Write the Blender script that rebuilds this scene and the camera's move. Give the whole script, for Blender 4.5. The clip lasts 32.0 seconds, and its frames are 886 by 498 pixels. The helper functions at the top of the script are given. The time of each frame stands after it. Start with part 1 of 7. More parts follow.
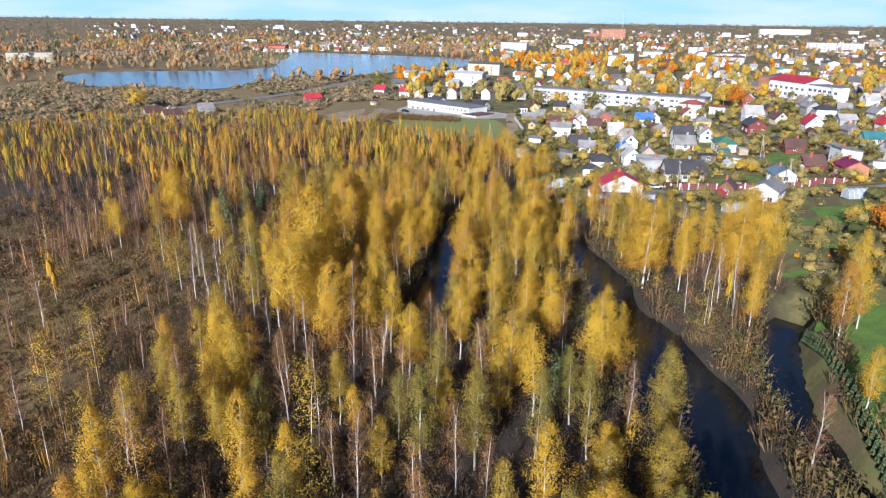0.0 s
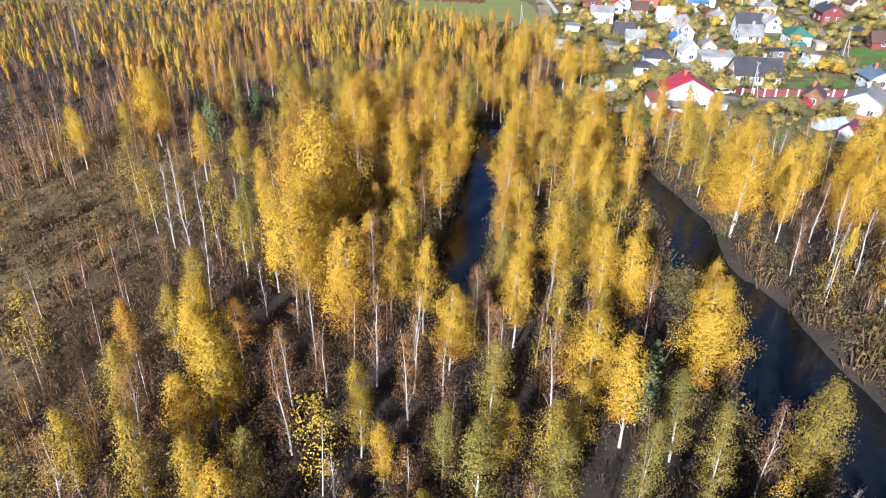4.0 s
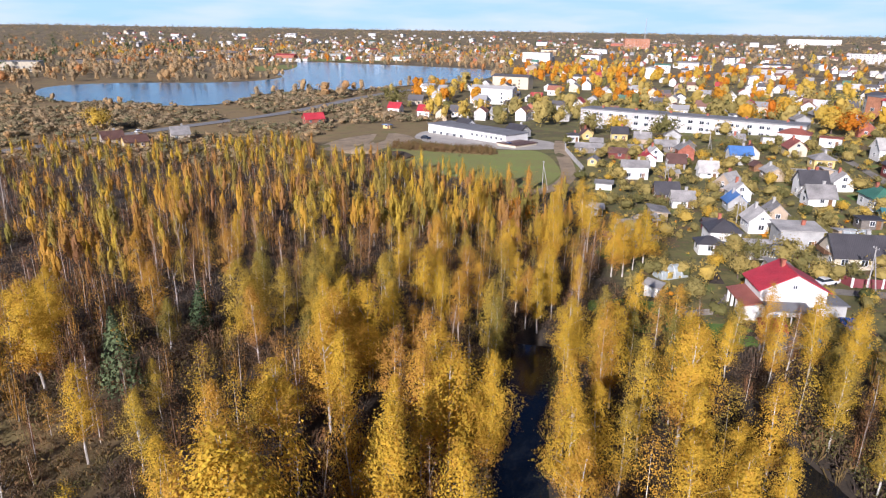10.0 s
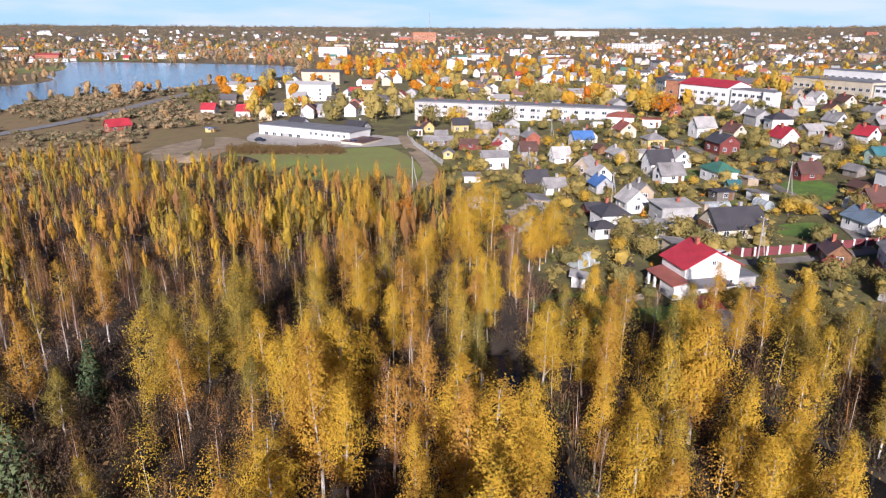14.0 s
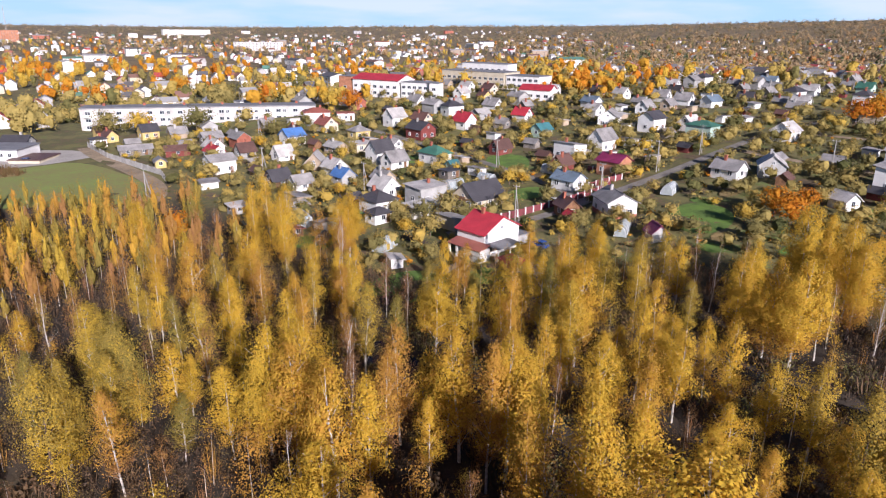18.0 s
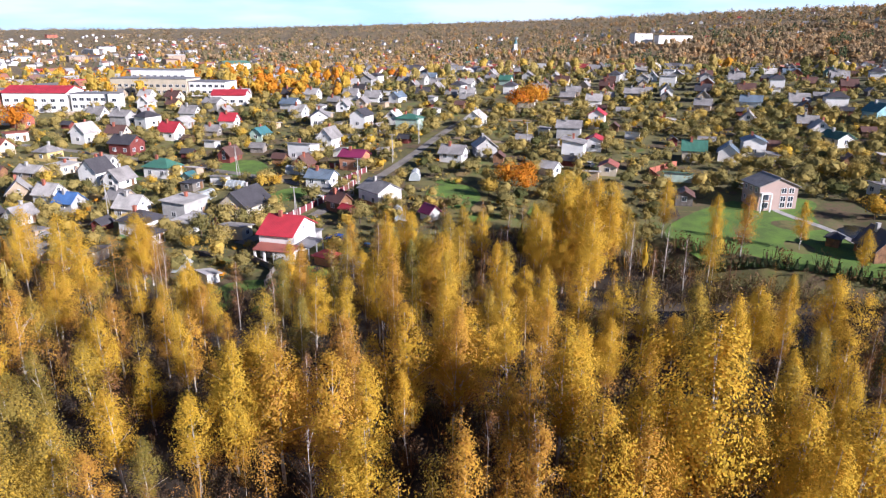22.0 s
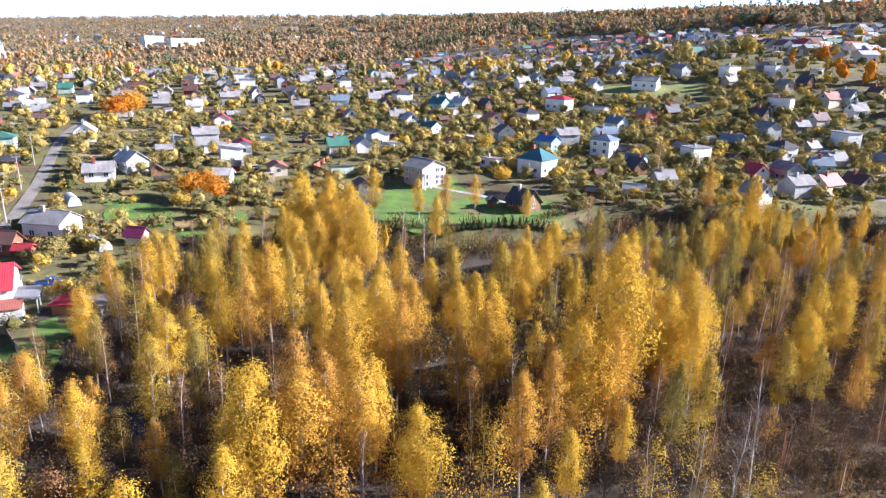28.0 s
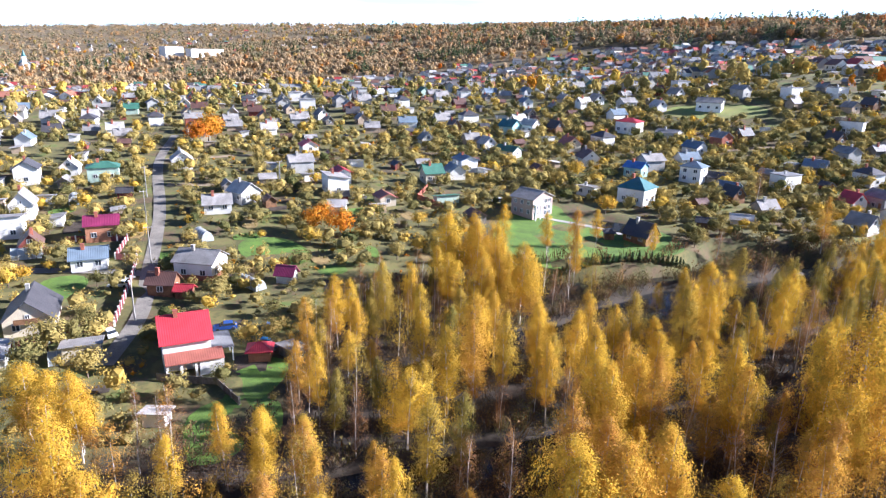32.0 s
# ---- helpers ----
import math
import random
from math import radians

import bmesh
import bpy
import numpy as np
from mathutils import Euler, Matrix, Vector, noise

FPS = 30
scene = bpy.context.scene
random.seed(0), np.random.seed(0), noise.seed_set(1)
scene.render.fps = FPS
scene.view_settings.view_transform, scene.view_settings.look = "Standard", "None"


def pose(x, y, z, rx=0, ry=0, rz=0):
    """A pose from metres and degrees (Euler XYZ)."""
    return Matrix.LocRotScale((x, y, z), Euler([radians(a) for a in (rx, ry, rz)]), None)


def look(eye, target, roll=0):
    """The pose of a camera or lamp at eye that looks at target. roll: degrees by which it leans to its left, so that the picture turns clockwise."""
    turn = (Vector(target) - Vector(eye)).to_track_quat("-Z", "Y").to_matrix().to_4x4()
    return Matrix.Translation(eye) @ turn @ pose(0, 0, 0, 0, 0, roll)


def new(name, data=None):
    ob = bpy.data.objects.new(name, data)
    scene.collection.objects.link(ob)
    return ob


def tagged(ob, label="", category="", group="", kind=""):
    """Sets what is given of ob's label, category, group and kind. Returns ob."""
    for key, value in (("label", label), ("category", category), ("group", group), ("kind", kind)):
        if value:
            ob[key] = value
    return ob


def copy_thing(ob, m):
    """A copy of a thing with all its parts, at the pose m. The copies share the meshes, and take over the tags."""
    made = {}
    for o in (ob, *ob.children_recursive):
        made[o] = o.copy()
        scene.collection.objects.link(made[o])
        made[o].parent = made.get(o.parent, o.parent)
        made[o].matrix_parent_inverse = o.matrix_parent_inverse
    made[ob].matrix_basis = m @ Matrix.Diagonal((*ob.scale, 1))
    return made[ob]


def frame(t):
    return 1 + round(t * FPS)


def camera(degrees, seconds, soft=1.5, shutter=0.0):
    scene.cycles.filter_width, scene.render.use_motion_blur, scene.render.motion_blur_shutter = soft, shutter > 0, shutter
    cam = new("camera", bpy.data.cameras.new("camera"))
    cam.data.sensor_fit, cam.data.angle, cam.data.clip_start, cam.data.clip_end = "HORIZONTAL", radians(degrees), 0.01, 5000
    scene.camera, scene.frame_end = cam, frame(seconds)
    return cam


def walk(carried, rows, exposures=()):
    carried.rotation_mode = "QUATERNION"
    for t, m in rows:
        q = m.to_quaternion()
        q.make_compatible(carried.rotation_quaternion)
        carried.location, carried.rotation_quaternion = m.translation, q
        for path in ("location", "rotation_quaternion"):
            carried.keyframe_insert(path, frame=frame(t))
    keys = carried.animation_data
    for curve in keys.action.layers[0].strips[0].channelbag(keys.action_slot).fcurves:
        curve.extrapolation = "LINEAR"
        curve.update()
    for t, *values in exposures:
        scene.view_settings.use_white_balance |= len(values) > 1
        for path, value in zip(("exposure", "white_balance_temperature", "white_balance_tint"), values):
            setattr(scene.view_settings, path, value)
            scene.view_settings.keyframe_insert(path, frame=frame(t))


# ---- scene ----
cam = camera(66.8, 32.0, soft=1.2)
PATH = [
    (0, (-1.2, 0.2, 48.02), (-1.19, 2.094, 47.377), 0.7),
    (0.5, (-2.8, 3.4, 47.843), (-2.793, 5.294, 47.199), 0.7),
    (1, (-4.2, 6.7, 47.649), (-4.195, 8.593, 47.003), 0.6),
    (1.5, (-5.3, 10.1, 47.494), (-5.296, 11.992, 46.847), 0.7),
    (2, (-6, 13.6, 47.431), (-5.997, 15.466, 46.712), 0.8),
    (2.5, (-6.4, 17.1, 47.399), (-6.396, 18.898, 46.523), 1.2),
    (4.5, (-6.008, 31.128, 47.185), (-6.021, 32.88, 46.221), 1),
    (5, (-6.121, 34.965, 47.04), (-6.139, 36.741, 46.12), 0.7),
    (5.5, (-6.299, 38.887, 47.025), (-6.319, 40.684, 46.146), 0.7),
    (6, (-6.49, 42.931, 47.085), (-6.511, 44.746, 46.245), 0.8),
    (6.5, (-6.553, 46.86, 47.121), (-6.576, 48.694, 46.322), 0.8),
    (7, (-6.817, 50.933, 47.035), (-6.84, 52.788, 46.289), 0.7),
    (7.5, (-6.899, 54.868, 47.071), (-6.923, 56.744, 46.379), 0.8),
    (8, (-6.945, 58.611, 47.024), (-6.972, 60.507, 46.389), 0.7),
    (8.5, (-6.62, 62.699, 46.8), (-6.65, 64.601, 46.184), 0.7),
    (9, (-6.642, 66.67, 46.628), (-6.671, 68.572, 46.01), 0.9),
    (9.5, (-7.156, 70.419, 46.534), (-7.185, 72.321, 45.915), 0.8),
    (10, (-8.389, 73.734, 46.49), (-8.414, 75.635, 45.87), 0.9),
    (10.5, (-10.168, 76.571, 46.36), (-10.189, 78.471, 45.737), 1),
    (11, (-12.425, 78.888, 45.993), (-12.44, 80.789, 45.373), 0.8),
    (11.5, (-14.11, 81.126, 45.978), (-14.125, 83.026, 45.355), 0.8),
    (12, (-16.211, 83.017, 45.885), (-16.224, 84.917, 45.26), 0.7),
    (12.5, (-18.421, 84.483, 45.704), (-18.281, 86.378, 45.079), 0.5),
    (13, (-20.929, 85.483, 45.546), (-20.599, 87.353, 44.919), 0.4),
    (13.5, (-24.022, 86.326, 45.395), (-23.563, 88.169, 44.768), 0.4),
    (15.5, (-38.405, 90.463, 44.429), (-37.628, 92.195, 43.8), 0.4),
    (16, (-41.986, 91.694, 44.61), (-41.087, 93.366, 43.98), 0.4),
    (16.5, (-45.915, 93.204, 44.839), (-44.873, 94.791, 44.209), 0.5),
    (17, (-49.888, 94.862, 44.868), (-48.724, 96.362, 44.239), 0.6),
    (17.5, (-53.402, 97.478, 44.879), (-52.124, 98.883, 44.254), 0.6),
    (18, (-57.054, 99.923, 44.885), (-55.634, 101.188, 44.264), 0.7),
    (18.5, (-60.436, 102.295, 44.768), (-58.903, 103.422, 44.151), 0.9),
    (19, (-63.347, 104.777, 44.864), (-61.723, 105.769, 44.251), 0.9),
    (19.5, (-66.192, 107.433, 44.996), (-64.524, 108.352, 44.384), 0.9),
    (20, (-69.057, 110.144, 45.1), (-67.348, 110.985, 44.49), 0.7),
    (20.5, (-71.804, 112.864, 45.134), (-70.047, 113.599, 44.525), 0.6),
    (21, (-73.967, 115.799, 45.098), (-72.164, 116.416, 44.49), 0.4),
    (21.5, (-75.87, 119.028, 45.132), (-74.03, 119.524, 44.525), 0.3),
    (22, (-77.804, 122.263, 45.201), (-75.937, 122.646, 44.595), 0.3),
    (22.5, (-79.611, 125.391, 45.19), (-77.724, 125.663, 44.584), 0.3),
    (23, (-81.514, 128.853, 45.217), (-79.613, 129.007, 44.612), 0.2),
    (23.5, (-83.091, 132.407, 45.19), (-81.184, 132.401, 44.587), 0.2),
    (24, (-83.881, 136.242, 45.106), (-81.981, 136.072, 44.503), 0.3),
    (24.5, (-84.55, 140.02, 45.172), (-82.669, 139.701, 44.571), 0.3),
    (25, (-85.098, 143.9, 45.237), (-83.245, 143.447, 44.637), 0.5),
    (25.5, (-85.011, 147.8, 45.168), (-83.191, 147.226, 44.571), 0.9),
    (27.5, (-80.982, 163.158, 45.202), (-79.312, 162.224, 44.617), 1.3),
    (28, (-79.695, 166.64, 45.643), (-78.024, 165.708, 45.061), 1.2),
    (28.5, (-78.252, 170.223, 46.359), (-76.58, 169.292, 45.779), 1.2),
    (29, (-76.474, 173.976, 47.292), (-74.802, 173.043, 46.713), 1.2),
    (29.5, (-74.523, 177.651, 48.29), (-72.851, 176.717, 47.712), 1.1),
    (30, (-72.34, 181.314, 49.389), (-70.67, 180.378, 48.811), 1.1),
    (30.5, (-70.398, 184.721, 50.183), (-68.727, 183.785, 49.606), 1.1),
    (31, (-68.392, 187.901, 51.115), (-66.72, 186.967, 50.541), 1.2),
    (31.5, (-66.175, 191.163, 51.928), (-64.502, 190.228, 51.356), 1.2),
    (32, (-63.983, 194.865, 52.509), (-62.311, 193.925, 51.941), 1.2),
]
walk(cam, [(t, look(eye, target, roll)) for t, eye, target, roll in PATH],
     exposures=[(0.0, 0.65, 5400, 14), (2.5, 0.75, 5400, 15), (5.0, 1.2, 5250, 13), (7.0, 0.97, 5300, 14), (9.0, 0.6, 5600, 19), (13.0, 0.55, 5800, 22), (19.0, 0.55, 5800, 24), (22.0, 0.9, 5700, 22), (25.0, 1.35, 5600, 20), (28.0, 1.72, 5500, 21), (32.0, 1.72, 5450, 19)])

# ---- light ----
SUN_EL, SUN_AZ = 23.0, 203.0          # degrees above the horizon, clockwise from +y
to_sun = Vector((math.sin(radians(SUN_AZ)) * math.cos(radians(SUN_EL)), math.cos(radians(SUN_AZ)) * math.cos(radians(SUN_EL)), math.sin(radians(SUN_EL))))
world = bpy.data.worlds.new("sky")
scene.world = world
world.use_nodes = True
wn = world.node_tree.nodes
sky = wn.new("ShaderNodeTexSky")
sky.sky_type = "NISHITA"
sky.sun_disc = False
sky.sun_elevation, sky.sun_rotation = radians(SUN_EL), radians(SUN_AZ)
sky.air_density, sky.dust_density, sky.ozone_density = 0.55, 0.1, 4.0
wn["Background"].inputs["Strength"].default_value = 0.05
world.node_tree.links.new(sky.outputs[0], wn["Background"].inputs["Color"])
sun = bpy.data.lights.new("sun", "SUN")
sun.energy, sun.angle, sun.color = 5.0, radians(0.55), (1.0, 0.93, 0.82)
sun_ob = new("sun", sun)
sun_ob.matrix_world = look((0, 0, 300), Vector((0, 0, 300)) - to_sun)


def low_sky():
    """The pale, thinly clouded sky just over the horizon, a ring far behind everything."""
    n, rows = 96, 9
    v = [(4550 * math.sin(6.2831853 * k / n), 120 + 4550 * math.cos(6.2831853 * k / n), -120 + 1150 * j / (rows - 1)) for j in range(rows) for k in range(n)]
    me = bpy.data.meshes.new("backdrop_sky")
    me.from_pydata(v, [], [(j * n + k, (j + 1) * n + k, (j + 1) * n + (k + 1) % n, j * n + (k + 1) % n) for j in range(rows - 1) for k in range(n)])
    m = bpy.data.materials.new("low_clouded_sky")
    m.use_nodes = True
    nd, l = m.node_tree.nodes, m.node_tree.links
    nd.remove(nd["Principled BSDF"])
    geo, cut, up, squash, cloud, ramp, mix, glow, clear, fade = (nd.new("ShaderNode" + k) for k in ("NewGeometry", "SeparateXYZ", "MapRange", "Mapping", "TexNoise", "MapRange", "Mix", "Emission", "BsdfTransparent", "MixShader"))
    l.new(geo.outputs["Position"], cut.inputs[0]), l.new(cut.outputs["Z"], up.inputs[0])
    up.inputs[1].default_value, up.inputs[2].default_value = 250, 1000
    squash.inputs["Scale"].default_value = (0.0011, 0.0011, 0.0075)
    l.new(geo.outputs["Position"], squash.inputs[0]), l.new(squash.outputs[0], cloud.inputs["Vector"])
    cloud.inputs["Scale"].default_value, cloud.inputs["Detail"].default_value = 1.0, 6
    l.new(cloud.outputs["Fac"], ramp.inputs[0])
    ramp.inputs[1].default_value, ramp.inputs[2].default_value = 0.38, 0.62
    mix.data_type = "RGBA"
    mix.inputs[6].default_value, mix.inputs[7].default_value = (0.35, 0.53, 0.62, 1), (0.50, 0.59, 0.63, 1)
    l.new(ramp.outputs[0], mix.inputs[0]), l.new(mix.outputs[2], glow.inputs[0])
    l.new(up.outputs[0], fade.inputs[0]), l.new(glow.outputs[0], fade.inputs[1]), l.new(clear.outputs[0], fade.inputs[2])
    l.new(fade.outputs[0], nd["Material Output"].inputs["Surface"])
    me.materials.append(m)
    tagged(new("backdrop_sky", me), "pale blue sky with thin white cloud over the horizon", "sky", kind="structure")


low_sky()

# ---- materials ----
def material(name, colour, rough=0.8, metal=0.0, spread=0.12, scale=3.0, bump=0.15, fine=18.0, per_object=0.0, second=None):
    """A surface with a coarse and a fine noise in its colour and a fine relief."""
    m = bpy.data.materials.new(name)
    m.use_nodes = True
    n, l = m.node_tree.nodes, m.node_tree.links
    bsdf = n["Principled BSDF"]
    bsdf.inputs["Roughness"].default_value, bsdf.inputs["Metallic"].default_value = rough, metal
    geo = n.new("ShaderNodeNewGeometry")
    coarse, grain = n.new("ShaderNodeTexNoise"), n.new("ShaderNodeTexNoise")
    coarse.inputs["Scale"].default_value, grain.inputs["Scale"].default_value = 1 / scale, fine / scale
    coarse.inputs["Detail"].default_value, grain.inputs["Detail"].default_value = 4, 3
    for t in (coarse, grain):
        l.new(geo.outputs["Position"], t.inputs["Vector"])
    add = n.new("ShaderNodeMath")
    l.new(coarse.outputs["Fac"], add.inputs[0]), l.new(grain.outputs["Fac"], add.inputs[1])
    ramp = n.new("ShaderNodeMapRange")
    ramp.inputs[1].default_value, ramp.inputs[2].default_value = 0.7, 1.3
    l.new(add.outputs[0], ramp.inputs[0])
    mix = n.new("ShaderNodeMix")
    mix.data_type = "RGBA"
    low = second or tuple(c * (1 - 2.2 * spread) for c in colour)
    mix.inputs[6].default_value = (*low, 1)
    mix.inputs[7].default_value = (*[min(c * (1 + spread), 0.9) for c in colour], 1)
    l.new(ramp.outputs[0], mix.inputs[0])
    out = mix.outputs[2]
    if per_object:
        info, hsv, rng = n.new("ShaderNodeObjectInfo"), n.new("ShaderNodeHueSaturation"), n.new("ShaderNodeMapRange")
        rng.inputs[3].default_value, rng.inputs[4].default_value = 1 - per_object, 1 + per_object
        l.new(info.outputs["Random"], rng.inputs[0]), l.new(rng.outputs[0], hsv.inputs["Value"])
        l.new(out, hsv.inputs["Color"])
        out = hsv.outputs[0]
    l.new(out, bsdf.inputs["Base Color"])
    if bump:
        b = n.new("ShaderNodeBump")
        b.inputs["Strength"].default_value, b.inputs["Distance"].default_value = bump, 0.05
        l.new(grain.outputs["Fac"], b.inputs["Height"]), l.new(b.outputs[0], bsdf.inputs["Normal"])
    return m


def ribbed(name, colour, pitch=0.35, rough=0.5, spread=0.15):
    """Corrugated or seamed sheet: the noise material with waves along the object's own x."""
    m = material(name, colour, rough, 0.0, spread, 2.5, 0.0, per_object=0.12)
    n, l = m.node_tree.nodes, m.node_tree.links
    tex, wave, b = n.new("ShaderNodeTexCoord"), n.new("ShaderNodeTexWave"), n.new("ShaderNodeBump")
    wave.inputs["Scale"].default_value = 0.31 / pitch
    b.inputs["Strength"].default_value, b.inputs["Distance"].default_value = 0.6, 0.04
    l.new(tex.outputs["Object"], wave.inputs["Vector"]), l.new(wave.outputs["Fac"], b.inputs["Height"])
    l.new(b.outputs[0], n["Principled BSDF"].inputs["Normal"])
    return m


def foliage(name, stops, through_leaf=0.35, island=0.35, per_object=0.1):
    """Leaves: the tree's own tint picks the hue along the ramp, every leaf varies a little."""
    m = bpy.data.materials.new(name)
    m.use_nodes = True
    n, l = m.node_tree.nodes, m.node_tree.links
    att, geo, info = n.new("ShaderNodeAttribute"), n.new("ShaderNodeNewGeometry"), n.new("ShaderNodeObjectInfo")
    att.attribute_name = "tint"
    a, b = n.new("ShaderNodeMath"), n.new("ShaderNodeMath")
    a.operation = b.operation = "MULTIPLY_ADD"
    a.inputs[1].default_value, b.inputs[1].default_value = island * 0.4, per_object
    l.new(geo.outputs["Random Per Island"], a.inputs[0]), l.new(att.outputs["Fac"], a.inputs[2])
    l.new(info.outputs["Random"], b.inputs[0]), l.new(a.outputs[0], b.inputs[2])
    ramp = n.new("ShaderNodeValToRGB")
    e = ramp.color_ramp.elements
    for k, (at, col) in enumerate(stops):
        q = e[k] if k < 2 else e.new(at)
        q.position, q.color = at, (*col, 1)
    off = n.new("ShaderNodeMath")
    off.operation = "SUBTRACT"
    off.inputs[1].default_value = island * 0.2 + per_object * 0.5
    l.new(b.outputs[0], off.inputs[0]), l.new(off.outputs[0], ramp.inputs[0])
    hsv, rng = n.new("ShaderNodeHueSaturation"), n.new("ShaderNodeMapRange")
    rng.inputs[3].default_value, rng.inputs[4].default_value = 1 - island, 1 + island
    l.new(geo.outputs["Random Per Island"], rng.inputs[0]), l.new(rng.outputs[0], hsv.inputs["Value"])
    l.new(ramp.outputs[0], hsv.inputs["Color"])
    n.remove(n["Principled BSDF"])
    dif, tra, mix = n.new("ShaderNodeBsdfDiffuse"), n.new("ShaderNodeBsdfTranslucent"), n.new("ShaderNodeMixShader")
    mix.inputs[0].default_value = through_leaf
    l.new(hsv.outputs[0], dif.inputs[0]), l.new(hsv.outputs[0], tra.inputs[0])
    l.new(dif.outputs[0], mix.inputs[1]), l.new(tra.outputs[0], mix.inputs[2])
    l.new(mix.outputs[0], n["Material Output"].inputs["Surface"])
    return m


def water(name, colour, wave, strength):
    m = material(name, colour, 0.12, 0.0, 0.2, 20.0, 0.0)
    n, l = m.node_tree.nodes, m.node_tree.links
    geo, noise_a, b = n.new("ShaderNodeNewGeometry"), n.new("ShaderNodeTexNoise"), n.new("ShaderNodeBump")
    noise_a.inputs["Scale"].default_value, noise_a.inputs["Detail"].default_value = 1 / wave, 6
    b.inputs["Strength"].default_value, b.inputs["Distance"].default_value = strength, 0.3
    l.new(geo.outputs["Position"], noise_a.inputs["Vector"]), l.new(noise_a.outputs["Fac"], b.inputs["Height"])
    l.new(b.outputs[0], n["Principled BSDF"].inputs["Normal"])
    return m


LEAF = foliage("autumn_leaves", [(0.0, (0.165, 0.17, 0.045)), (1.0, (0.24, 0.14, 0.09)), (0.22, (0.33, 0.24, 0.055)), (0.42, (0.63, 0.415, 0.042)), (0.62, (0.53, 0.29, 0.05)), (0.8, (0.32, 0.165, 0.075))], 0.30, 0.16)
SCRUB = foliage("scrub_twigs", [(0.0, (0.12, 0.12, 0.045)), (1.0, (0.08, 0.06, 0.05)), (0.3, (0.19, 0.14, 0.055)), (0.55, (0.21, 0.125, 0.06)), (0.75, (0.13, 0.092, 0.06))], 0.2, 0.2)
WILLOW = foliage("willow_leaves", [(0.0, (0.13, 0.14, 0.05)), (1.0, (0.15, 0.11, 0.07)), (0.4, (0.22, 0.19, 0.07)), (0.7, (0.24, 0.16, 0.06))], 0.25, 0.2)
GARDEN = foliage("garden_leaves", [(0.0, (0.06, 0.08, 0.03)), (1.0, (0.52, 0.14, 0.02)), (0.3, (0.26, 0.215, 0.075)), (0.55, (0.44, 0.33, 0.10)), (0.75, (0.58, 0.38, 0.05)), (0.9, (0.55, 0.22, 0.02))], 0.22, 0.08)
NEEDLE = foliage("needles", [(0.0, (0.045, 0.075, 0.035)), (1.0, (0.14, 0.17, 0.08))], 0.1)
BARK_WHITE = material("birch_bark", (0.62, 0.57, 0.50), 0.8, 0, 0.25, 0.6, 0.3)
BARK_BROWN = material("brown_bark", (0.16, 0.11, 0.08), 0.9, 0, 0.3, 0.5, 0.4)
WHITE = material("white_render", (0.80, 0.78, 0.74), 0.85, 0, 0.08, 2.5, 0.08, per_object=0.06)
CREAM = material("cream_render", (0.62, 0.54, 0.40), 0.85, 0, 0.1, 2.5, 0.08, per_object=0.1)
GREYWALL = material("grey_render", (0.42, 0.41, 0.39), 0.88, 0, 0.15, 2.0, 0.1, per_object=0.12)
BEIGE = material("beige_plank", (0.48, 0.37, 0.26), 0.85, 0, 0.15, 1.5, 0.1, per_object=0.12)
PINK = material("pale_pink_render", (0.42, 0.31, 0.265), 0.85, 0, 0.06, 2.5, 0.08)
YELLOW = material("yellow_render", (0.65, 0.48, 0.18), 0.85, 0, 0.1, 2.0, 0.08)
BRICK = material("red_brick", (0.40, 0.13, 0.08), 0.88, 0, 0.2, 1.2, 0.25)
ORANGEBRICK = material("orange_brick", (0.50, 0.22, 0.12), 0.88, 0, 0.15, 1.2, 0.25)
WOOD = material("brown_timber", (0.24, 0.12, 0.055), 0.8, 0, 0.3, 0.8, 0.3, per_object=0.15)
GREYWOOD = material("weathered_timber", (0.24, 0.21, 0.18), 0.9, 0, 0.25, 0.8, 0.3, per_object=0.2)
DARKRED = material("dark_red_boards", (0.22, 0.05, 0.04), 0.8, 0, 0.2, 1.0, 0.2)
TEALWALL = material("teal_boards", (0.28, 0.50, 0.52), 0.8, 0, 0.12, 1.5, 0.1)
GREENWALL = material("green_render", (0.16, 0.38, 0.16), 0.85, 0, 0.12, 1.5, 0.1)
MINT = material("mint_render", (0.45, 0.58, 0.48), 0.85, 0, 0.12, 1.5, 0.1)
R_RED = ribbed("red_sheet_roof", (0.50, 0.045, 0.06))
R_BROWNRED = ribbed("rusty_red_roof", (0.36, 0.12, 0.085))
R_MAROON = ribbed("maroon_sheet_roof", (0.24, 0.03, 0.09))
R_DARK = ribbed("dark_roof", (0.075, 0.07, 0.075))
R_BROWN = ribbed("brown_roof", (0.14, 0.075, 0.06))
R_GREY = ribbed("grey_slate_roof", (0.31, 0.29, 0.275), 0.3, 0.75, 0.22)
R_PALE = ribbed("pale_slate_roof", (0.52, 0.49, 0.455), 0.3, 0.75, 0.2)
R_BLUE = ribbed("blue_sheet_roof", (0.09, 0.20, 0.45))
R_STEEL = ribbed("blue_grey_roof", (0.17, 0.22, 0.27))
R_GREEN = ribbed("green_sheet_roof", (0.07, 0.20, 0.14))
R_TEAL = ribbed("teal_roof", (0.06, 0.18, 0.19))
FELT = material("grey_felt", (0.22, 0.22, 0.23), 0.9, 0, 0.15, 4.0, 0.1)
FRAME = material("white_frame", (0.75, 0.75, 0.74), 0.5, 0, 0.04, 1.0, 0.0)
GLASS = material("window_glass", (0.05, 0.06, 0.075), 0.08, 0, 0.25, 1.5, 0.0, per_object=0.3)
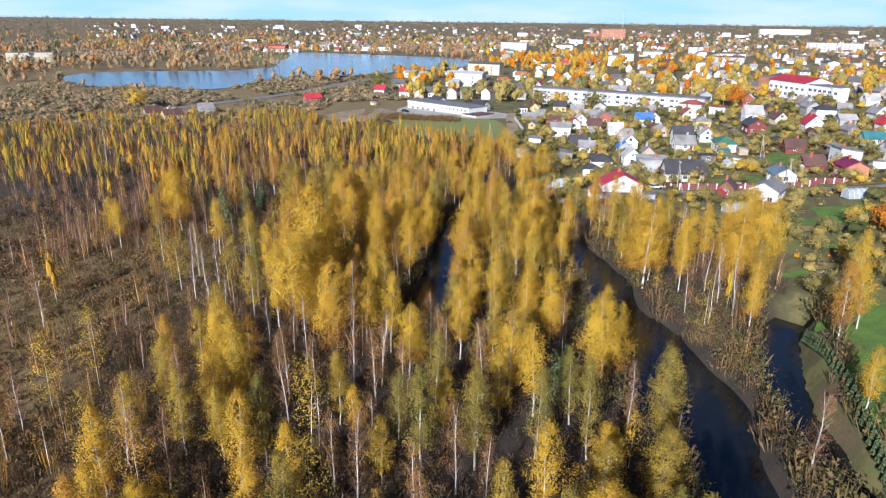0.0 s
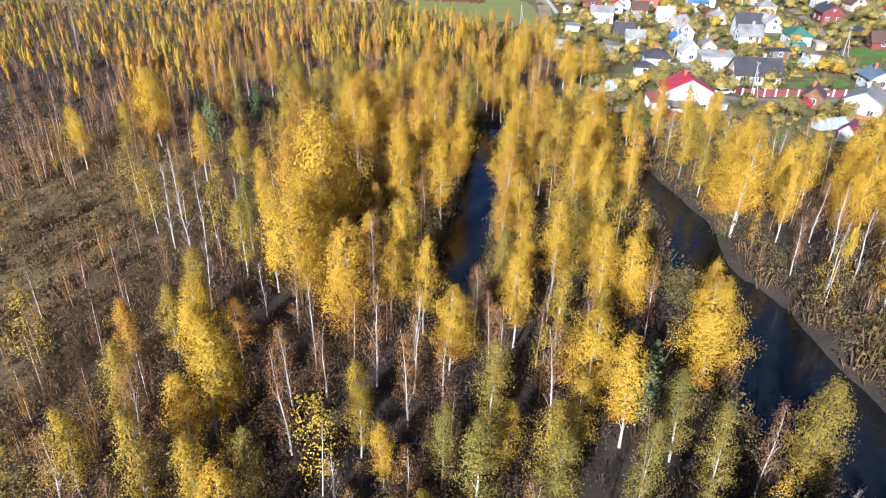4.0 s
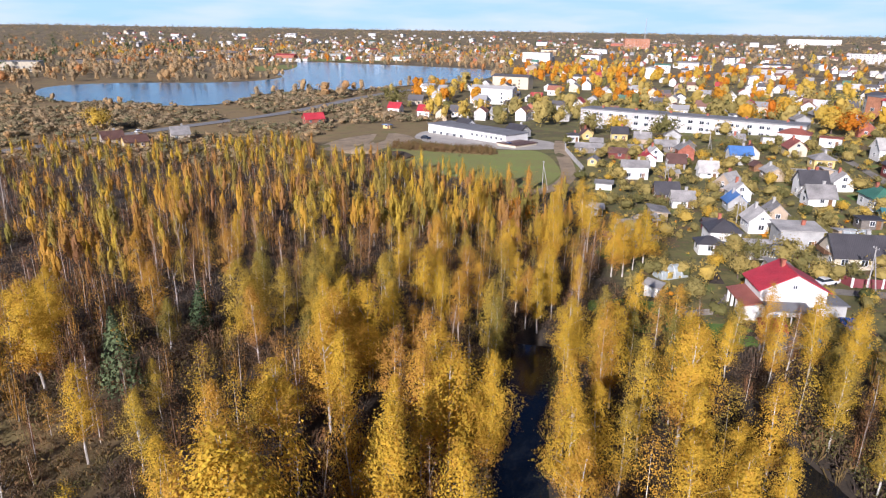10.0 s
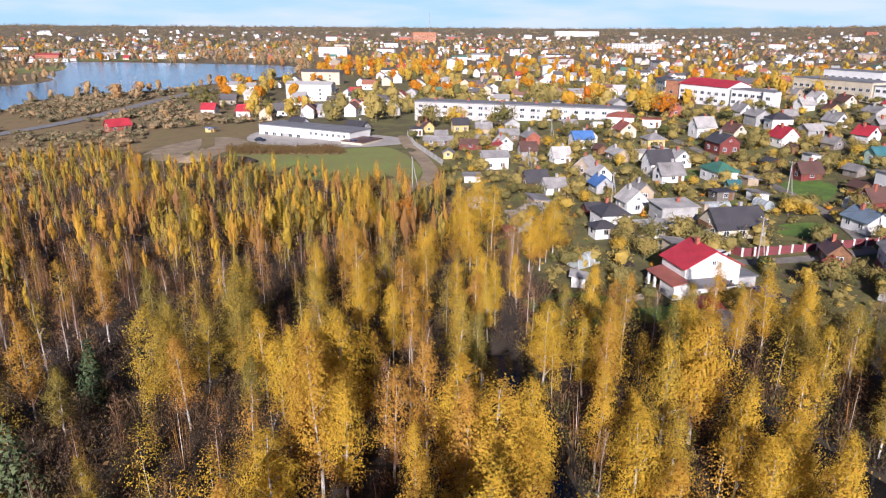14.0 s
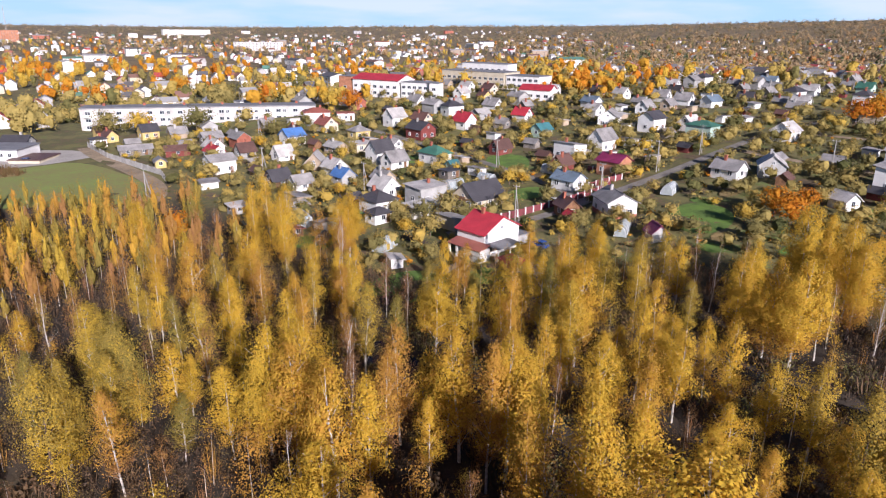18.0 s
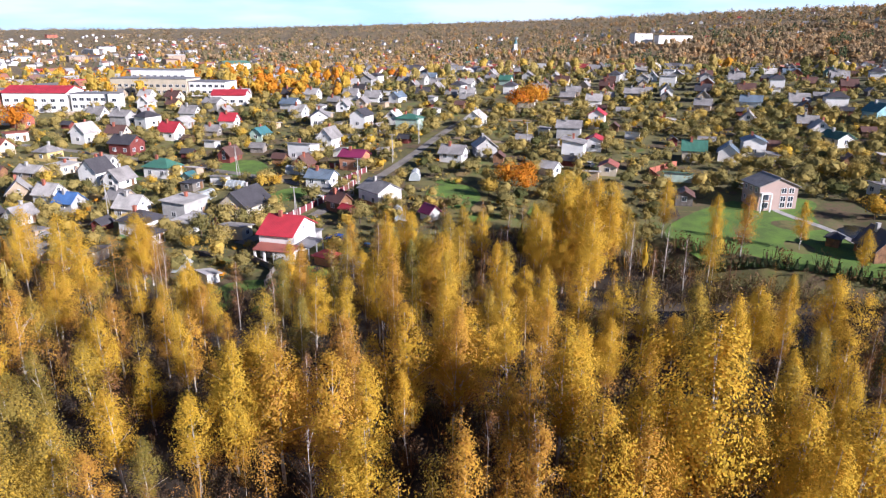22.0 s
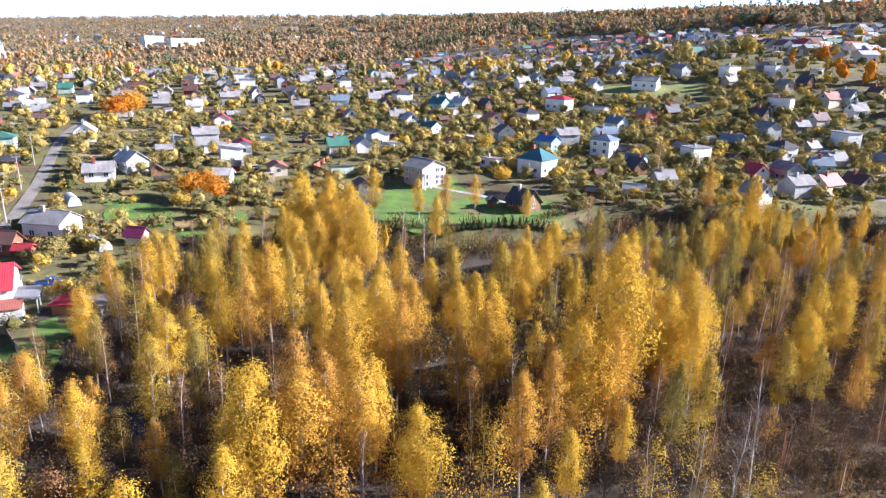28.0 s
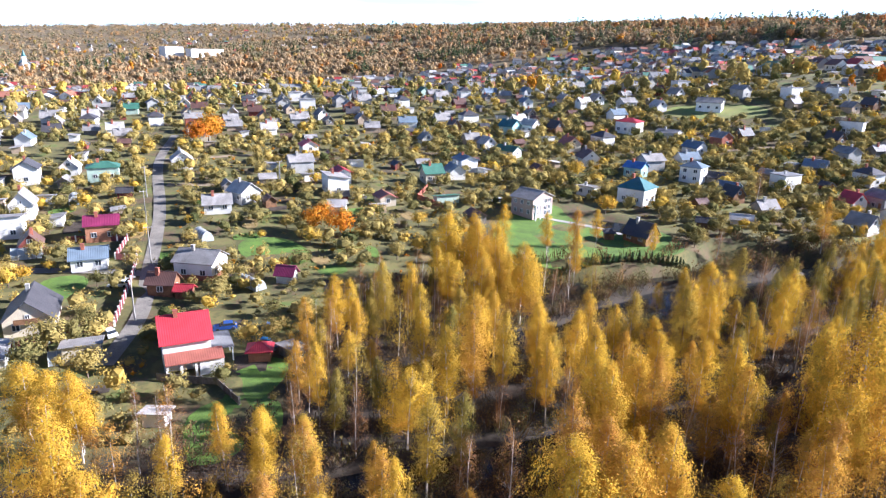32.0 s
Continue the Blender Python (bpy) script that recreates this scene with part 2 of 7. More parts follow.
GLASSHOUSE = material("greenhouse_sheet", (0.40, 0.44, 0.44), 0.25, 0, 0.12, 1.0, 0.0)
CONCRETE = material("concrete", (0.45, 0.43, 0.40), 0.9, 0, 0.2, 2.0, 0.2)
ASPHALT = material("asphalt", (0.26, 0.25, 0.24), 0.9, 0, 0.15, 6.0, 0.2)
DIRT = material("sandy_track", (0.36, 0.27, 0.17), 0.95, 0, 0.2, 4.0, 0.3)
PAVING = material("yard_paving", (0.46, 0.42, 0.37), 0.9, 0, 0.15, 5.0, 0.2)
GRAVEL = material("grey_gravel", (0.26, 0.235, 0.20), 0.95, 0, 0.2, 3.0, 0.3)
SOIL = material("dug_soil", (0.075, 0.055, 0.04), 0.95, 0, 0.25, 1.5, 0.5)
LAWN = material("mown_lawn", (0.13, 0.23, 0.028), 0.9, 0, 0.2, 3.5, 0.5, second=(0.075, 0.12, 0.025))
FIELD = material("field_grass", (0.19, 0.25, 0.05), 0.9, 0, 0.2, 14.0, 0.4, second=(0.24, 0.19, 0.07))
DRYGRASS = material("dry_grass", (0.34, 0.24, 0.09), 0.95, 0, 0.3, 3.0, 0.4)
# the lake's base colour carries the blue of the reflected sky
LAKE = water("lake_sky_blue", (0.02, 0.20, 0.40), 3.0, 1.0)
RIVER = water("river_water", (0.012, 0.014, 0.016), 1.2, 0.08)
POST = material("grey_pole", (0.40, 0.38, 0.35), 0.85, 0, 0.15, 1.0, 0.1)
FENCE_RED = material("maroon_fence_boards", (0.20, 0.045, 0.05), 0.7, 0, 0.15, 1.0, 0.1)
TYRE = material("tyre_rubber", (0.02, 0.02, 0.02), 0.9, 0, 0.1, 1.0, 0.1)
CARPAINT = {c: material("car_paint_" + c, v, 0.25, 0.1, 0.04, 1.0, 0.0) for c, v in dict(white=(0.75, 0.76, 0.78), blue=(0.04, 0.10, 0.35), dark=(0.03, 0.035, 0.05), silver=(0.45, 0.47, 0.5)).items()}
TARP = material("blue_tarpaulin", (0.05, 0.25, 0.55), 0.5, 0, 0.15, 0.6, 0.4)

# ---- the lie of the land ----
rnd = random.Random(7)
npr = np.random.default_rng(11)


def sm(a, b, v):
    u = np.clip((np.asarray(v, float) - a) / (b - a), 0, 1)
    return u * u * (3 - 2 * u)


def east_edge(y):
    """Where the birch wood ends and the gardens begin."""
    return np.interp(y, (-60, 0, 30, 50, 75, 92, 104, 131, 150, 163, 172, 187, 208, 241, 262, 278, 309, 318, 345), (8, 22, 40, 42, 45, 51, 60, 66, 55, 46, 25, 21, 23, 25, 27, 6, -31, -60, -64))


# place x, y, height and width of each rise
HILLS = [(70, 200, -0.7, 50), (85, 290, 0.1, 55), (140, 140, 3.6, 45), (185, 205, 2.9, 55), (185, 340, 3.8, 50), (290, 350, 7.0, 90), (95, 20, 2.7, 42), (150, -25, 0.4, 50), (165, -110, 8.8, 70), (240, 60, 4.1, 80),
         (280, -80, 14.2, 110), (330, 200, 9.7, 110), (120, 400, 2.7, 70), (130, 80, 0.8, 40), (400, 400, 7.6, 120), (430, 60, 12.9, 120), (230, -200, 17.2, 110), (90, -200, 15.0, 80), (1035, 0, 20.0, 130), (1010, 250, 9.0, 90)]

def land(x, y):
    """Height of the land without the river's bed: a flat valley, low hills to the east, wooded heights round the edge."""
    x, y = np.asarray(x, float), np.asarray(y, float)
    z = 1.2 + sum(a * np.exp(-((x - p) ** 2 + (y - q) ** 2) / (2 * r * r)) for p, q, a, r in HILLS)
    z = z * sm(-22, 10, x - east_edge(y)) * (1 - sm(405, 465, y) * (1 - sm(70, 160, x)))
    r = np.hypot(x, y - 120)
    az = np.where(x < 0, 0, np.abs(np.degrees(np.arctan2(x, y - 120))))
    far = np.interp(az, (40, 85, 118, 150, 180), (4000, 3000, 1500, 850, 850))
    rise = np.interp(az, (30, 52, 60, 85, 103, 118, 151, 180), (0, 0.006, 0.008, 0.021, 0.034, 0.044, 0.074, 0.074))
    foot = np.interp(az, (60, 100, 118, 150), (40, 38, 32, 28))
    return z + (foot + rise * far) * sm(0.25 * far, far, r)


RIVERS = [  # course, half width
    ([(27.7, 147.8), (32.3, 124.4), (30.3, 111.5), (33.1, 100), (34.9, 92.9), (36.8, 79.1), (32.8, 65.5), (30.1, 45.7), (28.2, 18.5), (20, -5.7), (0, -12), (-30, -40)], 3.6),
    ([(4.8, 170.4), (1.9, 153.4), (-1.1, 130.1), (-3.1, 116.2), (-5.2, 103.6), (-5.2, 95.2)], 2.2),
    ([(60, 106.3), (56.6, 103.1), (52.8, 94.9), (49.7, 87.9), (46.2, 77.5), (44.5, 63), (46.8, 48.7), (43.6, 40.4), (28.5, 22.3)], 2.8),
    ([(34, 102), (32.4, 95), (31.6, 87), (30.5, 77)], 4.4),
]


def to_course(x, y, course):
    """Distance from a broken line."""
    x, y = np.asarray(x, float), np.asarray(y, float)
    best = np.full(x.shape, 1e9)
    for (ax, ay), (bx, by) in zip(course, course[1:]):
        u = np.clip(((x - ax) * (bx - ax) + (y - ay) * (by - ay)) / ((bx - ax) ** 2 + (by - ay) ** 2), 0, 1)
        best = np.minimum(best, np.hypot(x - ax - u * (bx - ax), y - ay - u * (by - ay)))
    return best


def bed(x, y):
    d = np.full(np.shape(x), 0.0)
    for course, half in RIVERS:
        d = np.maximum(d, 1 - sm(half - 0.8, half + 2.2, to_course(x, y, course)))
    return d


POND = (75.8, 62, 7.5, 4.2)             # centre and half axes of the garden pond


def ground(x, y):
    d = bed(x, y)
    px, py, pa, pb = POND
    pond = 1 - sm(0.8, 1.25, np.hypot((np.asarray(x, float) - px) / pa, (np.asarray(y, float) - py) / pb))
    return land(x, y) * (1 - d) + d * -1.7 - 0.9 * pond


def gz(x, y):
    return float(ground(np.array([x]), np.array([y]))[0])


class Shape:
    """Collects corners and faces of one mesh."""

    def __init__(self):
        self.v, self.f = [], []

    def add(self, verts, faces):
        k = len(self.v)
        self.v += [tuple(p) for p in verts]
        self.f += [tuple(i + k for i in q) for q in faces]
        return self

    def box(self, x0, y0, z0, x1, y1, z1):
        v = [(x, y, z) for z in (z0, z1) for x, y in ((x0, y0), (x1, y0), (x1, y1), (x0, y1))]
        return self.add(v, [(3, 2, 1, 0), (4, 5, 6, 7), (0, 1, 5, 4), (1, 2, 6, 5), (2, 3, 7, 6), (3, 0, 4, 7)])

    def tube(self, path, radii, sides=6):
        rings = []
        for k, (p, r) in enumerate(zip(path, radii)):
            a = Vector(path[min(k + 1, len(path) - 1)]) - Vector(path[max(k - 1, 0)])
            q = a.to_track_quat("Z", "Y")
            rings += [Vector(p) + q @ Vector((r * math.cos(2 * math.pi * i / sides), r * math.sin(2 * math.pi * i / sides), 0)) for i in range(sides)]
        f = [(k * sides + i, k * sides + (i + 1) % sides, (k + 1) * sides + (i + 1) % sides, (k + 1) * sides + i) for k in range(len(path) - 1) for i in range(sides)]
        f += [tuple(range(sides))[::-1], tuple((len(path) - 1) * sides + i for i in range(sides))]
        return self.add(rings, f)

    def slab(self, corners, thick):
        """A sheet of the given thickness whose upper face has these corners (counter-clockwise from above)."""
        n = len(corners)
        v = list(corners) + [(x, y, z - thick) for x, y, z in corners]
        return self.add(v, [tuple(range(n)), tuple(range(n, 2 * n))[::-1]] + [(i, i + n, (i + 1) % n + n, (i + 1) % n) for i in range(n)])

    def mesh(self, name, mat):
        me = bpy.data.meshes.new(name)
        me.from_pydata(self.v, [], self.f)
        if mat:
            me.materials.append(mat)
        me.update()
        return me


def part(name, shape, mat, parent, label="", at=None):
    me = shape.mesh(name, mat) if isinstance(shape, Shape) else shape
    ob = new(name, me)
    ob.parent = parent
    if at is not None:
        ob.matrix_basis = at
    return tagged(ob, label)


def thing(name, label, category, group="", kind="", at=None):
    ob = new(name)
    if at is not None:
        ob.matrix_basis = at
    return tagged(ob, label, category, group, kind)


# ---- ground, water, roads ----
def axis(lo, hi, step, end):
    a = list(np.arange(lo, hi + 0.1, step))
    s = step
    while a[-1] < end:
        s = min(s * 1.12, 160)
        a.append(min(a[-1] + s, end))
    s, b = step, [lo]
    while b[-1] > -end:
        s = min(s * 1.12, 160)
        b.append(max(b[-1] - s, -end))
    return np.array(b[:0:-1] + a)


def make_ground():
    xs, ys = axis(-70, 130, 2.0, 4700), axis(0, 200, 2.0, 4700)
    X, Y = np.meshgrid(xs, ys, indexing="ij")
    wob = np.array([noise.noise((x * 0.11, y * 0.11, 0)) for x, y in zip(X.ravel(), Y.ravel())]).reshape(X.shape)
    Z = ground(X, Y) + wob * 0.25 * (np.hypot(X, Y - 100) < 400) * (1 - bed(X, Y))
    nx, ny = X.shape
    i = np.arange(nx * ny).reshape(nx, ny)
    q = np.stack([i[:-1, :-1], i[1:, :-1], i[1:, 1:], i[:-1, 1:]], -1).reshape(-1, 4)
    me = bpy.data.meshes.new("ground")
    me.vertices.add(nx * ny), me.loops.add(q.size), me.polygons.add(len(q))
    me.vertices.foreach_set("co", np.stack([X, Y, Z], -1).ravel())
    me.loops.foreach_set("vertex_index", q.ravel().astype(np.int32))
    me.polygons.foreach_set("loop_start", np.arange(0, q.size, 4, dtype=np.int32))
    me.polygons.foreach_set("use_smooth", np.ones(len(q), bool))
    me.update(), me.validate()
    a = me.attributes.new("grass", "FLOAT", "POINT")
    a.data.foreach_set("value", (sm(-4, 5, X - east_edge(Y) + wob * 4) * (1 - 0.8 * sm(335, 370, Y) * sm(30, -20, X)) * (1 - 0.9 * sm(600, 1100, np.hypot(X, Y - 120)))).ravel().astype(np.float32))
    b = me.attributes.new("marsh", "FLOAT", "POINT")
    b.data.foreach_set("value", (sm(-34, -62, X + wob * 12) * sm(185, 130, Y + wob * 25) + sm(290, 330, Y) * sm(30, -30, X)).ravel().astype(np.float32))
    c = me.attributes.new("woods", "FLOAT", "POINT")
    c.data.foreach_set("value", sm(420, 900, np.hypot(X, Y - 120)).ravel().astype(np.float32))
    m = material("meadow_and_wood_floor", (0.05, 0.037, 0.025), 0.95, 0, 0.3, 5.0, 0.5, 14, second=(0.03, 0.023, 0.016))
    n, l = m.node_tree.nodes, m.node_tree.links
    bsdf = n["Principled BSDF"]
    base = bsdf.inputs["Base Color"].links[0].from_socket
    geo = n.new("ShaderNodeNewGeometry")
    for name, stops in (("marsh", ((0.3, (0.12, 0.09, 0.045)), (0.5, (0.27, 0.18, 0.075)), (0.68, (0.18, 0.15, 0.05)))),
                        ("grass", ((0.30, (0.05, 0.04, 0.022)), (0.66, (0.11, 0.17, 0.03)), (0.40, (0.15, 0.10, 0.05)), (0.47, (0.10, 0.10, 0.032)), (0.55, (0.18, 0.15, 0.05)))),
                        ("woods", ((0.42, (0.07, 0.06, 0.035)), (0.5, (0.24, 0.16, 0.075)), (0.60, (0.17, 0.15, 0.065))))):
        att, nz, cr, mx = n.new("ShaderNodeAttribute"), n.new("ShaderNodeTexNoise"), n.new("ShaderNodeValToRGB"), n.new("ShaderNodeMix")
        att.attribute_name = name
        nz.inputs["Scale"].default_value, nz.inputs["Detail"].default_value, nz.inputs["Roughness"].default_value = 0.05 if name == "woods" else 0.09, 8, 0.72
        l.new(geo.outputs["Position"], nz.inputs["Vector"]), l.new(nz.outputs["Fac"], cr.inputs[0])
        e = cr.color_ramp.elements
        for k, (at, col) in enumerate(stops):
            q_ = e[k] if k < 2 else e.new(at)
            q_.position, q_.color = at, (*col, 1)
        mx.data_type = "RGBA"
        l.new(att.outputs["Fac"], mx.inputs[0]), l.new(base, mx.inputs[6]), l.new(cr.outputs[0], mx.inputs[7])
        base = mx.outputs[2]
    l.new(base, bsdf.inputs["Base Color"])
    me.materials.append(m)
    return tagged(new("ground", me), "brown wood floor, marsh and garden grass rising to hills", "ground", kind="structure")


make_ground()


def chaikin(p, times=2, closed=False):
    for _ in range(times):
        q = []
        for a, b in zip(p, p[1:] + (p[:1] if closed else [])):
            q += [(0.75 * a[0] + 0.25 * b[0], 0.75 * a[1] + 0.25 * b[1]), (0.25 * a[0] + 0.75 * b[0], 0.25 * a[1] + 0.75 * b[1])]
        p = q if closed else [p[0]] + q + [p[-1]]
    return p


def patch(name, outline, mat, label, category, lift=0.08, step=4.0, flat=None, smooth=2):
    """A flat area (lawn, field, yard, lake) that lies on the land."""
    pts = chaikin(outline, smooth, True) if smooth else outline
    bm = bmesh.new()
    bm.faces.new([bm.verts.new((x, y, 0)) for x, y in pts])
    if flat is None:
        for k in (0, 1):
            lo, hi = min(p[k] for p in pts), max(p[k] for p in pts)
            for c in np.arange(math.ceil(lo / step) * step, hi, step):
                bmesh.ops.bisect_plane(bm, geom=bm.verts[:] + bm.edges[:] + bm.faces[:], plane_co=(c, c, 0), plane_no=(1 - k, k, 0))
    bmesh.ops.triangulate(bm, faces=bm.faces[:])
    for v in bm.verts:
        v.co.z = (gz(v.co.x, v.co.y) + lift) if flat is None else flat
    bmesh.ops.recalc_face_normals(bm, faces=bm.faces[:])
    if sum(f.normal.z for f in bm.faces) < 0:
        bmesh.ops.reverse_faces(bm, faces=bm.faces[:])
    me = bpy.data.meshes.new(name)
    bm.to_mesh(me), bm.free()
    me.materials.append(mat)
    return tagged(new(name, me), label, category, kind="structure")


def ribbon(name, course, width, mat, label, category, lift=0.1, flat=None, rough_edge=0.0):
    p = chaikin(course, 3)
    s = Shape()
    v, f = [], []
    for k, (x, y) in enumerate(p):
        a, b = p[max(k - 1, 0)], p[min(k + 1, len(p) - 1)]
        d = math.hypot(b[0] - a[0], b[1] - a[1])
        nx, ny = -(b[1] - a[1]) / d, (b[0] - a[0]) / d
        for j in (-1, -0.33, 0.33, 1):
            w = width / 2 * j * (1 + rough_edge * noise.noise((x * 0.3, y * 0.3, j)))
            qx, qy = x + nx * w, y + ny * w
            v.append((qx, qy, flat if flat is not None else max(gz(qx, qy), gz(x, y) - 0.2) + lift))
    for k in range(len(p) - 1):
        for j in range(3):
            f.append((k * 4 + j + 1, k * 4 + j, k * 4 + 4 + j, k * 4 + 5 + j))
    s.add(v, f)
    me = s.mesh(name, mat)
    if sum(q.normal.z for q in me.polygons) < 0:
        me.flip_normals()
    return tagged(new(name, me), label, category, kind="structure")


WATER_LEVEL = -0.75
for course, half in RIVERS:
    ribbon("water_river", course, half * 2 + 3.0, RIVER, "still dark river water between wooded banks", "river", flat=WATER_LEVEL)
    WATER_LEVEL -= 0.02
patch("water_pond", [(POND[0] + 1.25 * POND[2] * math.cos(a), POND[1] + 1.25 * POND[3] * math.sin(a)) for a in np.linspace(0, 6.28, 16)[:-1]], RIVER, "small garden pond beside a lawn", "pond", flat=gz(POND[0], POND[1]) + 0.5)
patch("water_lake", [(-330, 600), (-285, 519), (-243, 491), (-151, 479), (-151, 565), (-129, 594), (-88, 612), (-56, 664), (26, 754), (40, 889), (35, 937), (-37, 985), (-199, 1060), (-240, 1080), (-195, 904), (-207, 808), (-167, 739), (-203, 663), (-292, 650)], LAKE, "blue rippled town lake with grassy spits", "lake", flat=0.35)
ribbon("road_highway", [(-420, 60), (-240, 222), (-175, 330), (-156, 367), (-136, 404), (-100, 465), (-74, 562), (-40, 640), (40, 720), (120, 900)], 8, ASPHALT, "grey asphalt road past the marsh", "road", 0.3)
patch("field", [(-35, 328.2), (-27.2, 344.6), (10.5, 336.2), (28.4, 336.5), (27.7, 280.8), (16.5, 270.2), (2.9, 280.7), (-27.3, 304)], FIELD, "mown green field beside the white works", "field")
patch("yard_sand", [(-63.7, 333.1), (-59.5, 359.2), (-42, 380.1), (-30.2, 379), (-22.3, 357.2), (-33.1, 346.7), (-39.8, 328.1)], DIRT, "bare sandy ground at the field's end", "track")
patch("yard_paving", [(-24.4, 388), (-8.9, 394.7), (34.8, 356.9), (34.7, 339.7), (27.5, 337.6), (10.5, 337.3), (-26.2, 357.2)], PAVING, "pale paved yard in front of the works", "yard")
ribbon("road_track", [(36.7, 356.9), (33.2, 337.6), (31.4, 304.2), (28.6, 284.4), (20.3, 269), (8.8, 268.9)], 5, DIRT, "sandy track along the field", "track", 0.12)
patch("field_strip", [(-33, 338), (-28, 352), (8, 338), (9, 324), (-12, 331)], DRYGRASS, "strip of tall dry brown weeds", "weeds", 0.12)
STREET = [(50.3, 194.1), (69.4, 185.8), (87.4, 183.3), (107.8, 178.9), (132.1, 174.4), (166.8, 170.9), (193.6, 166.9), (237.5, 154.9)]
ribbon("road_street", STREET, 3.2, GRAVEL, "narrow gravel street between fenced gardens", "road", 0.12)
ribbon("road_lane", [(89.7, 183.4), (98.3, 197.4), (108.1, 223.8), (117.8, 260.5), (124.2, 296.8), (126.4, 324.3)], 2.8, GRAVEL, "gravel lane between houses", "lane", 0.1)
ribbon("road_lane", [(189.9, 167.1), (186.3, 119.5), (172.4, 82), (160.3, 32.4), (135.1, 3.4), (116.8, -27.7), (101.7, -67.9)], 3.6, DIRT, "gravel lane climbing the slope", "lane", 0.1)
ribbon("road_lane", [(139.9, 115.2), (144, 127.3), (146.3, 149.2), (154.3, 169.7)], 3, DIRT, "gravel lane beside a white house", "lane", 0.1)
ribbon("road_valley", [(66.9, -71.6), (47.9, -43.3), (33.6, -24.8), (20, -40.4)], 4, ASPHALT, "asphalt lane by the river", "road", 0.1)
patch("lawn", [(92.8, 88.8), (73.6, 104.1), (60.9, 102), (54.4, 88.9), (50.3, 70.2), (49.4, 58.1), (59, 53.3), (68.4, 55.6), (69.9, 67.9), (84.3, 70.4), (95, 64.8), (99.5, 74.4)], LAWN, "bright mown lawn round a pond", "lawn")
ribbon("path", [(92.9, 78.8), (84.3, 75.3), (75.9, 68.8), (66.6, 65.5)], 1.6, CONCRETE, "pale curved garden path", "path", 0.16)
patch("lawn", [(32.1, 178.1), (42.5, 174.2), (40.1, 165.1), (29.2, 171.5), (23.9, 183.6)], LAWN, "mown grass by the edge of the wood", "lawn")
patch("lawn", [(31.2, 184.8), (30.6, 171), (19, 172.6), (11.8, 182), (15.5, 187)], LAWN, "mown garden grass reaching into the wood's edge", "lawn")
patch("lawn", [(84.6, 145.7), (99.2, 148.8), (102.4, 160.2), (90.6, 163.1), (79.6, 153.3)], LAWN, "mown orchard lawn", "lawn")
patch("lawn", [(81.7, 196.8), (93.8, 193.2), (96.3, 203.1), (84.2, 205.8)], LAWN, "mown lawn behind a maroon fence", "lawn")
patch("lawn", [(107.4, 212.6), (125.6, 224.8), (119.6, 238.7), (103.7, 225.5)], LAWN, "mown garden lawn", "lawn")
patch("meadow", [(161.5, -45.8), (130.3, -79), (145.3, -97.6), (176.6, -65.4)], FIELD, "open green meadow on the hill", "meadow")
patch("lawn", [(21.2, 212.8), (28.9, 203.3), (33, 210.9), (26.6, 219.9)], LAWN, "strip of garden lawn", "lawn")
patch("meadow", [(-255, 1095), (-170, 1085), (-85, 1110), (-60, 1290), (-245, 1300)], FIELD, "green playing field on the lake's far shore", "meadow", 0.3, 20.0)
patch("meadow", [(-225, 830), (-190, 905), (-205, 985), (-250, 960), (-262, 850)], FIELD, "grassy bank on the lake's spit", "meadow", 0.3, 20.0)
patch("vegetable_bed", [(77.3, 165.8), (83.5, 169.7), (86.9, 164.8), (80.9, 159.9)], SOIL, "dug dark vegetable bed", "bed", smooth=0)
patch("vegetable_bed", [(37.4, 176.5), (44.3, 174.1), (43.1, 168.6), (36.9, 170.9)], SOIL, "dug dark vegetable bed", "bed", smooth=0)

# ---- houses ----
TAKEN = []                            # (x, y, radius) of what stands already


def free(x, y, r):
    return all((x - a) ** 2 + (y - b) ** 2 > (r + c) ** 2 for a, b, c in TAKEN)


def window_meshes(w, h):
    fr = Shape()
    t = 0.09
    for x0, x1, z0, z1 in ((-w / 2, w / 2, 0, t), (-w / 2, w / 2, h - t, h), (-w / 2, -w / 2 + t, t, h - t), (w / 2 - t, w / 2, t, h - t), (-t / 2, t / 2, t, h - t)):
        fr.box(x0, -0.07, z0, x1, 0.04, z1)
    pane = Shape().box(-w / 2 + t, -0.03, t, w / 2 - t, 0.03, h - t)
    return fr.mesh("window", FRAME), pane.mesh("pane", GLASS)


WINDOWS = {k: window_meshes(*k) for k in ((1.3, 1.3), (1.0, 1.2), (2.0, 1.4), (0.8, 0.8), (2.6, 2.2))}


def plain_window():
    s = Shape().box(-0.6, -0.05, 0, 0.6, 0.03, 1.25).box(-0.5, -0.07, 0.1, -0.04, 0.0, 1.15).box(0.04, -0.07, 0.1, 0.5, 0.0, 1.15)
    me = s.mesh("window", FRAME)
    me.materials.append(GLASS)
    for p in me.polygons[6:]:
        p.material_index = 1
    return me


PLAIN_WINDOW = plain_window()


def add_window(parent, x, y, z, turn, size=(1.3, 1.3)):
    if size == "plain":
        part("window", PLAIN_WINDOW, None, parent, at=pose(x, y, z, 0, 0, turn))
        return
    fr, pane = WINDOWS[size]
    w = part("window", fr, None, parent, at=pose(x, y, z, 0, 0, turn))
    part("pane", pane, None, w, "dark reflecting glass")


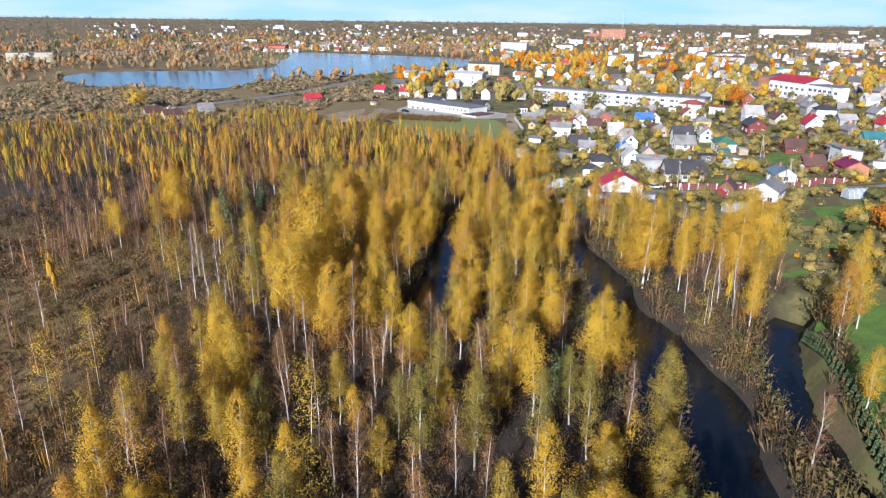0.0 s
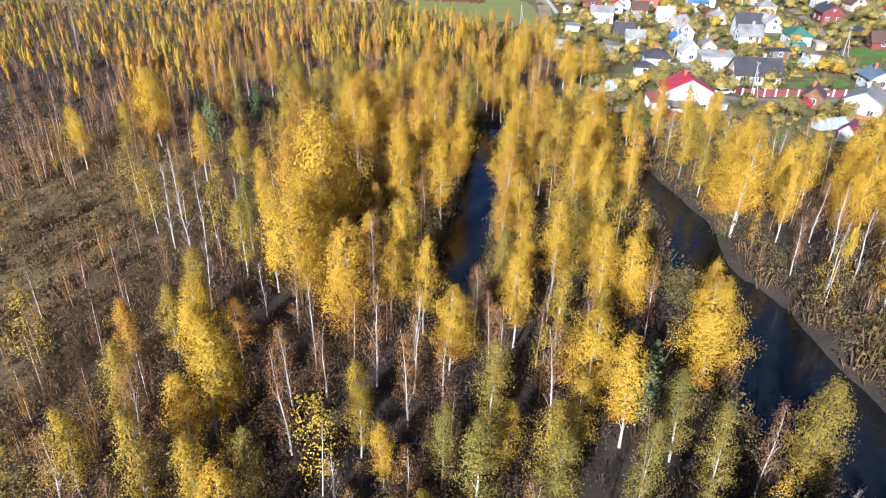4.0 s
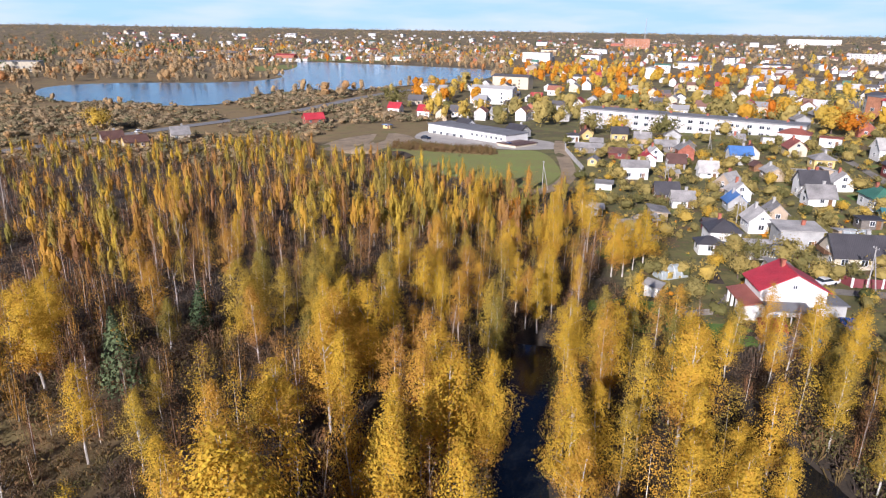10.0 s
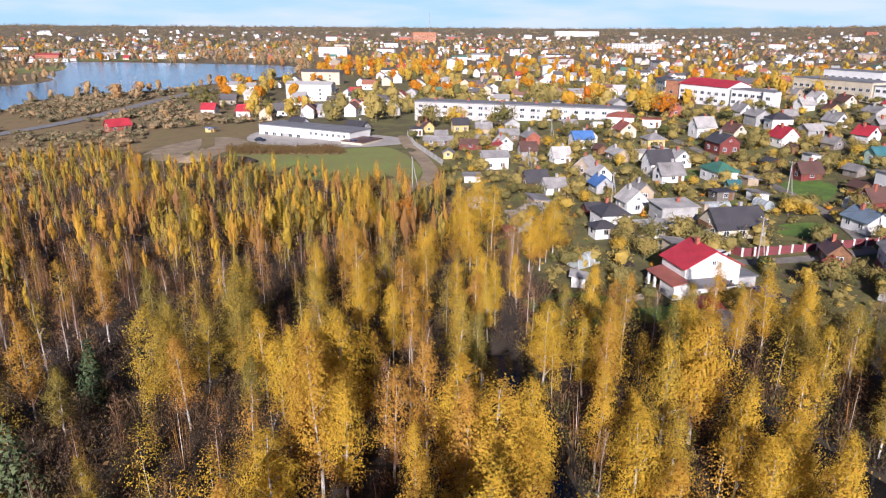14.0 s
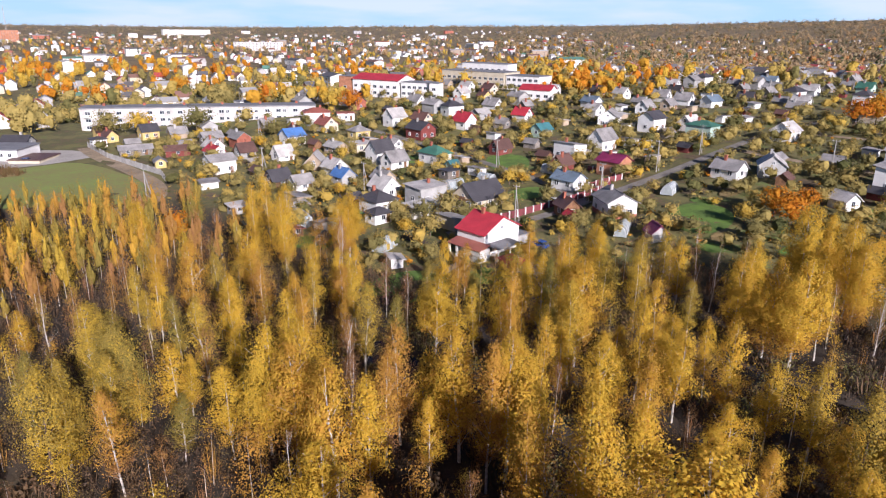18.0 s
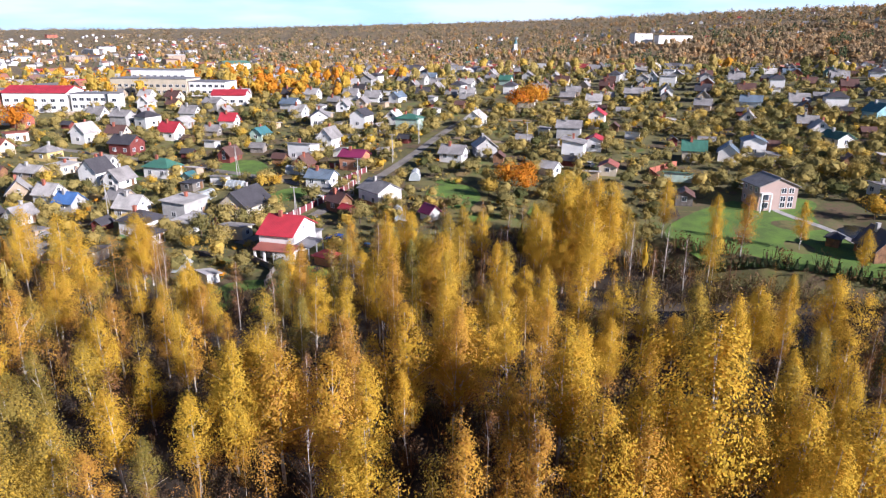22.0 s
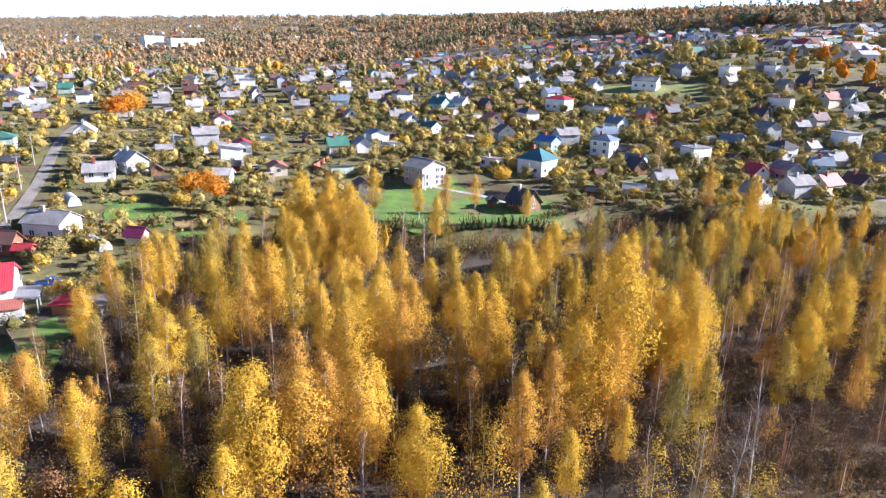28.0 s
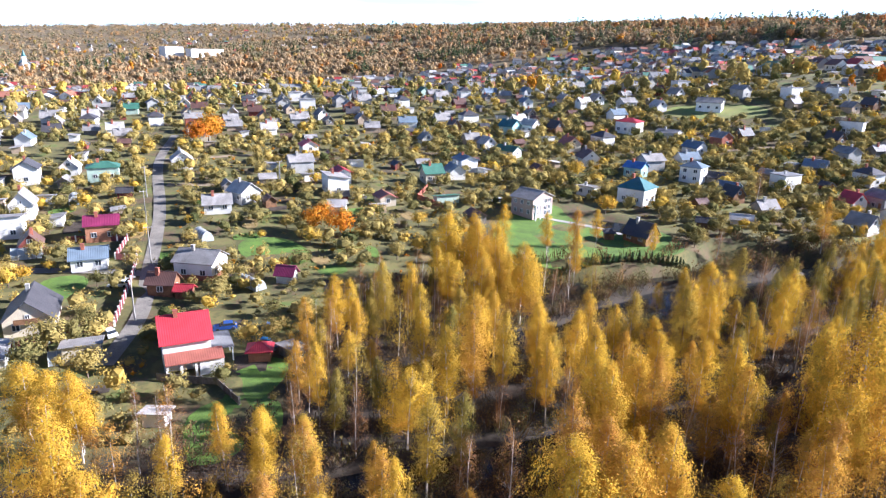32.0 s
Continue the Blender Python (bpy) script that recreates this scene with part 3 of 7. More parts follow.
def gable_body(w, l, eave, rise, hip):
    s = Shape()
    a, b = l / 2, w / 2
    base = -1.2
    if hip:
        return s.box(-a, -b, base, a, b, eave)
    v = [(-a, -b, base), (a, -b, base), (a, b, base), (-a, b, base), (-a, -b, eave), (a, -b, eave), (a, b, eave), (-a, b, eave), (-a, 0, eave + rise), (a, 0, eave + rise)]
    return s.add(v, [(0, 1, 5, 4), (2, 3, 7, 6), (1, 2, 6, 9, 5), (3, 0, 4, 8, 7), (4, 5, 9, 8), (6, 7, 8, 9), (3, 2, 1, 0)])


def roof_shape(w, l, eave, rise, style, over=0.5):
    s = Shape()
    a, b = l / 2 + over, w / 2 + over
    k = rise / (w / 2)
    lo, top, t = eave - over * k + 0.12, eave + rise + 0.14, 0.16
    if style == "gable":
        s.slab([(-a, -b, lo), (a, -b, lo), (a, 0, top), (-a, 0, top)], t)
        s.slab([(-a, 0, top), (a, 0, top), (a, b, lo), (-a, b, lo)], t)
        s.box(-a, -0.12, top - 0.08, a, 0.12, top + 0.05)
    elif style == "hip":
        c = max(l / 2 - w / 2, 0.3)
        lo = eave + 0.05
        s.slab([(-a, -b, lo), (a, -b, lo), (c, 0, top), (-c, 0, top)], t)
        s.slab([(-c, 0, top), (c, 0, top), (a, b, lo), (-a, b, lo)], t)
        s.slab([(a, -b, lo), (a, b, lo), (c, 0, top)], t)
        s.slab([(-a, b, lo), (-a, -b, lo), (-c, 0, top)], t)
    elif style == "shed":
        s.slab([(-a, -b, eave + 0.12), (a, -b, eave + 0.12), (a, b, eave + rise + 0.12), (-a, b, eave + rise + 0.12)], t)
    else:
        s.box(-a + 0.2, -b + 0.2, eave, a - 0.2, b - 0.2, eave + 0.25)
    return s


def build_house(name, label, w, l, eave, rise, wall, roof, style="gable", chimney=True, glazing=2, storeys=None, group="", category="house", plinth=None):
    """A house round its own middle, its ridge along x: walls, roof, chimney, windows, door."""
    h = thing(name, label, category, group)
    if style == "shed":
        s = Shape()
        a, b = l / 2, w / 2
        v = [(-a, -b, -1.2), (a, -b, -1.2), (a, b, -1.2), (-a, b, -1.2), (-a, -b, eave), (a, -b, eave), (a, b, eave + rise), (-a, b, eave + rise)]
        body = s.add(v, [(3, 2, 1, 0), (4, 5, 6, 7), (0, 1, 5, 4), (1, 2, 6, 5), (2, 3, 7, 6), (3, 0, 4, 7)])
    else:
        body = gable_body(w, l, eave, rise, style in ("hip", "flat"))
    part("wall", body, wall, h)
    part("roof", roof_shape(w, l, eave, rise, style), roof, h)
    if plinth:
        part("plinth", Shape().box(-l / 2 - 0.04, -w / 2 - 0.04, -1.2, l / 2 + 0.04, w / 2 + 0.04, 0.9), plinth, h)
    if chimney:
        s = Shape().box(-0.35, -0.3, eave + rise * 0.4, 0.35, 0.3, eave + rise + 0.9).box(-0.42, -0.37, eave + rise + 0.9, 0.42, 0.37, eave + rise + 1.05)
        part("chimney", s, BRICK if rnd.random() < 0.5 else CONCRETE, h, at=pose(l * 0.15, 0.5, 0))
    rows = storeys or max(1, int(eave / 2.5))
    pick = (1.3, 1.3) if glazing > 1 else "plain"
    if glazing:
        for k in range(rows):
            z = 0.85 + k * 2.4
            n = max(1, int(l / (3.2 if glazing > 1 else 4.5)))
            for i in range(n):
                x = -l / 2 + l * (i + 0.5) / n
                add_window(h, x, -w / 2 - 0.02, z, 0, pick)
                if glazing > 1:
                    add_window(h, x, w / 2 + 0.02, z, 180, pick)
            m = max(1, int(w / 3.4))
            for i in range(m):
                y = -w / 2 + w * (i + 0.5) / m
                add_window(h, -l / 2 - 0.02, y, z, -90, pick)
                if glazing > 1:
                    add_window(h, l / 2 + 0.02, y, z, 90, pick)
        if style == "gable" and rise > 2.4:
            for sx, turn in ((-1, -90), (1, 90)):
                add_window(h, sx * (l / 2 + 0.02), 0, eave + 0.15, turn, "plain" if glazing < 2 else (0.8, 0.8))
        door = part("door", Shape().box(-0.5, -0.05, 0, 0.5, 0.05, 2.05).box(0.32, -0.1, 1.0, 0.4, -0.05, 1.1), WOOD, h, at=pose(l * 0.3, -w / 2 - 0.03, 0.1))
    return h


def house(x, y, turn, w, l, eave, rise, wall, roof, style="gable", label="white rendered house with a sheet roof", name="house", size=0.8, **more):
    w, l, eave, rise = w * size, l * size, eave * (0.3 + 0.7 * size), rise * size
    h = build_house(name, label, w, l, eave, rise, wall, roof, style, category=more.pop("category", "shed" if name == "shed" else "house"), **more)
    h.matrix_basis = pose(x, y, gz(x, y), 0, 0, turn)
    TAKEN.append((x, y, max(w, l) * 0.55))
    return h


def shed(x, y, turn, w, l, eave, rise, wall, roof, style="gable", label="weathered timber garden shed"):
    return house(x, y, turn, w, l, eave, rise, wall, roof, style, label, "shed", chimney=False, glazing=1 if l > 4.5 else 0, storeys=1)


# the red-roofed house at the edge of the wood, with its porch and outbuildings
red = house(48.5, 181.5, 86, 10.6, 7.4, 4.9, 2.7, WHITE, R_RED, label="white two-storey house with a bright red sheet roof", glazing=2, size=1.0)
part("porch_roof", Shape().slab([(-5.4, 5.3, 3.1), (3.6, 5.3, 3.1), (3.6, 8.4, 2.4), (-5.4, 8.4, 2.4)], 0.15), R_BROWNRED, red, "rusty red lean-to roof")
part("porch_wall", Shape().box(-5.3, 7.8, -1, -1.5, 8.1, 2.4).box(-5.3, 5.3, -1, -5.1, 7.8, 2.4), WHITE, red)
for px in (-1.0, 1.2, 3.3):
    part("porch_post", Shape().box(px - 0.2, 7.7, -1, px + 0.2, 8.1, 2.4), WHITE, red)
part("terrace_roof", Shape().slab([(-7.4, -2, 2.6), (-3.72, -2, 2.8), (-3.72, 5.1, 2.8), (-7.4, 5.1, 2.6)], 0.15), FELT, red, "grey flat terrace roof")
for px, py in ((-7.1, -1.7), (-7.1, 1.2), (-7.1, 4.8)):
    part("terrace_post", Shape().box(px - 0.1, py - 0.1, -1, px + 0.1, py + 0.1, 2.5), FRAME, red)
part("garage", Shape().box(-3.4, -9.0, -1, 2, -5.32, 2.3), GREYWALL, red, "low rendered garage")
part("garage_roof", Shape().box(-3.7, -9.3, 2.3, 2.3, -5.32, 2.5), FELT, red)
shed(41.9, 170.5, 70, 4, 4.5, 2.2, 1.3, ORANGEBRICK, R_RED, "hip", "small brick shed with a red roof")
shed(28.5, 188.5, 60, 3, 4, 2.0, 0.6, WHITE, R_PALE, "shed", "small white garden shed with a pale roof")
shed(40.7, 165, 20, 4, 6, 2.0, 0.6, GREYWOOD, R_GREY, "shed", "low grey shed with a pale slate roof")
shed(54.8, 196.8, 84, 5, 7, 3.0, 0.8, CREAM, R_GREY, "shed", "cream outbuilding with a grey sloping roof")
house(51.5, 218, 84, 8, 9, 4.8, 2.4, WHITE, R_DARK, "hip", "white house with a green base and dark roof", plinth=GREENWALL)
shed(47.2, 213.4, -6, 5, 6, 2.8, 1.5, WHITE, R_DARK, "hip", "white annex with a dark hipped roof")
house(64.5, 229.7, 84, 7, 8, 3.6, 3.2, WHITE, R_PALE, label="white cottage with a pale slate roof")
house(67.7, 217.3, -6, 8, 11, 5.0, 0.6, GREYWALL, R_PALE, "shed", "grey block house with a flat pale roof")
shed(58.3, 209.8, -6, 5, 10, 2.8, 0.8, WHITE, R_PALE, "shed", "low white annex with a pale roof")
dark = house(73.5, 204.2, -6, 10, 14, 3.2, 4.2, CREAM, R_DARK, label="cream house under a big dark steep roof")
part("balcony", Shape().box(-7.0, -2.0, 2.4, -5.6, 2.0, 2.55).box(-7.0, -2.0, 2.55, -6.9, 2.0, 3.4), WOOD, dark)
house(98.8, 193.6, 84, 7, 9, 3.2, 2.2, WHITE, R_STEEL, label="white bungalow with a blue-grey sheet roof")
house(116.5, 189.8, 84, 8, 9, 4.6, 2.0, ORANGEBRICK, R_MAROON, label="orange brick house with a maroon sheet roof")
house(84.8, 172.3, 52, 9, 11, 4.4, 2.4, WHITE, R_GREY, label="white house with red base and grey roof", plinth=BRICK)
house(78, 181, 60, 5, 6.5, 3.2, 2.2, WOOD, R_BROWN, label="brown timber cabin with a brown roof")
shed(74.4, 177.5, 60, 3, 4, 2.0, 1.0, WOOD, R_RED, "gable", "timber shelter with a red roof")
house(126.7, 210.6, 84, 8, 10, 5.2, 1.2, WHITE, R_GREY, "shed", "white two-storey house with a shallow grey roof")
house(140.5, 207, -6, 7, 10, 4.6, 3.8, WHITE, R_GREY, label="white house with a steep grey gable")
house(102.9, 246.4, 84, 8, 11, 3.6, 2.8, WHITE, R_GREEN, "hip", "white bungalow with a green hipped roof")
house(92.3, 261, -6, 8, 9, 4.6, 4.0, WHITE, R_DARK, label="white house with a dark steep gable roof")
house(126.3, 275.2, 84, 9, 11, 4.4, 3.0, DARKRED, R_DARK, label="dark red boarded house with a dark roof")
house(135.5, 298.6, -6, 8, 9, 4.6, 3.8, WHITE, R_PALE, label="white gabled house with a pale roof")
house(147.7, 271.7, 84, 8, 9, 3.8, 3.8, WHITE, R_RED, label="white house with a red steep roof")
shed(164.2, 277.1, -6, 7, 8, 3.0, 2.0, GREYWALL, R_PALE, "gable", "grey shed with a bright pale roof")
house(90.1, 305.7, -6, 8, 9, 4.2, 2.8, WHITE, R_BLUE, label="white house with a bright blue roof")
house(112.3, 294.3, -6, 7, 8, 3.4, 2.2, YELLOW, R_GREY, "hip", "yellow cottage with a grey roof")
house(91.1, 282, 84, 6, 10, 3.0, 2.0, BEIGE, R_PALE, label="beige cottage with a pale slate roof")
house(99.1, 277.8, -6, 6, 9, 3.2, 0.5, CREAM, R_PALE, "shed", "low cream house with a flat roof")
house(73.2, 288, -6, 6.5, 7, 2.4, 3.6, WHITE, R_PALE, label="small white house with a steep pale roof")
house(73, 270, 40, 7.5, 8, 2.4, 4.0, BEIGE, R_PALE, label="beige summer house with a steep slate roof")
house(49.7, 287.6, -6, 8, 10, 4.8, 1.8, WHITE, R_GREY, label="white two-storey house with a grey slate roof")
house(59.1, 306.7, 84, 6, 8, 3.2, 2.2, WHITE, R_RED, label="white cottage with a red roof")
house(66.8, 300.3, -6, 6, 7, 3.0, 3.0, GREYWALL, R_BROWN, label="grey cottage with a brown roof")
house(119.7, 329, -33, 9, 13, 5.6, 2.0, WHITE, R_BROWNRED, "hip", "white two-storey house with a rusty red roof")
shed(130.5, 323.6, -33, 7, 9, 3.6, 0.5, WHITE, R_BROWNRED, "flat", "white flat-roofed annex beside a house")
house(61, 358, -6, 7, 8, 3.8, 2.8, YELLOW, R_DARK, label="yellow house with a dark steep roof")
house(72.1, 331.2, -6, 6, 9, 2.8, 2.2, GREYWOOD, R_GREY, label="weathered timber house with a grey roof")
house(41.5, 356.3, -6, 5, 6, 3.4, 1.0, WHITE, R_DARK, "hip", "small white house with a dark roof")
shed(44.1, 332.3, -20, 6, 13, 2.6, 1.4, GREYWOOD, R_GREY, "gable", "long grey timber shed by the fence")
shed(53, 320.4, -20, 5, 10, 2.6, 1.6, DARKRED, R_BROWN, "gable", "dark red shed with a brown roof")
shed(40.7, 308.1, 70, 4, 6, 2.4, 1.2, YELLOW, R_GREY, "gable", "yellow boarded shed among fruit trees")
shed(90.5, 229.3, -6, 5, 6, 2.6, 0.4, GREYWOOD, R_DARK, "flat", "dark flat-roofed shed in a garden")
shed(98.5, 235, -6, 3, 4, 2.2, 1.2, MINT, R_TEAL, "gable", "small green shed in a garden")
shed(39.3, 233.9, 20, 4, 6, 2.2, 1.2, BEIGE, R_GREY, "gable", "beige boarded shed with a slate roof")
shed(33.6, 228.3, -6, 5, 6, 2.2, 0.8, WHITE, R_GREY, "shed", "white shed with a grey sloping roof")
shed(28.8, 244.4, -6, 3.5, 5, 2.2, 0.8, GREYWALL, R_PALE, "shed", "small grey shed with a pale roof")
shed(44, 240.5, 84, 5, 8, 2.6, 0.8, BEIGE, R_GREY, "shed", "brick and timber shed with a grey roof")
shed(27.4, 219.5, 84, 3, 5, 2.1, 0.5, WOOD, R_BROWNRED, "shed", "red-brown timber shed near the wood")
shed(28.7, 211, 40, 2.5, 5, 1.4, 0.8, GREYWOOD, R_DARK, "gable", "low dark cold frame shed")
house(53.8, 252, -6, 5, 7, 2.8, 2.4, WHITE, R_GREY, label="small white garden house with a grey roof")
house(67, 249.6, 84, 6, 7, 2.8, 2.6, GREYWALL, R_BLUE, label="grey garden house with a blue roof")
house(129.6, 124.4, -6, 8, 10, 5.6, 1.6, WHITE, R_GREY, "shed", "tall white two-storey house with a grey roof")
shed(140.8, 118.3, -6, 6, 9, 4.0, 1.4, WHITE, R_RED, "gable", "white annex with a red roof")
house(130.7, 151.9, 20, 8, 9, 3.6, 3.0, GREYWALL, R_PALE, label="pale grey house with a bright slate gable")
house(124.7, 160.6, 80, 7, 9, 3.0, 2.6, WHITE, R_GREY, label="white cottage joined to its neighbour")
shed(111.9, 130.5, 60, 5, 6, 2.6, 1.8, WHITE, R_PALE, "gable", "small white gabled shed")
shed(115, 114.4, -6, 6, 8, 2.8, 1.4, CREAM, R_BROWNRED, "gable", "cream shed with a rusty roof")
shed(73.5, 156.5, 50, 4, 4.5, 2.4, 1.8, GREYWALL, R_MAROON, "gable", "small garden house with a maroon roof")
# the modern house on its lawn, the cabin by the pond and what stands round them
modern = house(92, 77.5, 15, 9.2, 8, 5.4, 1.9, PINK, R_GREY, "gable", "modern pale pink two-storey house with large windows", glazing=0, chimney=False, size=1.0)
for z in (0.3, 1.75, 3.7):
    for y in (-1.2, -3.0):
        add_window(modern, -4.02, y, z, -90)
for z in (0.2, 2.1):
    add_window(modern, -4.02, 3.2, z, -90, (2.0, 1.4))
for z in (1.0, 3.6):
    for x in (-2.4, 0, 2.4):
        add_window(modern, x, 4.62, z, 180, (1.0, 1.2))
        add_window(modern, x, -4.62, z, 0, (1.0, 1.2))
part("portico", Shape().box(-5.2, 4.3, -1, -4.9, 4.6, 3.7).box(-5.2, 2.0, 3.7, -4.0, 4.6, 3.95).box(-5.2, 2.0, -1, -4.9, 2.3, 3.7), FRAME, modern)
for k in range(2):
    part("solar_panel", Shape().slab([(-2.6 + 2.3 * k, -3.6, 6.02), (-0.5 + 2.3 * k, -3.6, 6.02), (-0.5 + 2.3 * k, -1.0, 7.10), (-2.6 + 2.3 * k, -1.0, 7.10)], 0.06), GLASS, modern, "dark solar panel")
house(86.9, 40.9, 20, 11, 11, 5.4, 3.8, WHITE, R_TEAL, "hip", "white two-storey house with a teal hipped roof")
house(94.4, 7.5, 20, 8, 9, 6.0, 2.2, WHITE, R_STEEL, "hip", "tall white house with a blue-grey roof")
house(60.8, 64.4, 10, 7, 9, 2.8, 3.8, WOOD, R_DARK, label="brown timber cabin with a dark steep roof")
shed(66.1, 70.8, 60, 3, 3, 2.2, 1.2, WOOD, R_DARK, "hip", "small timber gazebo with a dark roof")
shed(92.3, 96.7, -6, 5, 7, 2.6, 1.4, GREYWOOD, R_BROWN, "gable", "brown timber garden shed beside trees")
shed(110.4, 96.1, 84, 4, 9, 2.2, 0.8, MINT, R_GREEN, "shed", "long carport with a green roof")
house(141.4, 71.1, -6, 8, 10, 5.0, 1.6, WHITE, R_STEEL, label="white house with a blue-grey roof")
house(132.4, 89.4, 84, 7, 8, 4.0, 3.0, CREAM, R_GREEN, label="cream house with a green gable roof")
house(99.1, 49.7, 20, 6, 8, 3.0, 0.6, WHITE, R_GREY, "shed", "low white flat-roofed house")
house(108, 21, 20, 7, 8, 4.0, 2.0, TEALWALL, R_BLUE, "gable", "blue boarded house with a blue roof")
shed(81.1, 5.8, 20, 6, 8, 2.4, 1.6, TEALWALL, R_STEEL, "gable", "low blue boarded outbuilding with a gable")
shed(89.7, 1.1, 20, 6, 8, 2.4, 1.8, GREYWOOD, R_DARK, "gable", "dark timber outbuilding behind a house")
shed(58.4, 27.7, 40, 4, 7, 2.0, 1.4, WHITE, R_PALE, "gable", "small pale gabled shed")
shed(61.1, 39.2, 40, 4, 6, 2.0, 1.2, WOOD, R_DARK, "gable", "dark brown shed by the river")
house(81.5, -40.8, 20, 7, 9, 3.0, 2.8, GREYWOOD, R_STEEL, label="dark timber house with a blue-grey roof")
house(129, 25, -20, 8, 10, 3.4, 3.2, WHITE, R_BROWN, label="white house with a dark brown roof")
house(153.6, 44.2, 20, 7, 11, 3.0, 2.0, WHITE, R_GREEN, label="white bungalow with a green roof")
house(156, -21, 20, 9, 12, 5.4, 1.8, WHITE, R_RED, "hip", "white two-storey house with a red hipped roof")
house(138, -26, 20, 7, 11, 3.6, 1.4, WHITE, R_GREY, "gable", "white single-storey house with a grey roof")
house(185.5, 21.9, 20, 8, 9, 4.2, 3.2, TEALWALL, R_TEAL, label="turquoise house with a teal gable roof")
house(182.2, 13.1, 20, 7, 8, 4.2, 2.8, WHITE, R_PALE, label="white gabled house with a pale roof")
house(157, -72, 30, 9, 14, 4.4, 2.4, WHITE, R_GREY, label="white house on the hill with a grey roof")
house(100.2, -91.4, 20, 8, 11, 5.4, 0.8, WHITE, R_GREY, "shed", "white flat-roofed two-storey house")
house(176.6, 117.3, -6, 7, 9, 6.0, 2.2, WHITE, R_RED, label="tall white house with a red roof")
house(174.6, 206.6, -6, 8, 10, 5.4, 2.6, WHITE, R_DARK, label="white house with a glazed dark roof")
house(169.2, 186, 84, 8, 11, 4.8, 1.8, MINT, R_GREEN, "hip", "pale green house with a green hipped roof")
house(175.6, 161.9, -6, 8, 10, 3.8, 3.0, WHITE, R_PALE, label="white house with a pale gable")
house(176.6, 224.4, 20, 9, 13, 4.4, 3.0, WHITE, R_GREY, label="long white house with a grey roof")
house(151.4, 237.9, -6, 6, 8, 3.0, 2.4, MINT, R_TEAL, label="green cottage with a teal roof")
house(50.2, -44.8, 60, 6, 8, 3.2, 2.8, TEALWALL, R_STEEL, label="pale blue house by the river lane")

house(-147.5, 345.4, 40, 8, 10, 3.4, 3.2, CREAM, R_BROWN, label="cream roadside house with a brown roof")
house(-135.7, 339.9, 40, 8, 11, 3.2, 2.6, YELLOW, R_BROWN, label="yellow roadside house with a brown roof")
house(-125.7, 360.6, 30, 8, 9, 3.4, 3.4, CREAM, R_GREY, label="small cream gabled house by the road")
shed(-79.9, 418.2, 30, 7, 12, 3.4, 3.0, BRICK, R_RED, "gable", "red boarded barn by the road")
house(-42.3, 468.8, -20, 8, 9, 4.2, 3.4, WHITE, R_RED, label="white house with a red gable roof near the lake")
house(-24.6, 456.3, -20, 8, 9, 4.2, 3.4, WHITE, R_RED, label="white house with a red roof beside its neighbour")
shed(-40, 395.6, -30, 2.4, 5, 2.0, 0.3, YELLOW, R_BLUE, "flat", "yellow and blue site container")

# ---- larger buildings ----
def window_row(parent, x0, x1, n, y, z, turn, size=(1.3, 1.3)):
    for i in range(n):
        add_window(parent, x0 + (x1 - x0) * (i + 0.5) / n, y, z, turn, size)


def apartment_block():
    ax, ay, bx, by = 52, 398, 132, 345
    length, turn = math.hypot(bx - ax, by - ay), math.degrees(math.atan2(by - ay, bx - ax))
    b = thing("apartment_block", "long three-storey pale panel apartment block with loggias", "building", at=pose((ax + bx) / 2 + 3, (ay + by) / 2 + 5, 2.6, 0, 0, turn))
    h, d = 9.4, 12
    part("wall", Shape().box(-length / 2, -d / 2, -2, length / 2, d / 2, h), GREYPANEL, b)
    part("roof", Shape().box(-length / 2 - 0.2, -d / 2 - 0.2, h, length / 2 + 0.2, d / 2 + 0.2, h + 0.5), FELT, b)
    n = 16
    for i in range(n):
        x = -length / 2 + length * (i + 0.5) / n
        for k in range(3):
            z = 1.1 + 2.9 * k
            if i % 2 == 0:
                bal = part("balcony", Shape().box(x - 1.5, -d / 2 - 1.1, z - 1.0, x + 1.5, -d / 2, z - 0.85).box(x - 1.5, -d / 2 - 1.1, z - 0.85, x + 1.5, -d / 2 - 1.0, z + 0.15), WHITE, b)
                add_window(b, x, -d / 2 - 0.03, z, 0, (2.0, 1.4))
            else:
                add_window(b, x - 1.2, -d / 2 - 0.03, z, 0, (2.0, 1.4))
                add_window(b, x + 1.3, -d / 2 - 0.03, z, 0)
    for k in range(3):
        add_window(b, -length / 2 - 0.03, 0, 1.1 + 2.9 * k, -90)
    for i in range(6):
        part("roof_vent", Shape().box(-0.5, -0.5, h + 0.4, 0.5, 0.5, h + 1.5), BRICK, b, at=pose(-length / 2 + length * (i + 0.5) / 6, 2, 0))
    for t in np.linspace(0, 1, 9):
        TAKEN.append((ax + t * (bx - ax) + 3, ay + t * (by - ay) + 5, 9))


GREYPANEL = material("pale_concrete_panels", (0.56, 0.53, 0.49), 0.85, 0, 0.15, 4.0, 0.1)
apartment_block()


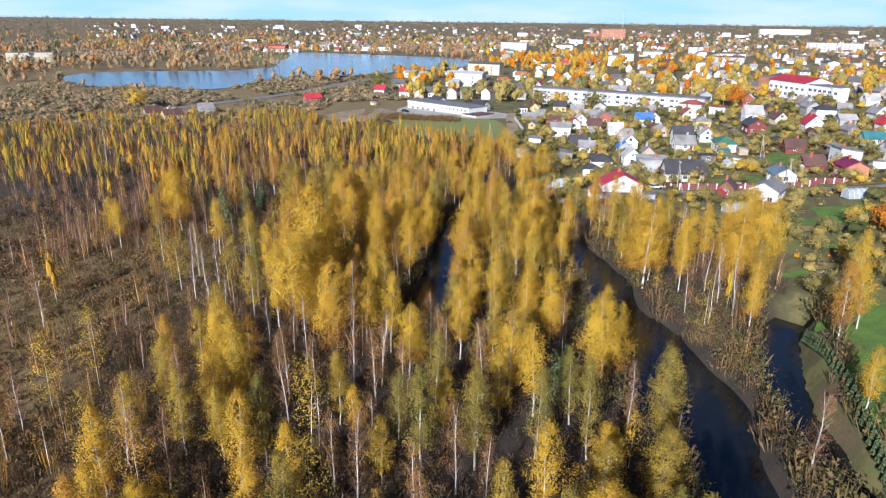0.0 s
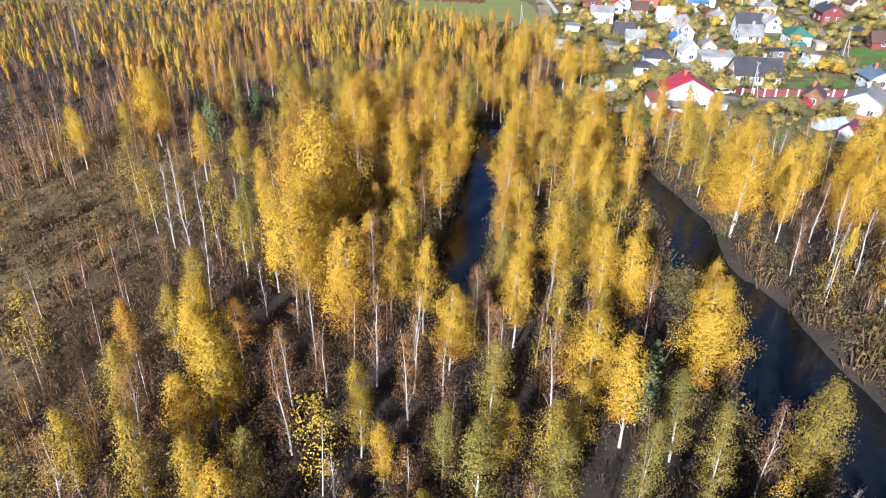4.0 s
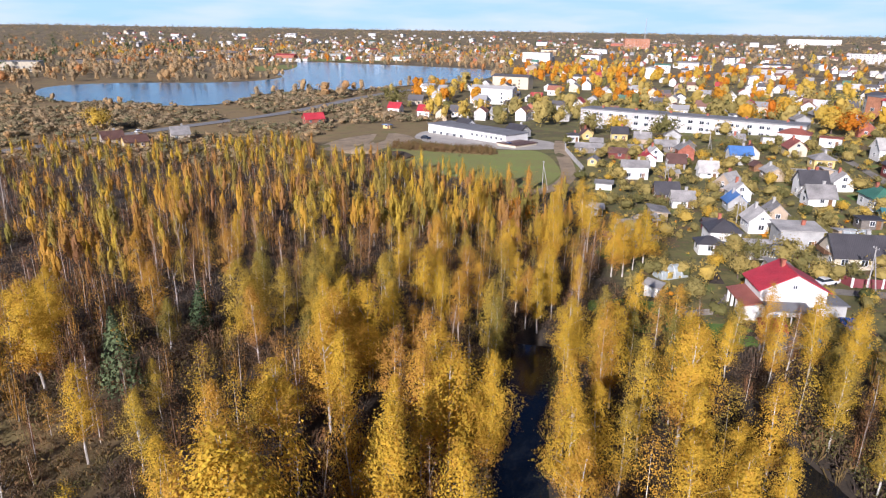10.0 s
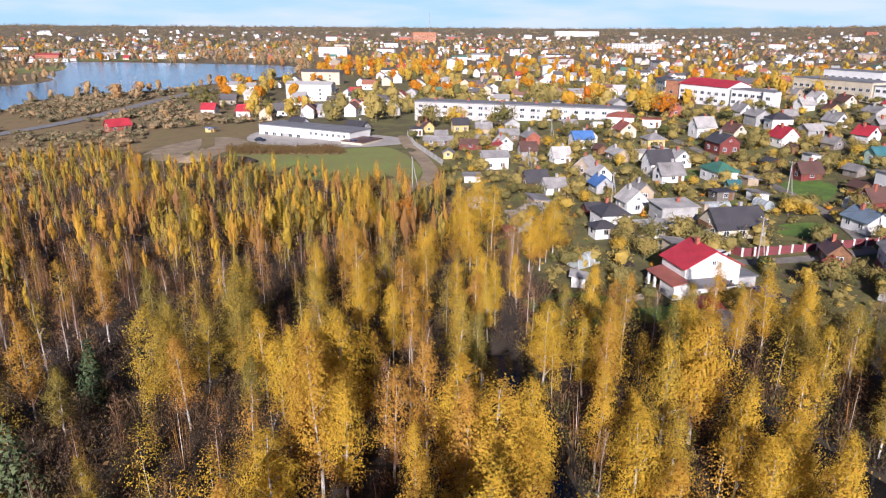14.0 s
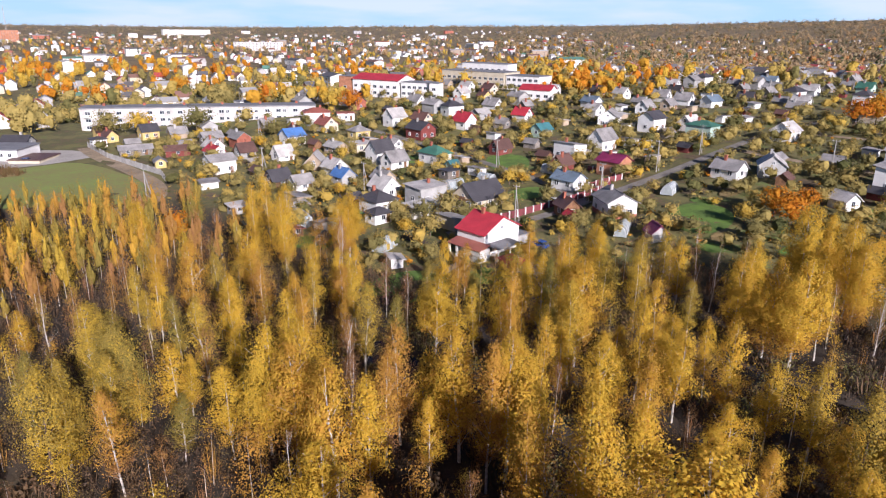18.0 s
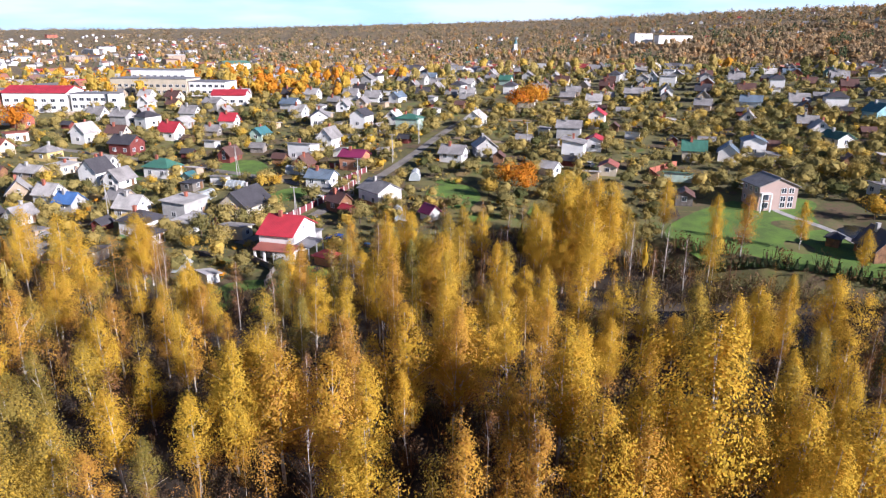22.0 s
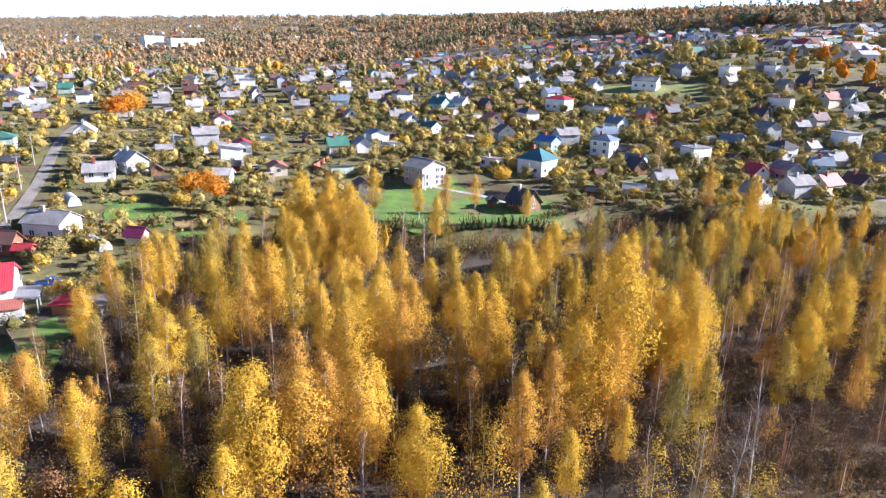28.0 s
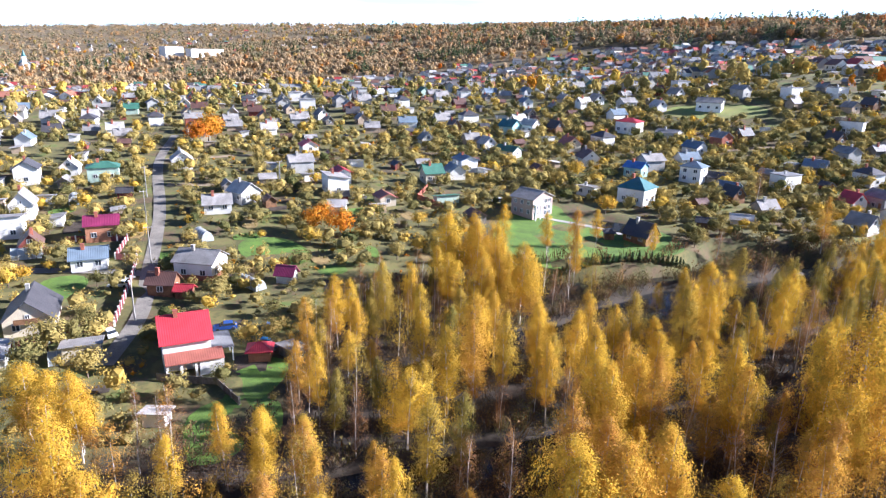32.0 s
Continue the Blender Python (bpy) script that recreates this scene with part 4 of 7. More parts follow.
def works():
    ax, ay, bx, by = -20, 384, 13, 350
    length, turn = math.hypot(bx - ax, by - ay), math.degrees(math.atan2(by - ay, bx - ax))
    c, s_ = math.cos(radians(turn)), math.sin(radians(turn))
    b = thing("works_building", "long white works building with a dark flat roof", "building", at=pose((ax + bx) / 2 - s_ * 7, (ay + by) / 2 + c * 7, 0, 0, 0, turn))
    part("wall", Shape().box(-length / 2, -7, -1, length / 2, 7, 5.6), WHITE, b)
    part("roof", Shape().box(-length / 2 - 0.3, -7.3, 5.6, length / 2 + 0.3, 7.3, 5.95), FELT, b)
    window_row(b, -length / 2 + 2, 0, 5, -7.03, 1.6, 0, (2.0, 1.4))
    for k in range(2):
        window_row(b, 3, length / 2 - 1, 7, -7.03, 0.9 + 2.5 * k, 0)
    part("gate", Shape().box(-1.4, -7.1, 0, 1.4, -7.0, 3.0), GREYWALL, b, at=pose(-9, 0, 0))
    part("annex", Shape().box(length / 2 - 1, -11, -1, length / 2 + 9, 2, 3.0), CREAM, b)
    part("annex_roof", Shape().box(length / 2 - 1.3, -11.3, 3.0, length / 2 + 9.3, 2.3, 3.3), R_BROWN, b)
    for t in np.linspace(0, 1.2, 7):
        TAKEN.append((ax + t * (bx - ax) + 6, ay + t * (by - ay) + 6, 9))
    house(-3.1, 386.9, -45, 8, 9, 4.0, 3.2, WHITE, R_DARK, label="white gabled house behind the works")
    house(19.8, 371, -45, 9, 11, 3.4, 3.0, GREYWALL, R_DARK, label="grey house with a dark roof")


works()


def big_building(name, label, x, y, turn, length, depth, h, wall, roof, cols, rows, style="flat", rise=0.5):
    z = gz(x, y)
    b = thing(name, label, "building", at=pose(x, y, z, 0, 0, turn))
    part("wall", gable_body(depth, length, h, rise, style != "gable"), wall, b)
    part("roof", roof_shape(depth, length, h, rise, style), roof, b)
    for k in range(rows):
        window_row(b, -length / 2, length / 2, cols, -depth / 2 - 0.03, 1.0 + k * 3.0, 0, (2.0, 1.4))
        add_window(b, -length / 2 - 0.03, 0, 1.0 + k * 3.0, -90, (2.0, 1.4))
    c, s_ = math.cos(radians(turn)), math.sin(radians(turn))
    for t in np.linspace(-length / 2, length / 2, max(2, int(length / 8))):
        TAKEN.append((x + t * c, y + t * s_, depth * 0.6))
    return b


big_building("school_building", "long white flat-roofed school building", 238, 337, -84, 40, 16, 8.0, CREAM, FELT, 12, 2)
big_building("school_building", "white school hall with a flat roof", 241, 307, -84, 19, 14, 6.6, WHITE, FELT, 6, 2)
big_building("school_building", "white block above the school's main wing", 252, 342, -84, 30, 10, 11, WHITE, FELT, 8, 3)
big_building("depot_building", "white depot with a big red sheet roof", 184.5, 357, -79, 28, 15, 8.0, WHITE, R_RED, 7, 2, "gable", 2.4)
big_building("brick_block", "plain orange brick block", 180, 376, -79, 8, 12, 10, ORANGEBRICK, FELT, 1, 2)
big_building("garage_block", "white two-storey block beside the depot", 187, 334, -75, 15, 10, 7, WHITE, FELT, 5, 2)
big_building("garage_block", "small white tower block by the depot yard", 186, 322, -75, 5, 5, 7.5, WHITE, FELT, 1, 2)
big_building("shop_building", "white shop with a red sheet roof", 216, 284, -75, 15, 10, 4.5, WHITE, R_RED, 4, 1, "gable", 2.0)
big_building("hospital_building", "tall white hospital block on the far slope", 1034, 44, 115, 30, 16, 17, WHITE, FELT, 9, 5)
big_building("hospital_building", "lower white wing of the far block", 1027, -2, 115, 56, 14, 11, WHITE, FELT, 16, 3)
big_building("office_block", "white office block with blue glazing", 122, 1183, -20, 44, 18, 14, WHITE, FELT, 10, 4)
big_building("office_block", "tall brick-red slab block in the town", 453, 1874, 0, 62, 20, 24, ORANGEBRICK, FELT, 12, 7)
big_building("office_block", "white slab block on the skyline", 1087, 2243, -10, 150, 20, 16, WHITE, FELT, 16, 4)
big_building("office_block", "pale apartment slab in the town", 700, 1250, -30, 90, 16, 16, GREYPANEL, FELT, 14, 5)

big_building("hall_building", "beige industrial hall beyond the lake", -454, 773, 20, 46, 24, 10, CREAM, FELT, 8, 2)
big_building("market_shed", "long dark low market shed beyond the lake", -441, 945, 30, 95, 14, 5, GREYWOOD, R_DARK, 0, 0)
big_building("market_shed", "low dark shed with a flat roof beyond the lake", -400, 1035, 25, 80, 14, 5, GREYWOOD, R_STEEL, 0, 0)
big_building("shop_building", "long low white shop on the far shore", -255, 1075, 15, 46, 12, 4, WHITE, FELT, 8, 1)
big_building("pavilion_building", "long white lakeside pavilion", -120, 1150, 5, 70, 14, 6, WHITE, R_GREY, 12, 1)
big_building("stadium_stand", "low pale stand beside the stadium field", -242, 1340, 5, 70, 12, 6, GREYPANEL, FELT, 10, 1)


def church(x, y):
    c = thing("church", "white church with a slim tower and green spire", "church", at=pose(x, y, gz(x, y), 0, 0, 10))
    part("nave", gable_body(10, 20, 7, 5, False), WHITE, c)
    part("roof", roof_shape(10, 20, 7, 5, "gable"), R_TEAL, c)
    part("tower", Shape().box(-13, -2.6, -1, -8, 2.6, 16), WHITE, c)
    part("spire", Shape().tube([(-10.5, 0, 16), (-10.5, 0, 18), (-10.5, 0, 25)], [3.4, 2.2, 0.1], 8), R_TEAL, c)


church(1010, 233)
mast = thing("radio_mast", "tall thin lattice radio mast on the skyline", "mast", at=pose(560, 2200, gz(560, 2200)))
for k in range(3):
    a = 2.1 * k
    part("leg", Shape().tube([(2.5 * math.cos(a), 2.5 * math.sin(a), 0), (0.3 * math.cos(a), 0.3 * math.sin(a), 75)], [0.4, 0.25], 4), POST, mast)
for z in range(5, 75, 7):
    r = 2.5 - 2.2 * z / 75
    part("brace", Shape().tube([(r * math.cos(2.1 * k), r * math.sin(2.1 * k), z) for k in (0, 1, 2, 0)], [0.15] * 4, 3), POST, mast)

# ---- neighbourhood of houses that fills the slopes ----
KINDS = [  # wall, roof, style, w, l, eave, rise, label
    (WHITE, R_GREY, "gable", 7, 9, 3.0, 3.4, "white gabled cottage with a grey slate roof"),
    (WHITE, R_PALE, "gable", 7, 8, 3.2, 3.0, "white cottage with a pale slate roof"),
    (CREAM, R_BROWN, "gable", 7, 9, 3.0, 3.0, "cream cottage with a brown roof"),
    (GREYWALL, R_GREY, "gable", 8, 10, 4.6, 2.4, "grey two-storey house with a slate roof"),
    (WHITE, R_RED, "gable", 7, 8, 3.4, 3.2, "white cottage with a red sheet roof"),
    (BEIGE, R_GREY, "gable", 6, 8, 2.8, 2.6, "beige boarded cottage with a grey roof"),
    (WOOD, R_DARK, "gable", 6, 8, 2.8, 3.2, "brown timber cottage with a dark roof"),
    (WHITE, R_DARK, "hip", 8, 10, 4.8, 2.4, "white two-storey house with a dark hipped roof"),
    (YELLOW, R_BROWN, "gable", 6, 7, 2.8, 2.6, "yellow cottage with a brown roof"),
    (GREYWOOD, R_GREY, "gable", 5, 7, 2.4, 2.2, "weathered timber cottage with a slate roof"),
    (WHITE, R_STEEL, "gable", 7, 10, 3.2, 2.6, "white bungalow with a blue-grey roof"),
    (BRICK, R_GREY, "gable", 7, 9, 4.4, 2.4, "red brick house with a grey roof"),
    (MINT, R_GREEN, "gable", 7, 8, 3.4, 2.8, "pale green cottage with a green roof"),
    (WHITE, FELT, "flat", 8, 10, 5.6, 0.4, "white flat-roofed two-storey house"),
    (DARKRED, R_BROWN, "gable", 6, 8, 2.8, 3.0, "dark red boarded cottage"),
    (CREAM, R_BROWNRED, "gable", 8, 10, 3.6, 3.2, "cream house with a rusty red roof"),
]
SHEDS = [(GREYWOOD, R_GREY, "gable", 4, 6, 2.2, 1.4, "weathered garden shed with a slate roof"), (BEIGE, R_PALE, "shed", 4, 5, 2.2, 0.6, "beige garden shed with a pale roof"),
         (WHITE, R_GREY, "shed", 4, 6, 2.3, 0.6, "white garden shed with a grey roof"), (DARKRED, R_DARK, "gable", 3.5, 5, 2.2, 1.2, "dark red boarded garden shed"),
         (WOOD, R_BROWN, "gable", 4, 5, 2.2, 1.4, "brown timber garden shed with a gable")]
SHARES = (4, 4, 2, 3, 0.4, 3, 2, 2, 1, 3, 2, 1, 0.4, 1.5, 1, 0.8)      # how common each kind is


def site_ok(x, y):
    if x < east_edge(y) + 9 or (50 < x < 125 and 28 < y < 118) or (60 < x < 110 and 126 < y < 182) or (18 < x < 64 and 158 < y < 204):
        return False
    if y > 345 and x < 45 or (y > 275 and x < 42):
        return False
    if to_course(x, y, STREET) < 8 or bed(np.array([x]), np.array([y]))[0] > 0.01:
        return False
    if min(to_course(x, y, c) for c in ([(96, 186), (112, 226), (128, 300), (132, 330)], [(200, 169), (190, 120), (150, 40), (110, -20)])) < 7:
        return False
    return not (125 < x < 172 and -98 < y < -36) and not (100 < x < 122 and 128 < y < 170)


FILLED = [0.0]


def fill_neighbourhood():
    made = {}
    count = {"house": 0, "shed": 0}
    sites = []
    for gx in np.arange(24, 420, 17.0):
        for gy in np.arange(-190, 420, 15.0):
            c, s_ = math.cos(radians(-7)), math.sin(radians(-7))
            x = 30 + (gx - 30) * c - (gy - 150) * s_ + rnd.uniform(-4, 4)
            y = 150 + (gx - 30) * s_ + (gy - 150) * c + rnd.uniform(-4, 4)
            near = math.hypot(x - 90, y - 130)
            sites.append((near, x, y))
    sites.sort()
    for near, x, y in sites:
        if not site_ok(x, y) or rnd.random() < 0.12:
            continue
        small = rnd.random() < (0.8 if near < 110 else 0.45 if near < 150 else 0.25)
        kind = "shed" if small else "house"
        if count[kind] >= (150 if small else 225) or not free(x, y, 3.4 if small else 4.6):
            continue
        k = rnd.randrange(len(SHEDS)) if small else rnd.choices(range(len(KINDS)), SHARES)[0]
        wall, roof, style, w, l, eave, rise, label = (SHEDS if small else KINDS)[k]
        w, l, eave, rise = w * 0.76, l * 0.78, eave * 0.84, rise * 0.8
        if (kind, k) not in made:
            made[kind, k] = build_house(kind, label, w, l, eave, rise, wall, roof, style, chimney=not small, glazing=0 if small else 1, storeys=None, group="garden sheds" if small else "houses on the slope", category=kind)
            ob = made[kind, k]
            ob.matrix_basis = pose(x, y, gz(x, y), 0, 0, -7 + rnd.choice((0, 90, 90, 180)) + rnd.uniform(-8, 8))
        else:
            copy_thing(made[kind, k], pose(x, y, gz(x, y), 0, 0, -7 + rnd.choice((0, 90, 90, 180)) + rnd.uniform(-8, 8)))
        count[kind] += 1
        FILLED[0] = max(FILLED[0], near)
        TAKEN.append((x, y, 2.4 if small else 4.2))


fill_neighbourhood()


def SHORE(y):
    """The line east of which the town's streets run along the lake."""
    return np.interp(y, (400, 440, 480, 565, 612, 664, 754, 889, 1060), (20, -20, -50, -55, -60, -35, 50, 65, 60))


def far_town():
    """The town beyond the near streets: joined houses, each with walls, roof planes and a row of windows."""
    walls, roofs, holes = Shape(), Shape(), Shape()
    tints = {id(walls): [], id(roofs): []}
    n = 0
    while n < 3400:
        az, r = (radians(rnd.uniform(-28, 150)), 150 + 2400 * rnd.random() ** 1.7) if rnd.random() < 0.5 else (radians(rnd.uniform(62, 160)), 150 + 780 * rnd.random() ** 0.8)
        x, y = r * math.sin(az), 120 + r * math.cos(az)
        if n > 3350:                        # the far side of the lake
            x, y = rnd.uniform(-430, -60), rnd.uniform(1085, 1400)
            r = 1100
        elif math.hypot(x - 90, y - 130) < FILLED[0] + 6 or x < east_edge(y) + 12 and y < 350:
            continue
        if n <= 3350 and y < 1100 and y > 350 and x < SHORE(y):
            continue
        if math.degrees(az) > 112 and r > np.interp(math.degrees(az), (112, 130, 150, 160), (900, 820, 620, 580)) or math.degrees(az) > 60 and (r > 1700 or 780 < r < 1060 and math.degrees(az) > 82):
            continue
        if not free(x, y, 5) or to_course(x, y, [(-74, 562), (-40, 640), (40, 720), (120, 900)]) < 12:
            continue
        z, t = gz(x, y), radians(rnd.choice((-20, 70)) + rnd.uniform(-10, 10))
        big = rnd.random() < (0.12 if r > 600 else 0.02) and az < 1.05
        w, l, e, h = (11, rnd.uniform(18, 40), rnd.uniform(6, 11), 1.5) if big else (rnd.uniform(6, 7.5), rnd.uniform(7, 10), rnd.uniform(2.8, 5), rnd.uniform(1.8, 3))
        c, s_ = math.cos(t), math.sin(t)
        put = lambda sh: [(x + a * c - b * s_, y + a * s_ + b * c, z + q) for a, b, q in sh.v]
        for target, sh in ((walls, gable_body(w, l, e, h, False)), (roofs, roof_shape(w, l, e, h, "gable"))):
            target.add(put(sh), sh.f)
            tints[id(target)] += [rnd.random()] * len(sh.f)
        hole = Shape()
        for k in range(max(1, int(e / 2.7))):
            for i in range(2 if r > 400 else max(2, int(l / 4))):
                q = -l / 2 + l * (i + 0.5) / (2 if r > 400 else max(2, int(l / 4)))
                for sy in (-1, 1):
                    hole.box(q - 0.6, sy * w / 2 - 0.05, 1 + 2.7 * k, q + 0.6, sy * w / 2 + 0.05, 2.3 + 2.7 * k)
        holes.add(put(hole), hole.f)
        n += 1
    t = thing("far_town", "many small white and grey houses with red and grey roofs", "houses", kind="stuff")
    for name, sh, mat in (("wall", walls, TOWNWALL), ("roof", roofs, TOWNROOF), ("window", holes, GLASS)):
        ob = tagged(part(name, sh, mat, t), kind="stuff")
        if id(sh) in tints:
            ob.data.attributes.new("tint", "FLOAT", "FACE").data.foreach_set("value", tints[id(sh)])


def town_material(name, stops, rough):
    m = bpy.data.materials.new(name)
    m.use_nodes = True
    n, l = m.node_tree.nodes, m.node_tree.links
    att, ramp = n.new("ShaderNodeAttribute"), n.new("ShaderNodeValToRGB")
    att.attribute_name = "tint"
    ramp.color_ramp.interpolation = "CONSTANT"
    e = ramp.color_ramp.elements
    for k, (at, col) in enumerate(stops):
        q = e[k] if k < 2 else e.new(at)
        q.position, q.color = at, (*col, 1)
    l.new(att.outputs["Fac"], ramp.inputs[0]), l.new(ramp.outputs[0], n["Principled BSDF"].inputs["Base Color"])
    n["Principled BSDF"].inputs["Roughness"].default_value = rough
    return m


TOWNWALL = town_material("town_walls", [(0.0, (0.78, 0.76, 0.72)), (0.95, (0.40, 0.14, 0.09)), (0.45, (0.62, 0.60, 0.57)), (0.65, (0.60, 0.50, 0.36)), (0.78, (0.42, 0.40, 0.38)), (0.88, (0.35, 0.27, 0.2))], 0.85)
TOWNROOF = town_material("town_roofs", [(0.0, (0.32, 0.31, 0.30)), (0.95, (0.10, 0.22, 0.16)), (0.25, (0.50, 0.48, 0.45)), (0.4, (0.12, 0.11, 0.11)), (0.66, (0.40, 0.06, 0.06)), (0.74, (0.22, 0.12, 0.09)), (0.86, (0.34, 0.14, 0.09))], 0.6)
far_town()

# ---- trees ----
def leaf_triangles(centres, size, rng, flat=0.0, out=None, keep=1.5):
    """One small leaf spray, a triangle, at every centre; leaves turn towards the light outside the crown."""
    n = len(centres)
    nrm = rng.normal(size=(n, 3)) * 0.6
    nrm[:, 2] += flat
    if out is not None:
        nrm += keep * out
    nrm /= np.linalg.norm(nrm, axis=1)[:, None] + 1e-9
    a = np.cross(nrm, rng.normal(size=(n, 3)))
    a /= np.linalg.norm(a, axis=1)[:, None] + 1e-9
    b = np.cross(nrm, a)
    s = size * rng.uniform(0.7, 1.25, (n, 1))
    return np.stack([centres - 0.5 * s * a - 0.35 * s * b, centres + 0.55 * s * a - 0.1 * s * b, centres - 0.1 * s * a + 0.6 * s * b], 1).reshape(-1, 3)


def mesh_of(name, verts, size_of_face, mats, tint=None, mat_index=None):
    n = len(verts) // size_of_face
    me = bpy.data.meshes.new(name)
    me.vertices.add(len(verts)), me.loops.add(len(verts)), me.polygons.add(n)
    me.vertices.foreach_set("co", np.asarray(verts, np.float32).ravel())
    me.loops.foreach_set("vertex_index", np.arange(len(verts), dtype=np.int32))
    me.polygons.foreach_set("loop_start", np.arange(0, len(verts), size_of_face, dtype=np.int32))
    for m in mats:
        me.materials.append(m)
    if mat_index is not None:
        me.polygons.foreach_set("material_index", np.asarray(mat_index, np.int32))
    me.update()
    if tint is not None:
        me.attributes.new("tint", "FLOAT", "FACE").data.foreach_set("value", np.asarray(tint, np.float32))
    return me


def outward(p, h, r, base):
    """Directions out of a crown of height h and radius r, a little upwards."""
    mid, half = h * (0.5 + 0.4 * base), h * (1 - base) * 0.55
    q = p / np.array([r * r, r * r, half * half]) - np.array([0, 0, mid / (half * half)])
    q /= np.linalg.norm(q, axis=1)[:, None] + 1e-9
    return q + np.array([0, 0, 0.3])


def crown_points(h, r, base, clumps, leaves, rng, point=0.38, spread=0.5):
    """Leaf clumps in a teardrop gathered into lobes, widest at the share `point` of its height."""
    lobe = rng.uniform(0, 2 * np.pi, 7)
    u = rng.uniform(0.02, 1, clumps) ** 1.05
    a = rng.uniform(0, 2 * np.pi, clumps)
    out = rng.uniform(0.12, 1.0, clumps) ** 0.42
    if clumps > 70:                         # most clumps hang about a dozen or so limbs, with gaps between them
        limb = rng.integers(0, 15, clumps)
        lu, la, lo = (np.arange(15) + rng.uniform(0, 1, 15)) / 15.5, np.arange(15) * 2.4 + rng.uniform(-0.5, 0.5, 15), rng.uniform(0.45, 0.95, 15)
        on = rng.random(clumps) < 0.72
        u = np.where(on, np.clip(lu[limb] + rng.normal(0, 0.055, clumps), 0.02, 0.995), u)
        a = np.where(on, la[limb] + rng.normal(0, 0.42, clumps), a)
        out = np.where(on, np.clip(lo[limb] + rng.normal(0, 0.22, clumps), 0.1, 1.12), out)
    prof = np.where(u < point, 0.42 + 0.58 * np.sin(u / point * np.pi / 2), np.clip(1 - (np.clip(u - point, 0, 1) / (1 - point)) ** 1.8, 0, 1) ** 0.75)
    bump = 1 + 0.2 * np.sin(3 * a + lobe[0] + 9 * u) + 0.17 * np.sin(2 * a + lobe[1] - 14 * u)
    rad = r * prof * bump * out
    c = np.stack([rad * np.cos(a), rad * np.sin(a), h * (base + (1 - base) * u) - 0.18 * rad], 1)
    sp = spread * rng.uniform(0.6, 1.3, (clumps, 1))
    p = np.repeat(c, leaves, 0) + rng.normal(size=(clumps * leaves, 3)) * np.repeat(sp, leaves, 0) * np.array([1, 1, 1.15])
    return c, p


def trunk_shape(h, thick, limbs, centres, rng, sides=6, bend=0.25, limb=0.34):
    s = Shape()
    bx, by = rng.normal(0, bend, 2)
    path = [(bx * t * t + 0.12 * math.sin(7 * t), by * t * t, h * t * 0.97 - 0.4 * (t == 0)) for t in np.linspace(0, 1, 6)]
    s.tube(path, [thick * (1 - 0.9 * t) for t in np.linspace(0, 1, 6)], sides)
    for c in centres[:limbs]:
        t = max(0.12, min(0.9, c[2] / h - 0.14))
        st = (bx * t * t + 0.12 * math.sin(7 * t), by * t * t, h * t * 0.97)
        mid = ((st[0] + c[0]) / 2, (st[1] + c[1]) / 2, st[2] * 0.45 + c[2] * 0.55)
        s.tube([st, mid, tuple(c)], [thick * limb * (1 - t * 0.6), thick * limb * 0.6 * (1 - t * 0.6), 0.008], 3)
    return s


TREE_KINDS = {  # crown radius for 14 m, crown base, clumps, leaves, leaf size, tint, bark, label
    "gold": (2.3, 0.27, 380, 16, 0.15, 0.44, BARK_WHITE, "slender birch with golden yellow autumn leaves"),
    "gold_wide": (3.3, 0.26, 500, 17, 0.165, 0.45, BARK_WHITE, "broad birch with a full golden yellow crown"),
    "rust": (1.6, 0.2, 170, 16, 0.105, 0.78, BARK_WHITE, "thin birch with sparse rusty brown leaves"),
    "amber": (2.3, 0.25, 360, 16, 0.15, 0.6, BARK_WHITE, "birch in amber brown autumn leaf"),
    "amber_wide": (3.3, 0.26, 480, 17, 0.165, 0.56, BARK_WHITE, "broad birch with a full amber yellow crown"),
    "green": (2.2, 0.22, 360, 16, 0.15, 0.14, BARK_WHITE, "birch still green and yellow-green"),
    "olive": (2.3, 0.26, 360, 16, 0.15, 0.29, BARK_WHITE, "birch with olive yellow leaves"),
    "olive_wide": (3.1, 0.18, 440, 17, 0.16, 0.24, BARK_BROWN, "broad alder with dull olive leaves"),
    "bare": (1.8, 0.25, 90, 8, 0.10, 0.88, BARK_WHITE, "bare white birch that has lost its leaves"),
}
TREE_NAMES = {"pine": "pine_tree", "spruce": "spruce_tree", "rust": "birch_sapling", "bare": "bare_birch", "olive_wide": "alder_tree", "green": "green_birch"}
MODELS = {}


def conifer(h, r, rng, layers):
    pts = []
    for k in range(layers):
        t = k / layers
        rr = r * (1 - t) ** 0.8 * (0.85 + 0.3 * rng.random())
        n = int(10 + 50 * (1 - t))
        a = rng.uniform(0, 6.3, n)
        q = rr * rng.uniform(0.25, 1, n) ** 0.6
        pts.append(np.stack([q * np.cos(a), q * np.sin(a), h * (0.08 + 0.92 * t) - 0.25 * q + rng.normal(0, 0.1, n)], 1))
    return np.concatenate(pts)


